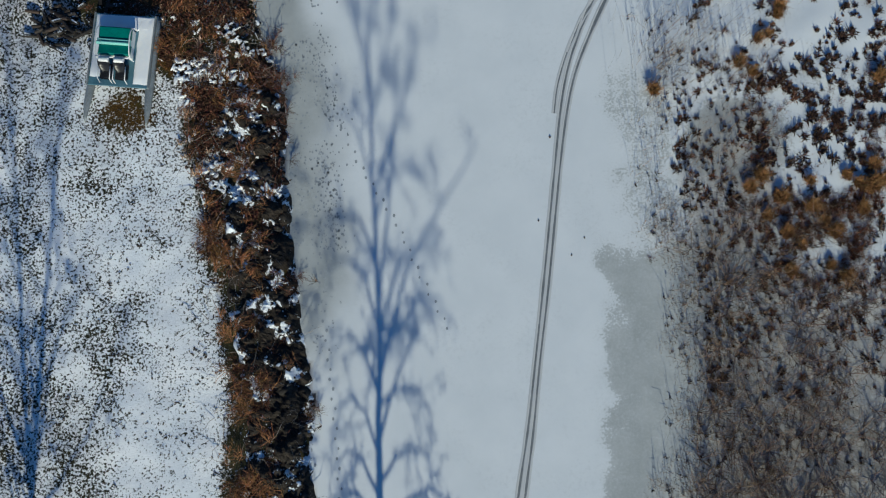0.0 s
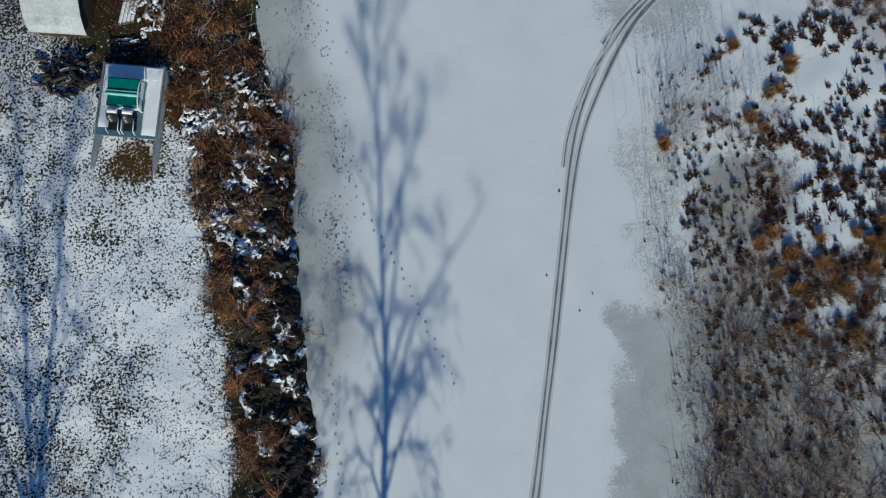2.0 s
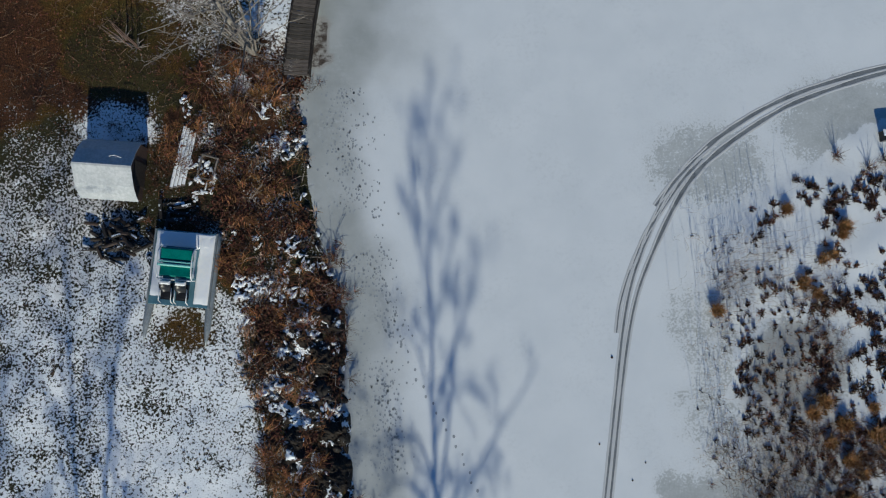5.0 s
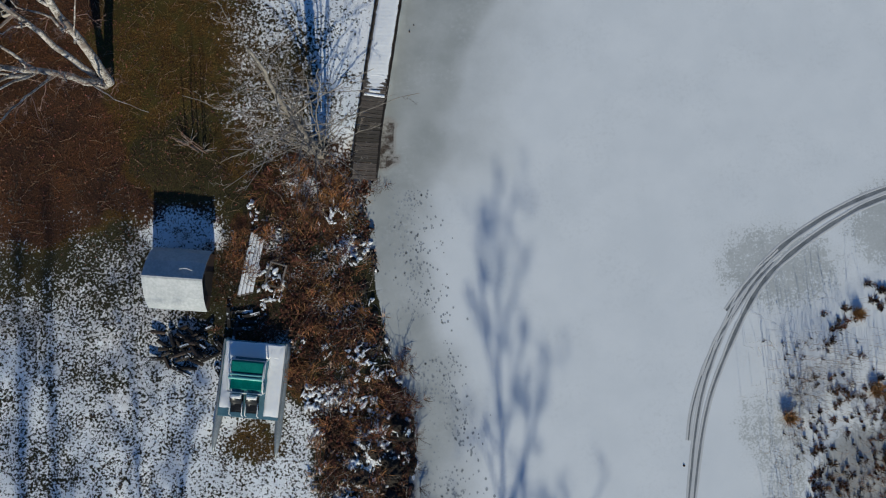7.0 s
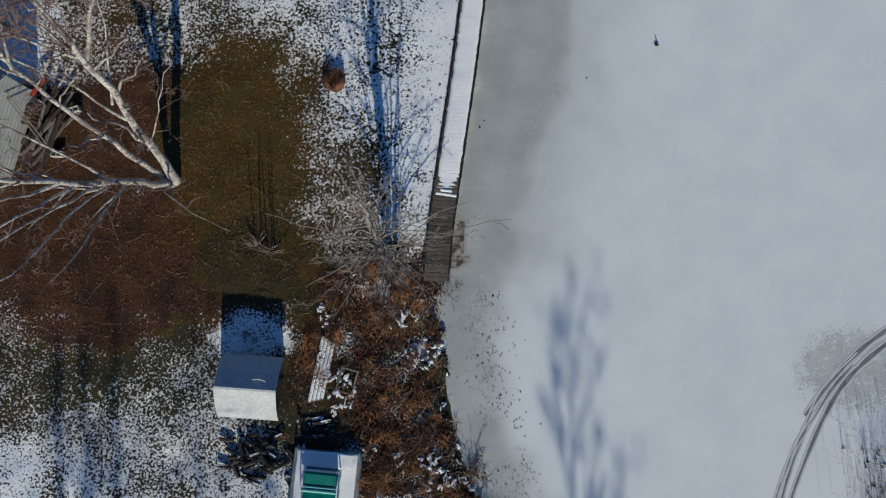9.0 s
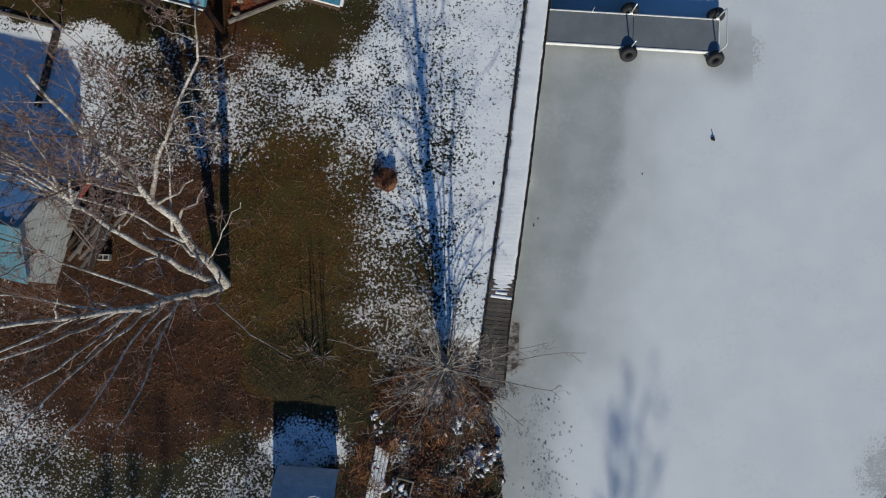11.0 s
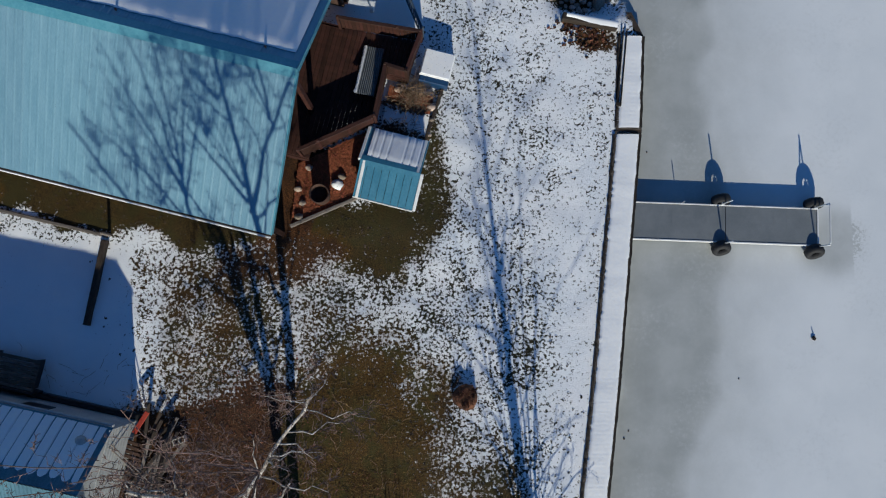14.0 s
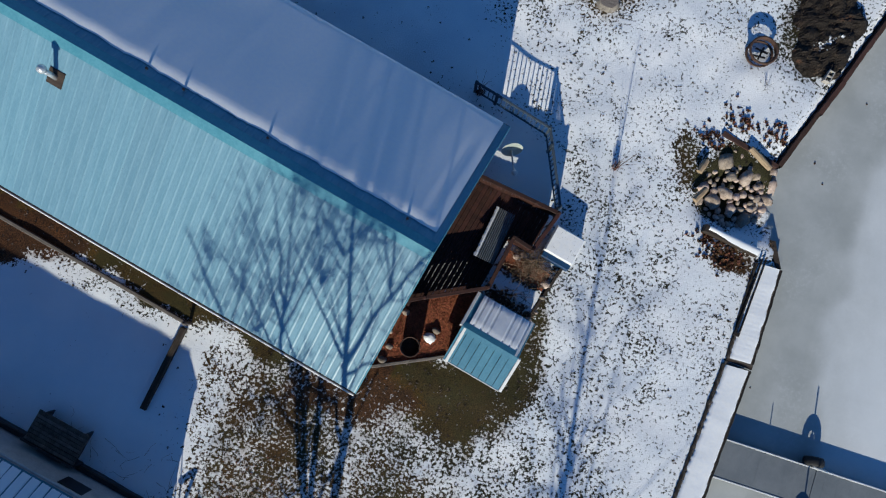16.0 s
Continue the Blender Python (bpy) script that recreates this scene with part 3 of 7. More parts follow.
    near = marsh_edge(y) - x + 0.35 * wobble(x, y, 1.9, 7) + 0.25 * wobble(x, y, 4.7, 2)
    wet = np.maximum(wet, 0.82 * smooth01((3.0 - near) / 1.3) * (1 - smooth01((y - 1.2 - 0.8 * wobble(x, y, 1.3, 3)) / 3.0)) * (x > 2))
    wet = np.maximum(wet, 0.50 * smooth01((1.9 - near) / 1.2) * (x > 2) * (1 - smooth01((y - 8.0) / 1.5)))
    wet = np.maximum(wet, 0.62 * ell(x, y, 7.3, 13.0, 2.5, 1.7, 0.5))
    wet = np.maximum(wet, 0.70 * ell(x, y, 12.5, 14.5, 3.0, 2.0, 0.5))
    inland = smooth01((-near - 0.3) / 1.2) * (x > 3)
    kind = np.maximum(kind, 0.70 * inland * smooth01(0.35 + 0.9 * wobble(x, y, 0.7, 2) - (y - 3.5) / 5))
    thick = np.maximum(ell(x, y, 13.0, -5.6, 4.6, 3.6, 0.4), 0.85 * ell(x, y, 12.6, -0.4, 1.7, 2.6, 0.5))
    kind = np.maximum(kind, 0.90 * thick * inland)
    kind = np.maximum(kind, 0.6 * ell(x, y, 10.4, 5.9, 1.9, 1.6, 0.5))
    kind = np.maximum(kind, 0.7 * ell(x, y, 15.8, 12.6, 2.2, 2.0, 0.5))
    wet = np.where(inland > 0.5, np.minimum(wet, 0.32 + 0.22 * wobble(x, y, 0.8, 6) + 0.5 * smooth01((1.5 - y) / 3)), wet)
    wet = np.maximum(wet, ell(x, y, 10.0, 0.2, 2.2, 3.6, 0.5) * 0.8)
    wet = np.maximum(wet, ell(x, y, 10.4, 5.9, 2.0, 1.7, 0.4) * 0.85)
    wet = np.maximum(wet, 0.6 * ell(x, y, 1.2, 27.6, 1.3, 1.2, 0.6))
    return np.stack([lake, np.clip(bare, 0, 1), np.clip(kind, 0, 1), np.clip(wet, 0, 1)], -1)


def bank_width(y):
    return np.interp(y, [-20, -5.6, 0, 3, 7, 9, 10, 13, 16], [2.6, 2.4, 2.1, 2.5, 3.0, 3.8, 4.0, 4.6, 3.5])

# ---- ground ----
def steps(a, b, fine, far):
    mid = list(np.arange(a, b + 1e-6, fine))
    out, step, lo, hi = [], fine, a, b
    left, right = [], []
    while hi < far:
        step *= 1.35
        lo, hi = lo - step, hi + step
        left.append(lo), right.append(hi)
    return np.array(left[::-1] + mid + right)


def build_ground():
    xs, ys = steps(-36.0, 20.0, 0.2, 1500), steps(-16.0, 48.0, 0.2, 1500)
    gx, gy = np.meshgrid(xs, ys)
    z = height(gx, gy)
    co = np.stack([gx, gy, z], -1).reshape(-1, 3)
    nx, ny = len(xs), len(ys)
    i, j = np.meshgrid(np.arange(nx - 1), np.arange(ny - 1))
    a = (j * nx + i).ravel()
    faces = np.stack([a, a + 1, a + nx + 1, a + nx], -1)
    me = bpy.data.meshes.new("ground")
    me.vertices.add(len(co)), me.loops.add(faces.size), me.polygons.add(len(faces))
    me.vertices.foreach_set("co", co.astype(np.float32).ravel())
    me.loops.foreach_set("vertex_index", faces.astype(np.int32).ravel())
    me.polygons.foreach_set("loop_start", np.arange(0, faces.size, 4, dtype=np.int32))
    me.polygons.foreach_set("use_smooth", np.ones(len(faces), dtype=bool))
    me.update(calc_edges=True)
    att = me.attributes.new("cover", "FLOAT_COLOR", "POINT")
    att.data.foreach_set("color", cover(gx, gy).astype(np.float32).ravel())
    me.materials.append(GROUND)
    tagged(new("ground", me), "snowy yard, dead turf and frozen lake under thin snow", "ground", kind="structure")


build_ground()


def at(x, y):
    return float(height(x, y))


def along(pts, step):
    """Points every step metres on a line, with the way at each."""
    p = np.array(pts, float)
    seg = np.hypot(*np.diff(p, axis=0).T)
    s = np.r_[0, np.cumsum(seg)]
    q = np.arange(0, s[-1] + 1e-6, step)
    x, y = np.interp(q, s, p[:, 0]), np.interp(q, s, p[:, 1])
    dx, dy = np.gradient(x), np.gradient(y)
    n = np.hypot(dx, dy)
    return np.stack([x, y, dx / n, dy / n], -1)


def soften(pts, rounds=3):
    """Chaikin's corner cutting."""
    p = [np.array(q, float) for q in pts]
    for _ in range(rounds):
        p = [p[0]] + [q for a, b in zip(p, p[1:]) for q in (a * 0.75 + b * 0.25, a * 0.25 + b * 0.75)] + [p[-1]]
    return p


def rut(name, pts, width, label):
    """A packed wheel rut with a low berm on either side."""
    line = along(soften(pts), 0.12)
    bed, edge = Geo(), Geo()
    rows_bed, rows_l, rows_r = [], [], []
    for i, (x, y, dx, dy) in enumerate(line):
        w = width * (0.8 + 0.35 * noise.noise((x * 1.3, y * 1.3, 3))) * (1 + 0.9 * float(smooth01((y - 8.5) / 4)))
        nx, ny = dy, -dx
        z = at(x, y)
        rows_bed.append([(x - nx * w / 2, y - ny * w / 2, z + 0.006), (x, y, z + 0.004), (x + nx * w / 2, y + ny * w / 2, z + 0.006)])
        h = 0.013 + 0.009 * noise.noise((x * 3, y * 3, 0))
        for rows, side in ((rows_l, -1), (rows_r, 1)):
            k = side * w / 2
            rows.append([(x + nx * k, y + ny * k, z + 0.004), (x + nx * (k + side * 0.025), y + ny * (k + side * 0.025), z + h),
                         (x + nx * (k + side * 0.08), y + ny * (k + side * 0.08), z + 0.001)])
    t = thing(name, Matrix(), label, "track", "wheel ruts on the ice", "structure")
    part("rut_bed", bed.strip(rows_bed), ICE_RUT, t, smooth=True)
    part("rut_berm", edge.strip(rows_l), ICE_DRIFT, t, smooth=True)
    part("rut_berm", Geo().strip(rows_r), ICE_DRIFT, t, smooth=True)


OUTER = [(2.0, -16), (2.45, -7.5), (2.65, -6.0), (2.99, -3.98), (3.21, -2.1), (3.53, 0.58), (3.79, 2.92), (4.08, 5.6), (4.27, 7.3), (4.55, 8.7), (5.0, 10.0), (5.62, 11.45), (6.3, 12.55), (7.2, 13.5), (8.2, 14.28), (9.5, 15.1), (11.2, 15.85), (14.5, 16.85), (20, 17.8)]
INNER = [(2.25, -16), (2.7, -7.5), (2.88, -6.0), (3.18, -3.98), (3.38, -1.9), (3.70, 0.45), (3.97, 2.92), (4.26, 5.6), (4.5, 7.2), (4.8, 8.5), (5.4, 9.95), (6.0, 11.25), (6.65, 12.35), (7.35, 13.1), (8.2, 13.8), (9.2, 14.5), (10.6, 15.35), (14.5, 16.7), (20, 17.6)]
rut("wheel_rut", OUTER, 0.085, "packed grey wheel rut in thin lake snow")
rut("wheel_rut", INNER, 0.085, "packed grey wheel rut in thin lake snow")
rut("wheel_rut", [(4.02, 6.9), (4.13, 7.9), (4.5, 9.13), (4.9, 10.0)], 0.05, "faint wheel rut that joins the curve")
rut("wheel_rut", [(4.56, 9.1), (5.0, 10.3), (5.5, 11.0), (6.1, 12.0), (7.1, 13.15)], 0.06, "faint wheel rut that crosses between the two others")
rut("wheel_rut", [(5.41, 11.38), (5.96, 12.11), (6.58, 12.80), (7.4, 13.55)], 0.06, "short wheel rut beside the curve")


def footprints():
    """Two lines of small paw prints over the ice."""
    g = Geo()
    lines = [[(-4.4, 4.9), (-4.25, 2.6), (-4.0, 0.3), (-3.75, -1.9), (-3.45, -4.2), (-3.3, -6.5)],
             [(-3.4, 6.4), (-2.9, 5.2), (-2.2, 4.1), (-1.5, 3.1), (-0.9, 1.7), (-0.2, 0.3), (0.3, -0.6)],
             [(-4.9, 1.3), (-4.7, -0.8), (-4.45, -2.6), (-4.2, -5.2)]]
    for k, line in enumerate(lines):
        for n, (x, y, dx, dy) in enumerate(along(soften(line, 2), 0.33 if k < 2 else 0.5)):
            s = 0.05 * (-1) ** n + rnd.uniform(-0.02, 0.02)
            x, y = x + dy * s, y - dx * s
            r = rnd.uniform(0.030, 0.045)
            ring = [(x + r * (1 + 0.2 * rnd.random()) * math.cos(a), y + 1.5 * r * math.sin(a), at(x, y) + 0.004) for a in (k2 * math.pi / 4 for k2 in range(8))]
            g.add(ring, [tuple(range(8))])
    for _ in range(330):
        y = rnd.uniform(-1.5, 9.0)
        x = float(shore(y)) + abs(rnd.gauss(0.45, 0.45)) + 0.12
        r = rnd.choice((0.010, 0.014, 0.018, 0.028))
        ring = [(x + r * (1 + 0.5 * rnd.random()) * math.cos(a), y + 1.3 * r * math.sin(a), at(x, y) + 0.004) for a in (k2 * math.pi / 3 for k2 in range(6))]
        g.add(ring, [tuple(range(6))])
    for _ in range(900):
        y = rnd.uniform(2.0, 15.5)
        x = float(shore(y)) + rnd.gauss(1.5, 0.28 + 0.02 * (y - 2))
        if noise.noise((x * 0.7, y * 0.7, 3)) < -0.15:
            continue
        r = rnd.uniform(0.014, 0.034)
        ring = [(x + r * (1 + 0.4 * rnd.random()) * math.cos(a), y + 1.5 * r * math.sin(a), at(x, y) + 0.004) for a in (k2 * math.pi / 3 for k2 in range(6))]
        g.add(ring, [tuple(range(6))])
    single("paw_prints", g, PRINT, "lines of small dark paw prints in lake snow", "tracks", "stuff")


footprints()

# ---- sea wall and boardwalk ----
WALK = [(-6.92, 15.75), (-6.80, 17.55), (-6.14, 22.85), (-5.245, 31.10)]
WALK_END = [(-5.225, 31.30), (-5.05, 34.45)]


def sea_wall():
    g = Geo()
    for pts in (WALK, WALK_END, [(-5.05, 34.45), (-5.45, 35.3)]):
        line = along(pts, 0.3)
        g.strip([[(x - 0.01 + 0.02 * noise.noise((y * 4, 0, 0)), y, -0.1), (x + 0.02, y, 0.2), (x + 0.01, y, 0.43), (x - 0.16, y, 0.43), (x - 0.16, y, -0.1)] for x, y, *_ in line])
    single("sea_wall", g, PLANK_DARK, "dark timber sea wall at the edge of the ice", "sea wall", "structure")


def boardwalk(pts, width, bare_to, label):
    line = along(pts, 0.145)
    t = thing("boardwalk", Matrix.Translation((pts[0][0], pts[0][1], 0)), label, "boardwalk", kind="structure")
    base = Matrix.Translation((-pts[0][0], -pts[0][1], 0))
    board = Geo().box(-width, 0.03, -0.066, 0.066, 0.44, 0.475, 0.006).mesh("plank", WET_PLANK)
    for x, y, dx, dy in line:
        p = part("plank", board, None, t, m=base @ pose(x + rnd.uniform(-0.02, 0.025), y, rnd.uniform(-0.006, 0.004), 0, 0, math.degrees(math.atan2(-dx, dy)) + rnd.uniform(-0.8, 0.8)))
        if bare_to - 2.2 < y < bare_to + 0.5 and rnd.random() < 0.45 + 0.25 * (y - bare_to):
            u0, u1 = -width + rnd.uniform(0.02, 0.25), -rnd.uniform(0.02, 0.3)
            row = [[(u0 + (u1 - u0) * i / 8, v + 0.012 * noise.noise((i * 0.9, y * 3, v * 20)), z) for v, z in ((-0.05, 0.476), (-0.02, 0.492), (0.03, 0.490), (0.055, 0.476))] for i in range(9)]
            part("snow_streak", Geo().strip(row), SNOW, p, "", True)
    for off in (0.08, width - 0.1):
        g = Geo()
        g.strip([[(x - off - pts[0][0], y - pts[0][1], z) for z in (0.3, 0.44)] for x, y, *_ in line])
        part("stringer", g, PLANK_DARK, t)
    rows = []
    fine = along(pts, 0.06)
    for x, y, dx, dy in fine:
        k = (y - bare_to) / 1.6
        if k < 0:
            continue
        h = 0.45 + 0.03 * min(1, k) * 1.6 + 0.004 * math.sin(y * 43.3) * max(0, 1.5 - 0.3 * k) + 0.01 * noise.noise((x * 2, y * 2, 1))
        a = 0.04 + 0.035 * noise.noise((y * 2.7, 1, 0)) + 0.02 * noise.noise((y * 11, 2, 0))
        b = width - 0.05 + 0.04 * noise.noise((y * 2.1, 5, 0)) + 0.03 * noise.noise((y * 9, 7, 0))
        prof = [(b, 0.455), (b - 0.03, h + 0.012), (b - 0.12, h + 0.02), (width / 2, h + 0.028 + 0.012 * noise.noise((x, y * 1.1, 9))), (a + 0.12, h + 0.02), (a + 0.03, h + 0.012), (a, 0.455)]
        rows.append([(x - u - pts[0][0], y - pts[0][1], z) for u, z in prof])
    for off, wide, lab in ((0.0, 0.04, "dark edge timber over the ice"), (width + 0.03, 0.045, "dark edge of soil and timber on the land side")):
        lip = []
        for x, y, dx, dy in fine:
            u = off + 0.012 * noise.noise((y * 3.3, off, 0)) + (0.03 * noise.noise((y * 6.1, off, 4)) if off else 0)
            h = 0.478 + 0.03 * noise.noise((y * 5, off, 7)) * (1 if off else 0.3)
            k = wide * (1 + 0.5 * noise.noise((y * 2.3, off, 9)))
            lip.append([(x - u - e - pts[0][0], y - pts[0][1], z) for e, z in ((-k, 0.3), (-k, h), (k * 0.6, h + 0.006), (k * 0.6, 0.3))])
        part("edge_timber", Geo().strip(lip), EDGE, t, lab)
    if len(rows) > 2:
        part("snow_cover", Geo().strip(rows), SNOW, t, "smooth snow lying on the planks", True)
    return t


sea_wall()
boardwalk(WALK, 0.84, 18.9, "weathered plank boardwalk along the shore, mostly under snow")
boardwalk(WALK_END, 0.80, 30.0, "short end section of boardwalk under snow")


def loose_boards():
    for x0, y0, x1, y1 in ((-6.0, 32.15, -5.735, 34.6), (-5.885, 32.15, -5.62, 34.6)):
        n = math.hypot(x1 - x0, y1 - y0)
        single("loose_board", Geo().box(0, n, -0.02, 0.02, 0, 0.06, 0.006), EDGE, "thin black loose board lying on the snowy boardwalk", "board",
               group="boards on the boardwalk", m=pose(x0, y0, 0.505, 0, 0, math.degrees(math.atan2(y1 - y0, x1 - x0))))
    single("loose_block", Geo().box(-0.085, 0.085, -0.13, 0.0, 0, 0.07, 0.01), EDGE, "black wooden block at the ends of two boards", "block", m=pose(-5.95, 32.14, 0.505, 0, 0, -6))
    single("gap_sill", Geo().box(-0.82, 0.04, -0.07, 0.07, 0.36, 0.46, 0.01), PLANK_DARK, "dark sill across the boardwalk's gap", "sill", m=pose(-5.23, 31.2, 0, 0, 0, -5))
    t = thing("squared_timber", pose(-7.78, 35.02, 0.42, 0, 0, -9.8), "dark squared timber under snow beside the stone pile", "timber")
    part("beam", Geo().box(0, 1.85, -0.13, 0.12, 0, 0.30, 0.02), PLANK_DARK, t, "dark wet timber")
    g = Geo()
    us = np.linspace(0.12, 1.84, 16)
    g.strip([[(u, -0.02 - 0.09 * smooth01((u - 0.3) / 0.8) + 0.02 * noise.noise((u * 5, 0, 1)), 0.301), (u, 0.0, 0.335), (u, 0.09, 0.335), (u, 0.12, 0.301)] for u in us])
    part("snow_cover", g, SNOW, t, "strip of snow", True)


loose_boards()


# ---- the house with its porch ----
HOUSE = pose(-16.69, 27.45, 0.5, 0, 0, -14.04)
DEPTH, LENGTH, EAVE, RIDGE, PORCH = 8.57, 19.3, 2.42, 4.37, 2.6


def roof_sheet(width, run, rib=0.2297, proud=0.006, count=None):
    """A ribbed metal sheet, its ribs running up the slope along y."""
    prof, n = [], count or round(width / rib)
    for k in range(n):
        x = k * rib
        prof += [(x, 0), (x + 0.15, 0), (x + 0.165, proud), (x + 0.2, proud)]
    prof.append((n * rib, 0))
    return Geo().strip([[(x, y, z) for x, z in prof] for y in (0, run * 0.5, run)])


def build_house():
    t = thing("house", HOUSE, "long house with a ribbed teal metal roof, half snowed over", "house")
    half, rise = DEPTH / 2, RIDGE - EAVE
    slope = math.hypot(half, rise)
    ang = math.degrees(math.atan2(rise, half))
    wall = Geo()
    x0, x1 = -LENGTH + 0.4, -PORCH
    prof = [(0.4, -0.5), (0.4, EAVE - 0.1), (half, RIDGE - 0.32), (DEPTH - 0.4, EAVE - 0.1), (DEPTH - 0.4, -0.5)]
    wall.strip([[(x, y, z) for y, z in prof] for x in (x0, x1)], True)
    wall.add([(x1, y, z) for y, z in prof], [(0, 1, 2, 3, 4)]).add([(x0, y, z) for y, z in prof], [(4, 3, 2, 1, 0)])
    part("wall", wall, HOUSE_WALL, t, "dark brown siding")
    sheet = roof_sheet(0.919, slope - 0.05).mesh("roof_panel", TEAL)
    for k in range(21):
        part("roof_panel", sheet, None, t, "ribbed teal metal panel" if k == 0 else "", m=pose(-LENGTH + k * 0.919, 0, EAVE, ang, 0, 0))
    for k in range(21):
        part("roof_panel", sheet, None, t, m=pose(-LENGTH + (k + 1) * 0.919, DEPTH, EAVE, -ang, 0, 0) @ pose(0, 0, 0, 0, 0, 180))
    cap = Geo()
    w = 0.26
    c, s = math.cos(radians(ang)), math.sin(radians(ang))
    for a, b in ((-1, 0), (0, 1)):
        cap.strip([[(x, half + k * w * c, RIDGE + 0.045 - abs(k) * w * s) for k in (a, b)] for x in (-LENGTH, 0)])
    part("ridge_cap", cap, TEAL_CAP, t, "plain teal ridge flashing")
    for v0, lab in ((0, "black drip edge"), (DEPTH, "")):
        part("eave_trim", Geo().box(-LENGTH, 0, v0 - 0.035, v0 + 0.02, EAVE - 0.04, EAVE - 0.002, 0.01), EDGE, t, lab)
        part("fascia", Geo().box(-LENGTH, 0, v0 - 0.022, v0 + 0.012, EAVE - 0.2, EAVE - 0.04, 0.01), HOUSE_WALL, t)
    rake = Geo().box(0, slope, -0.02, 0.02, -0.16, 0.02, 0.01)
    part("rake_trim", rake, TEAL_CAP, t, "teal rake trim", m=pose(0.012, 0, EAVE, 0, 0, 90) @ pose(0, 0, 0, 0, -ang, 0))
    part("rake_trim", rake, TEAL_CAP, t, m=pose(0.012, DEPTH, EAVE, 0, 0, -90) @ pose(0, 0, 0, 0, -ang, 0))
    gutter = Geo().tube([(-LENGTH, -0.075, EAVE - 0.05), (0, -0.075, EAVE - 0.07)], [0.03, 0.03], 8)
    part("gutter", gutter, WHITE, t, "thin white gutter", True)
    soffit = Geo()
    soffit.strip([[(x, 0.02, EAVE - 0.12), (x, half, RIDGE - 0.14), (x, DEPTH - 0.02, EAVE - 0.12)] for x in (-LENGTH, -0.02)])
    part("soffit", soffit, HOUSE_WALL, t)
    # snow on the far slope, slid down a little from the ridge and thin at the rake
    rows = []
    for i in range(131):
        x = -LENGTH + 0.02 + i * (LENGTH - 0.22) / 130
        top = 0.54 + 0.05 * noise.noise((x * 1.4, 0, 4)) + 0.035 * noise.noise((x * 6, 2, 4))
        near_end = smooth01((x + 1.3) / 1.1)
        row = []
        for k in range(34):
            d = top + (slope - top - 0.01) * k / 33
            th = (0.055 + 0.06 * k / 33) * min(1, k / 1.5) * (1 - 0.35 * near_end) + 0.012 * noise.noise((x * 0.9, d * 0.4, 8)) + 0.007 * noise.noise((x * 3.5, d * 0.35, 5))
            th *= 0.35 if k == 33 else 1
            groove = near_end * 0.05 * max(0, math.sin(x * 2 * math.pi / 0.2297)) * smooth01((slope - 0.3 - d) / 1.5) * smooth01((d - 0.4) / 0.6)
            th = max(th - groove, 0.004)
            y, z = half + d * c, RIDGE - d * s
            row.append((x, y + th * s, z + 0.02 + th * c))
        rows.append(row)
    part("roof_snow", Geo().strip(rows), SNOW_ROOF, t, "thick snow on the shaded slope", True)
    # vents on the ridge and a flue on the near slope
    for x in (-1.0, -5.1, -7.6, -8.7, -12.4):
        g = Geo().tube([(x, half + 0.42, RIDGE - 0.15), (x, half + 0.42, RIDGE - 0.10)], [0.035, 0.035], 8)
        part("vent_pipe", g, BLACK, t)
    fy = half - 0.95
    fz = RIDGE - 0.95 * s / c
    flue = part("flue", Geo().tube([(-10.75, fy, fz - 0.1), (-10.75, fy, fz + 0.62)], [0.07, 0.07], 12), GALV, t, "bright metal flue", True)
    part("flue_cap", Geo().tube([(-10.75, fy, fz + 0.62), (-10.75, fy, fz + 0.70), (-10.75, fy, fz + 0.78)], [0.12, 0.12, 0.03], 12), GALV, flue, "", True)
    part("flashing", Geo().box(-10.98, -10.52, fy - 0.22, fy + 0.22, -0.01, 0.03, 0.01, Matrix.Translation((0, 0, 0)) @ pose(0, fy, fz, ang, 0, 0) @ Matrix.Translation((0, -fy, 0))), PLANK_DARK, t)
    for y in (0.25, half, DEPTH - 0.3):
        part("porch_post", Geo().box(-0.35, -0.21, y - 0.07, y + 0.07, -0.3, (EAVE - 0.1 if y != half else RIDGE - 0.25), 0.01), DECK_RED, t)
    part("porch_wall", Geo().box(-PORCH, -0.3, DEPTH - 0.5, DEPTH - 0.42, -0.5, EAVE - 0.12), HOUSE_WALL, t, "dark boarded back of the porch")
    part("window", Geo().box(-6.2, -5.0, 0.385, 0.41, 0.9, 1.9), BLACK, t)


build_house()


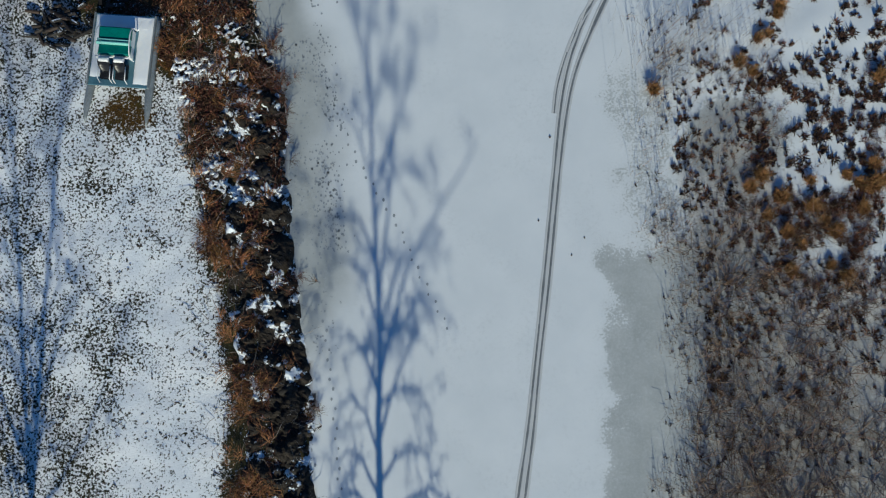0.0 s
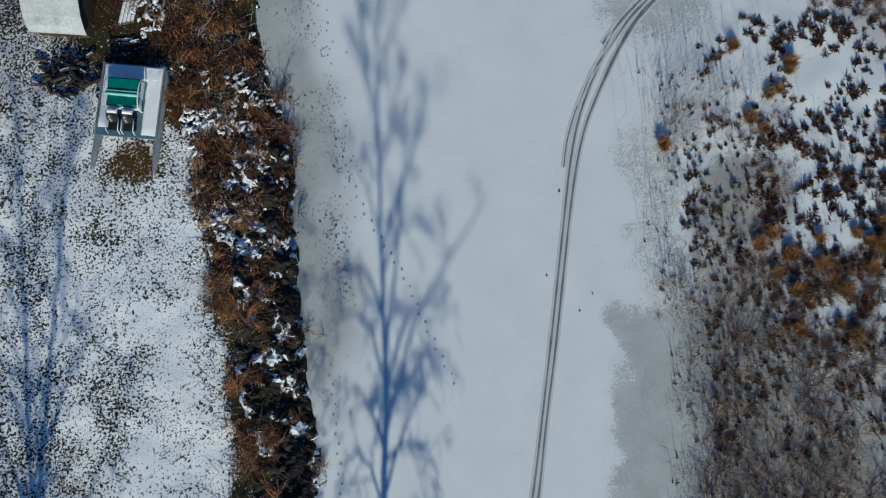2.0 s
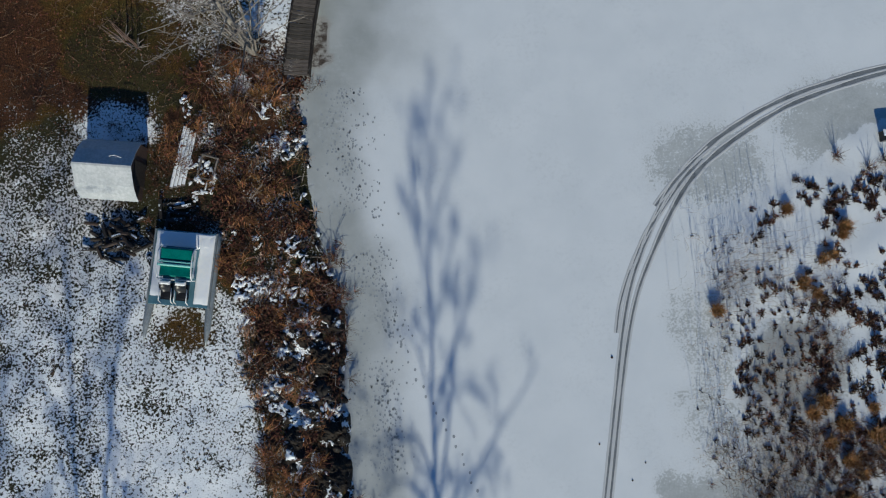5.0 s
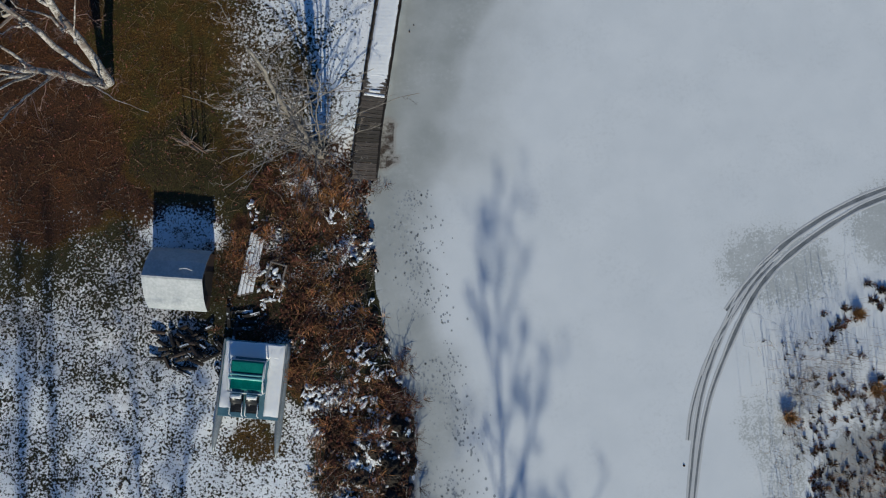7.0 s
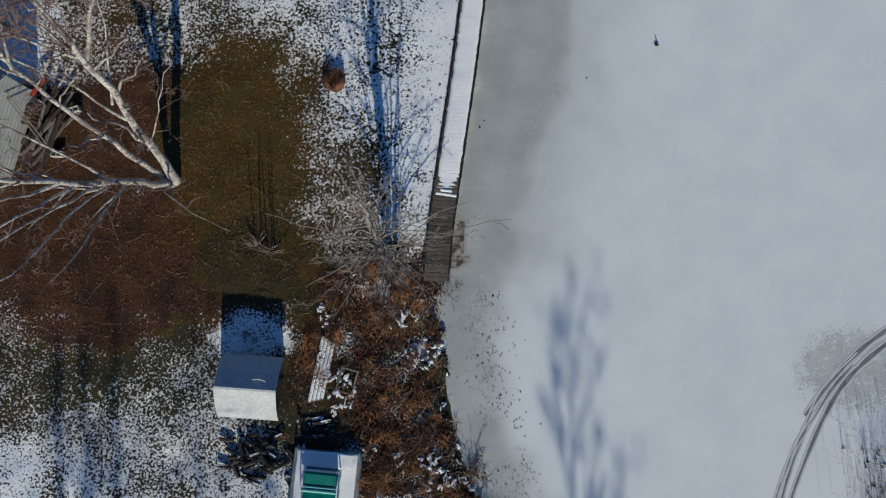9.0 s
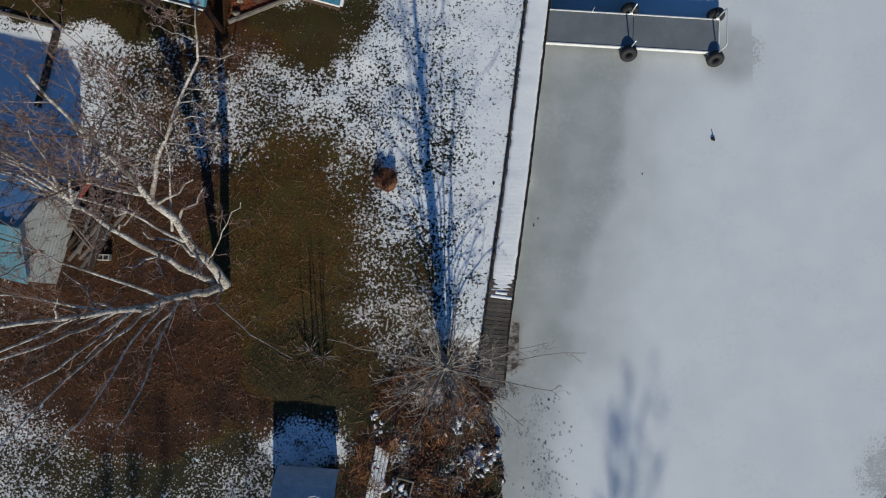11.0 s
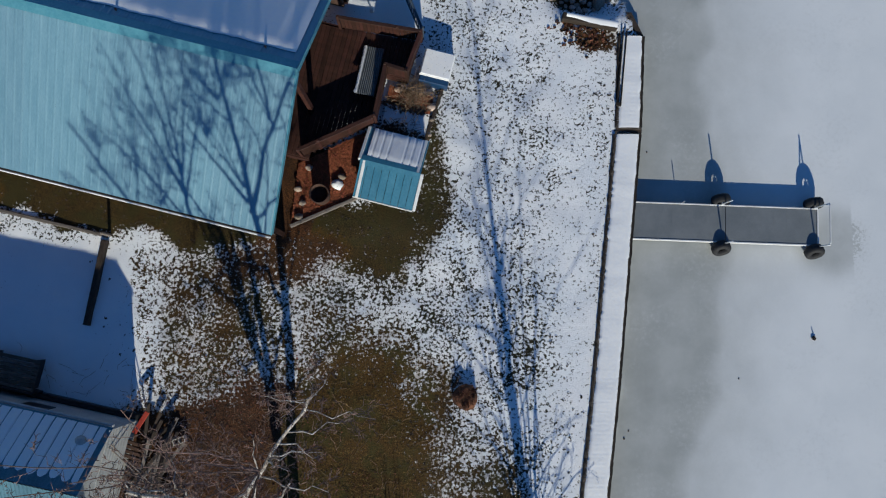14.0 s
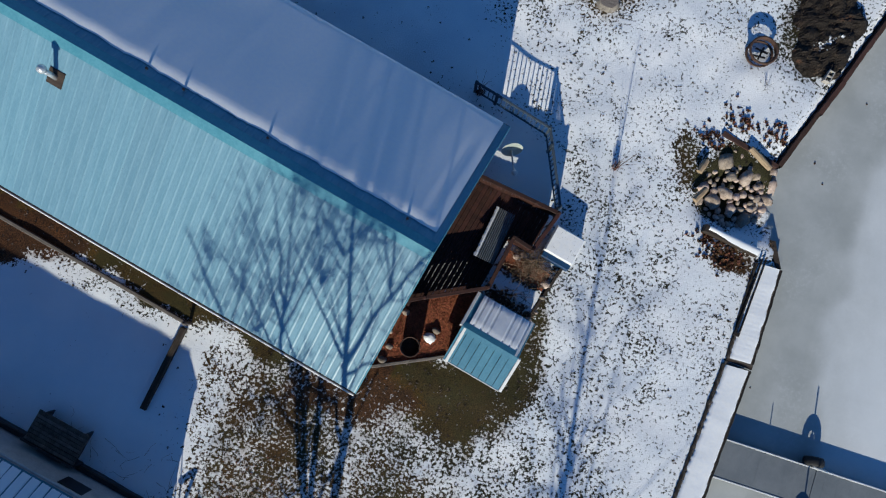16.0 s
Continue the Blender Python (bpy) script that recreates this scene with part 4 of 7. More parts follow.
def rail_line(name, pts, z0, tall, material, label, group, every=0.13, broad=0.016, cap=0.06):
    """A railing along a line: posts, top and bottom rails, balusters."""
    t = thing(name, Matrix.Translation((*pts[0], z0)), label, "railing", group)
    o = Vector((*pts[0], z0))
    stick = Geo().box(-broad, broad, -0.016, 0.016, 0.09, tall - 0.03).mesh("baluster", material)
    post = Geo().box(-0.045, 0.045, -0.045, 0.045, 0, tall + 0.04, 0.012).mesh("post", material)
    for (ax, ay), (bx, by) in zip(pts, pts[1:]):
        n = math.hypot(bx - ax, by - ay)
        m = Matrix.Translation(Vector((ax, ay, z0)) - o) @ pose(0, 0, 0, 0, 0, math.degrees(math.atan2(by - ay, bx - ax)))
        part("top_rail", Geo().box(0, n, -cap, cap, tall - 0.035, tall, 0.008), material, t, m=m)
        part("bottom_rail", Geo().box(0, n, -0.022, 0.022, 0.09, 0.15), material, t, m=m)
        for k in range(1, int(n / every)):
            part("baluster", stick, None, t, m=m @ Matrix.Translation((k * n / int(n / every), 0, 0)))
        for k in range(int(n / 1.9) + 1):
            part("post", post, None, t, m=m @ Matrix.Translation((min(n, k * 1.9), 0, 0)))
    part("post", post, None, t, m=Matrix.Translation(Vector((*pts[-1], z0)) - o))


DECK_Z = 0.95


def build_deck():
    t = thing("porch_deck", Matrix.Translation((-15, 32, 0)), "red-brown stained plank porch deck", "deck", kind="structure")
    # plank by plank, along the house's depth
    axis = Matrix.Translation((15, -32, 0)) @ HOUSE
    for k in range(44):
        u = -2.6 + k * 0.146
        # the deck's edge in the house's own axes
        if u < -0.1:
            a, b = 2.75, 7.15
        elif u < 1.62:
            a, b = 2.98 + 0.82 * u, 7.18 + 0.08 * u
        elif u < 2.32:
            a, b = 6.06, 7.18 + 0.08 * u
        else:
            break
        g = Geo().box(u, u + 0.138, a, b, DECK_Z - 0.54, DECK_Z - 0.5, 0.006)
        part("plank", g, DECK_RED, t, m=axis)
    part("skirt", Geo().box(-2.6, 0.0, 2.72, 2.76, -0.02, DECK_Z - 0.55).box(1.58, 1.62, 4.4, 6.06, -0.02, DECK_Z - 0.55).box(1.62, 2.4, 6.04, 6.08, -0.02, DECK_Z - 0.55).box(2.36, 2.4, 6.08, 7.3, -0.02, DECK_Z - 0.55).box(-2.6, 2.4, 7.2, 7.24, -0.02, DECK_Z - 0.53), DECK_RED, t, m=axis)


build_deck()
rail_line("deck_railing", [(-15.05, 34.42), (-12.45, 33.98), (-12.9, 32.72)], DECK_Z, 0.85, DECK_RED, "red-brown deck railing with close-set boards", "deck railings", 0.115, 0.055)
rail_line("deck_railing", [(-12.9, 32.72), (-13.55, 32.92), (-13.88, 31.28), (-16.2, 30.2)], DECK_Z, 0.85, DECK_RED, "red-brown deck railing of boards beside the mulch bed", "deck railings", 0.11, 0.0545)
rail_line("yard_railing", [(-12.42, 34.25), (-13.35, 36.5), (-15.9, 37.25)], 0.5, 0.93, RAIL_SHADED, "thin railing round the snowy end of the porch, coloured like house shade", "deck railings", 0.15, 0.012, 0.038)


def garden():
    bed = Geo()
    rim = [(-16.62, 28.02), (-14.52, 28.93), (-13.98, 31.22), (-16.4, 30.05), (-17.4, 29.6), (-17.4, 28.0)]
    pts = []
    for i in range(14):
        for j in range(14):
            u, v = i / 13, j / 13
            a = Vector(rim[0]).lerp(Vector(rim[1]), u)
            b = Vector(rim[3]).lerp(Vector(rim[2]), u)
            p = a.lerp(b, v)
            pts.append((p.x, p.y, 0.57 + 0.03 * noise.noise((p.x * 3, p.y * 3, 0))))
    bed.add(pts, [(i * 14 + j, (i + 1) * 14 + j, (i + 1) * 14 + j + 1, i * 14 + j + 1) for i in range(13) for j in range(13)])
    single("mulch_bed", bed, MULCH, "bed of red-brown bark mulch by the porch", "garden bed", "structure", smooth=True)
    chips = Geo()
    for _ in range(1500):
        u, v = rnd.random(), rnd.random()
        p = Vector(rim[0]).lerp(Vector(rim[1]), u).lerp(Vector(rim[3]).lerp(Vector(rim[2]), u), v)
        a = rnd.uniform(0, 6.3)
        q = Vector((math.cos(a), math.sin(a), rnd.uniform(-0.2, 0.4))) * rnd.uniform(0.03, 0.07)
        chips.blade((p.x, p.y, 0.60), Vector((p.x, p.y, 0.60)) + q, 0.025)
    single("mulch_chips", chips, MULCH_CHIP, "loose red-brown bark chips on the bed", "mulch", "stuff")
    for (ax, ay), (bx, by) in (((-16.62, 28.0), (-14.5, 28.93)),):
        n = math.hypot(bx - ax, by - ay)
        single("bed_edging", Geo().box(0, n, -0.05, 0.05, 0, 0.16, 0.015), PLANK, "weathered timber edging of the mulch bed", "edging", m=pose(ax, ay, 0.5, 0, 0, math.degrees(math.atan2(by - ay, bx - ax))))
    # barrel
    t = thing("barrel_planter", pose(-15.62, 28.95, 0.58), "black open-topped barrel in the mulch", "planter")
    wall = Geo()
    prof = [(0.26, 0), (0.30, 0.25), (0.30, 0.62), (0.31, 0.66), (0.27, 0.66), (0.26, 0.3), (0.0, 0.28)]
    wall.strip([[(r * math.cos(a), r * math.sin(a), z) for a in (2 * math.pi * k / 24 for k in range(24))] for r, z in prof], True)
    part("barrel", wall, RUSTED, t, "dark barrel wall", True)
    part("rim", Geo().tube([(0.295 * math.cos(a), 0.295 * math.sin(a), 0.665) for a in (2 * math.pi * k / 24 for k in range(25))], [0.018] * 25, 6), RUSTED, t, "", True)
    for n, (x, y, r, c) in enumerate(((-15.12, 29.35, 0.20, SNOW_GRIT), (-15.0, 29.6, 0.14, ROCK_PALE), (-16.35, 28.3, 0.15, ROCK_PALE), (-16.25, 28.75, 0.12, ROCK_PALE), (-16.05, 29.9, 0.13, ROCK_PALE), (-16.4, 29.2, 0.12, ROCK_PALE))):
        single("garden_stone", Geo().blob((0, 0, r * 0.4), r, (1, 0.8, 0.6), n + 3, 0.35), c, "pale stone in the mulch bed" if n else "snowy pale lump in the mulch bed", "stone", group="stones in the mulch bed", smooth=True, m=pose(x, y, 0.57))
    # bed of snow and dead stems between the playhouse and the lidded box
    rows = []
    for i in range(12):
        rows.append([(-13.78 + 0.13 * i + 0.03 * j, 31.15 + 0.15 * j - 0.035 * i, 0.60 + 0.03 * noise.noise((i * 0.5, j * 0.5, 3))) for j in range(11)])
    single("snowy_bed", Geo().strip([row[:7] for row in rows]), SNOW_GRIT, "snowed-over flower bed by the porch", "garden bed", "structure", smooth=True)
    single("mulch_bed", Geo().strip([row[6:] for row in rows]), MULCH, "bare end of the flower bed in red-brown mulch", "garden bed", "structure", smooth=True)
    tall = Geo()
    for _ in range(46):
        x, y = rnd.gauss(-13.1, 0.3), rnd.gauss(31.25, 0.22)
        a, l = rnd.uniform(0, 6.3), rnd.uniform(0.3, 0.8)
        tall.tube([(x, y, 0.55), (x + 0.3 * l * math.cos(a), y + 0.3 * l * math.sin(a), 0.58 + l * 0.5), (x + 0.6 * l * math.cos(a), y + 0.6 * l * math.sin(a), 0.58 + l)], [0.010, 0.008, 0.004], 4, False)
    single("dead_shrub", tall, LEAF, "dark dead stems standing in the snowed-over flower bed", "shrub")
    soil = Geo()
    for _ in range(260):
        u = rnd.uniform(0, 1)
        x, y = -13.75 + 1.5 * u + rnd.gauss(0, 0.05), 31.12 - 0.4 * u + abs(rnd.gauss(0, 0.16)) + rnd.choice((0, 0, 0.85))
        a, l = rnd.uniform(0, 6.3), rnd.uniform(0.05, 0.14)
        soil.blade((x, y, 0.63), (x + l * math.cos(a), y + l * math.sin(a), 0.66), l * 0.7, (0, 0, 0.02))
    single("bed_leaves", soil, LEAF, "dark wet leaves at the rim of the snowy flower bed", "leaves", "stuff")
    stems = Geo()
    for _ in range(420):
        x, y = rnd.gauss(-12.68, 0.26), rnd.gauss(32.32, 0.20)
        a, l = rnd.uniform(0, 6.3), rnd.uniform(0.2, 0.6)
        stems.tube([(x, y, 0.58), (x + 0.3 * l * math.cos(a), y + 0.3 * l * math.sin(a), 0.58 + l * 0.5), (x + l * math.cos(a), y + l * math.sin(a), 0.58 + l * rnd.uniform(0.3, 0.8))], [0.005, 0.004, 0.003], 3, False)
    single("dead_shrub", stems, STALK, "flattened dead shrub of tan stems in the flower bed", "shrub")
    for n, (x, y) in enumerate(((-12.2, 31.0), (-12.12, 31.5), (-12.1, 31.9), (-12.35, 30.7), (-13.2, 32.5), (-13.05, 32.62))):
        single("garden_stone", Geo().blob((0, 0, 0.05), rnd.uniform(0.10, 0.17), (1, 0.8, 0.6), n + 23, 0.35), ROCK_PALE, "pale stone at the edge of the flower bed", "stone", group="stones in the flower bed", smooth=True, m=pose(x, y, 0.55))
    single("bed_edging", Geo().box(0, 3.0, -0.05, 0.05, 0, 0.15, 0.015), PLANK_DARK, "dark timber edging of the flower bed", "edging", m=pose(-12.62, 29.9, 0.5, 0, 0, 72))


garden()


def playhouse():
    """The small teal-roofed hut; its far slope white with thin snow."""
    t = thing("garden_hut", pose(-12.72, 28.42, 0.5, 0, 0, -14.04), "small hut with a blue ribbed metal roof, half under thin snow", "hut")
    w, d, e, r = 1.92, 2.28, 0.66, 0.98
    half, rise = d / 2, r - e
    ang = math.degrees(math.atan2(rise, half))
    slope = math.hypot(half, rise)
    g = Geo()
    prof = [(0.1, 0), (0.1, e - 0.04), (half, r - 0.08), (d - 0.1, e - 0.04), (d - 0.1, 0)]
    g.strip([[(x, y, z) for y, z in prof] for x in (-w + 0.1, -0.1)], True)
    g.add([(-0.1, y, z) for y, z in prof], [(0, 1, 2, 3, 4)]).add([(-w + 0.1, y, z) for y, z in prof], [(4, 3, 2, 1, 0)])
    part("wall", g, HOUSE_WALL, t)
    for side in (0, 1):
        for k in range(8):
            sheet = Geo()
            x0, x1 = k * w / 8 + 0.005, (k + 1) * w / 8 - 0.005
            sheet.strip([[(x0, y, 0), (x0 + 0.004, y, 0.02), (x0 + 0.03, y, 0.02), (x0 + 0.036, y, 0), (x1, y, 0)] for y in (0, slope)])
            m = pose(-w, 0, e, ang, 0, 0) if side == 0 else pose(0, d, e, -ang, 0, 0) @ pose(0, 0, 0, 0, 0, 180)
            part("roof_panel", sheet, BLUE_METAL, t, "blue ribbed metal panel" if side == 0 and k == 0 else "", m=m)
    snow = []
    for i in range(49):
        x = -w + 0.16 + i * (w - 0.3) / 48
        row = []
        for k in range(9):
            q = 0.16 + 0.03 * noise.noise((x * 5, 1, 1)) + (slope - 0.17) * k / 8
            th = (0.004 if k in (0, 8) else 0.03) - 0.026 * (math.sin(x * 2 * math.pi / (w / 8)) > 0.93)
            row.append((x, half + q * math.cos(radians(ang)), r - q * math.sin(radians(ang)) + 0.024 + th))
        snow.append(row)
    part("roof_snow", Geo().strip(snow), SNOW, t, "thin snow marked by the ribs", True)
    c, s = math.cos(radians(ang)), math.sin(radians(ang))
    cap = Geo()
    for a, b in ((-1, 0), (0, 1)):
        cap.strip([[(x, half + k * 0.16 * c, r + 0.035 - abs(k) * 0.16 * s) for k in (a, b)] for x in (-w, 0)])
    part("ridge_cap", cap, BLUE_METAL, t)
    trim = Geo().box(0, slope, -0.085, 0.01, -0.1, 0.035, 0.01)
    for x in (0.01, -w + 0.085):
        part("rake_trim", trim, WHITE, t, "white rake board", m=pose(x, 0, e, 0, 0, 90) @ pose(0, 0, 0, 0, -ang, 0))
        part("rake_trim", trim, WHITE, t, m=pose(x - 0.075, d, e, 0, 0, -90) @ pose(0, 0, 0, 0, -ang, 0))
    part("eave_trim", Geo().box(-w, 0.01, -0.03, 0.0, e - 0.08, e + 0.01, 0.005), WHITE, t)


playhouse()


def small_items_by_porch():
    t = thing("lidded_box", pose(-11.62, 32.45, 0.5, 0, 0, -14), "white-lidded storage box under snow", "storage box")
    part("body", Geo().box(-0.95, 0, 0.04, 1.08, 0, 0.44, 0.02), NAVY, t, "deep blue box body")
    part("lid", Geo().box(-0.98, 0.03, 0.22, 1.12, 0.44, 0.49, 0.02), WHITE, t, "white lid")
    part("snow_cover", Geo().box(-0.95, 0.01, 0.25, 1.1, 0.485, 0.53, 0.03), SNOW_GRIT, t)
    t = thing("corrugated_panel", pose(-14.22, 32.05, DECK_Z, 0, 0, -10), "snow-dusted corrugated panel laid on the deck", "panel")
    rows = [[(-0.32 + 0.62 * k / 40, y, 0.50 + 0.03 * math.sin(k * 1.6) - 0.22 * y) for k in range(41)] for y in (0, 0.8, 1.7)]
    part("sheet", Geo().strip(rows), SHEET_SHADED, t, "ribbed sheet in a grey darkened for shade")
    for x in (-0.3, 0.28):
        part("leg", Geo().box(x - 0.03, x + 0.03, 0.05, 1.4, 0, 0.18), PLANK_DARK, t)
    part("snow_edge", Geo().strip([[(-0.33 - 0.07 * (k % 2) * abs(noise.noise((y * 5, k, 0))), y, 0.51 - 0.22 * y), (-0.27 + 0.04 * noise.noise((y * 6, 0, 0)), y, 0.55 - 0.22 * y), (-0.24, y, 0.51 - 0.22 * y)] for k, y in enumerate(np.linspace(0, 1.7, 24))]), SNOW, t, "ragged snow along the panel's edge", True)
    # satellite dish
    t = thing("satellite_dish", pose(-14.32, 35.66, 0.15, 0, 0, 24), "grey-green satellite dish on a short mast in the house's shade", "satellite dish")
    part("mast", Geo().tube([(0, 0.04, 0), (0, 0.04, 0.85), (0, 0.0, 0.98)], [0.025] * 3, 8), RUSTED, t, "", True)
    bowl = [[(0.33 * r * math.cos(a), 0.30 * r * math.sin(a) * 0.9, 0.10 * r * r) for a in (2 * math.pi * k / 24 for k in range(24))] for r in (0.02, 0.35, 0.7, 1.0, 1.03)]
    part("dish", Geo().strip(bowl, True), DISH, t, "", True, pose(0, 0, 1.0, 58, 0, 0))
    arm = part("arm", Geo().tube([(0, -0.08, 0.92), (-0.02, -0.45, 0.93), (-0.03, -0.80, 1.02)], [0.03, 0.03, 0.025], 6), GALV, t)
    part("receiver", Geo().tube([(-0.03, -0.78, 0.98), (-0.03, -0.82, 1.10), (-0.03, -0.83, 1.15)], [0.09, 0.09, 0.05], 10), WHITE, arm, "white receiver head", True)


small_items_by_porch()


# ---- the dock ----
def tyre(t, x, y, z, lean):
    """A car tyre hung round a dock post, tread and hub hole."""
    prof = [(0.12, -0.12), (0.2, -0.145), (0.27, -0.135), (0.30, -0.08), (0.305, 0.0), (0.30, 0.08), (0.27, 0.135), (0.2, 0.145), (0.12, 0.12), (0.10, 0.0)]
    rows = [[(r * math.cos(a) * (1 + (0.012 if (k % 2 and r > 0.28) else 0)), r * math.sin(a), h) for r, h in prof] for k, a in enumerate(2 * math.pi * k / 36 for k in range(37))]
    return part("tyre", Geo().strip(rows, True), RUBBER, t, "black car tyre hung as a fender", True, pose(x, y, z, lean, 0, 6))


def build_dock():
    t = thing("dock", pose(-5.27, 27.635, 0.0, 0, 0, -2.05), "grey panel dock on pipe legs with tyre fenders", "dock")
    L, W, Z = 5.80, 1.21, 0.36
    for k, (a, b) in enumerate(((-0.3, 2.75), (2.77, 5.76))):
        part("deck_panel", Geo().box(a, b, 0.03, W - 0.03, Z - 0.06, Z, 0.006), DOCK_GREY, t, "grey dock panel" if not k else "")
    for k in range(57):
        part("seam", Geo().box(-0.28 + k * 0.105, -0.277 + k * 0.105, 0.04, W - 0.04, Z + 0.0005, Z + 0.002), DOCK_GREY, t) if k % 4 == 0 else None
    for y, lab in ((0.0, "white side rail"), (W, "")):
        part("side_rail", Geo().box(-0.3, L, y - 0.022, y + 0.022, Z - 0.13, Z + 0.02, 0.006), WHITE, t, lab)
    part("end_rail", Geo().box(L - 0.02, L + 0.03, 0, W, Z - 0.13, Z + 0.02, 0.006), WHITE, t)
    for x, tall in ((2.67, 1.10), (5.74, 1.14)):
        for y in (-0.05, W + 0.05):
            p = part("post", Geo().tube([(x, y, -0.3), (x, y, tall)], [0.024, 0.024], 10), GALV, t, "galvanised pipe post", True)
            part("bracket", Geo().box(x - 0.06, x + 0.06, y - 0.05, y + 0.05, Z - 0.12, Z + 0.05, 0.01), GALV, p)
            tyre(t, x - 0.04, y + (-0.15 if y < 0 else 0.13), 0.31, 62 if y < 0 else 78)
    hoop = [(5.74, -0.05, 1.10), (5.75, -0.02, 1.135), (5.76, 0.04, 1.14), (5.76, W - 0.04, 1.14), (5.75, W + 0.02, 1.135), (5.74, W + 0.05, 1.10)]
    part("end_hoop", Geo().tube(soften(hoop, 2), [0.024] * len(soften(hoop, 2)), 8), WHITE, t, "white bar across the end posts", True)
    part("cleat", Geo().tube([(1.3, W + 0.02, Z), (1.3, W + 0.03, 0.68)], [0.018, 0.016], 8), GALV, t)


build_dock()


# ---- pontoon raft with its bench and chairs ----
def build_raft():
    t = thing("pontoon_raft", pose(-10.83, 8.82, 0.5, 0, 0, -4.2), "small pontoon raft pulled ashore, its deck snowed over", "raft")
    for x in (-1.0, 1.0):
        prof = [(-2.55, 0.012), (-2.3, 0.06), (-1.9, 0.11), (-1.3, 0.135), (0.9, 0.135), (1.25, 0.12), (1.32, 0.02)]
        part("pontoon", Geo().tube([(x + (0.02 if x > 0 else -0.06) * (y < -1.8), y, 0.15) for y, _ in prof], [r for _, r in prof], 14), ALU, t, "dull aluminium pontoon", True)
    for y in (-1.0, 0.0, 1.0):
        part("cross_beam", Geo().box(-1.05, 1.05, y - 0.05, y + 0.05, 0.24, 0.30, 0.01), ALU, t)
    part("deck", Geo().box(-1.02, 1.02, -1.26, 1.26, 0.30, 0.345, 0.012), TEAL_OLD, t, "grey-green deck board")
    for x0, x1, y0, y1 in ((-0.98, -0.62, -0.98, 1.2), (0.5, 1.0, -1.15, 1.2), (-0.98, 0.98, 0.72, 1.22)):
        rows = []
        for i in range(13):
            x = x0 + (x1 - x0) * i / 12
            rows.append([(x + 0.02 * noise.noise((x * 7, y * 5, 2)), y + 0.02 * noise.noise((x * 5, y * 7, 4)), 0.347 + (0.0 if i in (0, 12) or j in (0, 16) else 0.03 + 0.012 * noise.noise((x * 3, y * 3, 7))))
                         for j, y in enumerate(np.linspace(y0, y1, 17))])
        part("snow_patch", Geo().strip(rows), SNOW, t, "", True)
    for x in (-1.03, 1.03):
        part("side_rail", Geo().box(x - 0.025, x + 0.025, -1.27, 1.27, 0.29, 0.40, 0.01), ALU, t)
    # double bench, green vinyl with mint edges
    b = thing("double_bench", pose(-10.83, 8.82, 0.845, 0, 0, -4.2), "green vinyl double bench seat with mint piping", "bench")
    part("seat", Geo().box(-0.62, 0.46, 0.28, 0.68, 0.28, 0.40, 0.04), TEAL_SEAT, b, "", m=pose(0, 0, 0, 6, 0, 0))
    part("seat", Geo().box(-0.60, 0.46, -0.34, 0.02, 0.28, 0.40, 0.04), TEAL_SEAT, b, "", m=pose(0, 0, 0, -5, 0, 0))
    part("back_cushion", Geo().box(-0.66, 0.46, 0.03, 0.12, 0.36, 0.50, 0.03), TEAL_PALE, b, "pale mint back cushion")
    part("back_cushion", Geo().box(-0.64, 0.46, 0.15, 0.22, 0.36, 0.47, 0.03), TEAL_PALE, b)
    part("base", Geo().box(-0.58, 0.42, -0.30, 0.64, 0.0, 0.28, 0.02), WHITE, b)
    for x in (-0.66, 0.48):
        pts = [(x, -0.38, 0.05), (x, -0.40, 0.42), (x, 0.1, 0.56), (x, 0.66, 0.5), (x, 0.7, 0.05)]
        part("arm_rail", Geo().tube(soften(pts, 2), [0.02] * len(soften(pts, 2)), 8), WHITE, b, "white arm rail", True)
    part("front_bar", Geo().tube([(-0.66, -0.40, 0.40), (0.48, -0.40, 0.40)], [0.022, 0.022], 8), WHITE, b, "", True)
    for n, x in enumerate((-0.34, 0.17)):
        c = thing("pedal_seat", pose(-10.83, 8.82, 0.845, 0, 0, -4.2) @ pose(x, -0.78, 0), "black moulded seat with a white headrest", "seat", "seats on the raft")
        rows = [[(0.2 * math.cos(a), -0.3 + 0.09 * k, 0.10 + 0.16 * (1 - math.sin(a)) * 0.6 + 0.05 * k * (k > 3)) for a in np.linspace(0.1, math.pi - 0.1, 11)] for k in range(7)]
        part("shell", Geo().strip(rows), BLACK, c, "", True)
        part("headrest", Geo().box(-0.17, 0.17, 0.20, 0.33, 0.42, 0.52, 0.04), WHITE, c, "white headrest")
        part("base", Geo().box(-0.15, 0.15, -0.25, 0.25, 0, 0.12, 0.02), BLACK, c)
        for sx in (-0.2, 0.2):
            part("side_bar", Geo().tube([(sx, -0.42, 0.1), (sx, -0.34, 0.32), (sx, 0.1, 0.36)], [0.016] * 3, 6), WHITE, c, "", True)


build_raft()


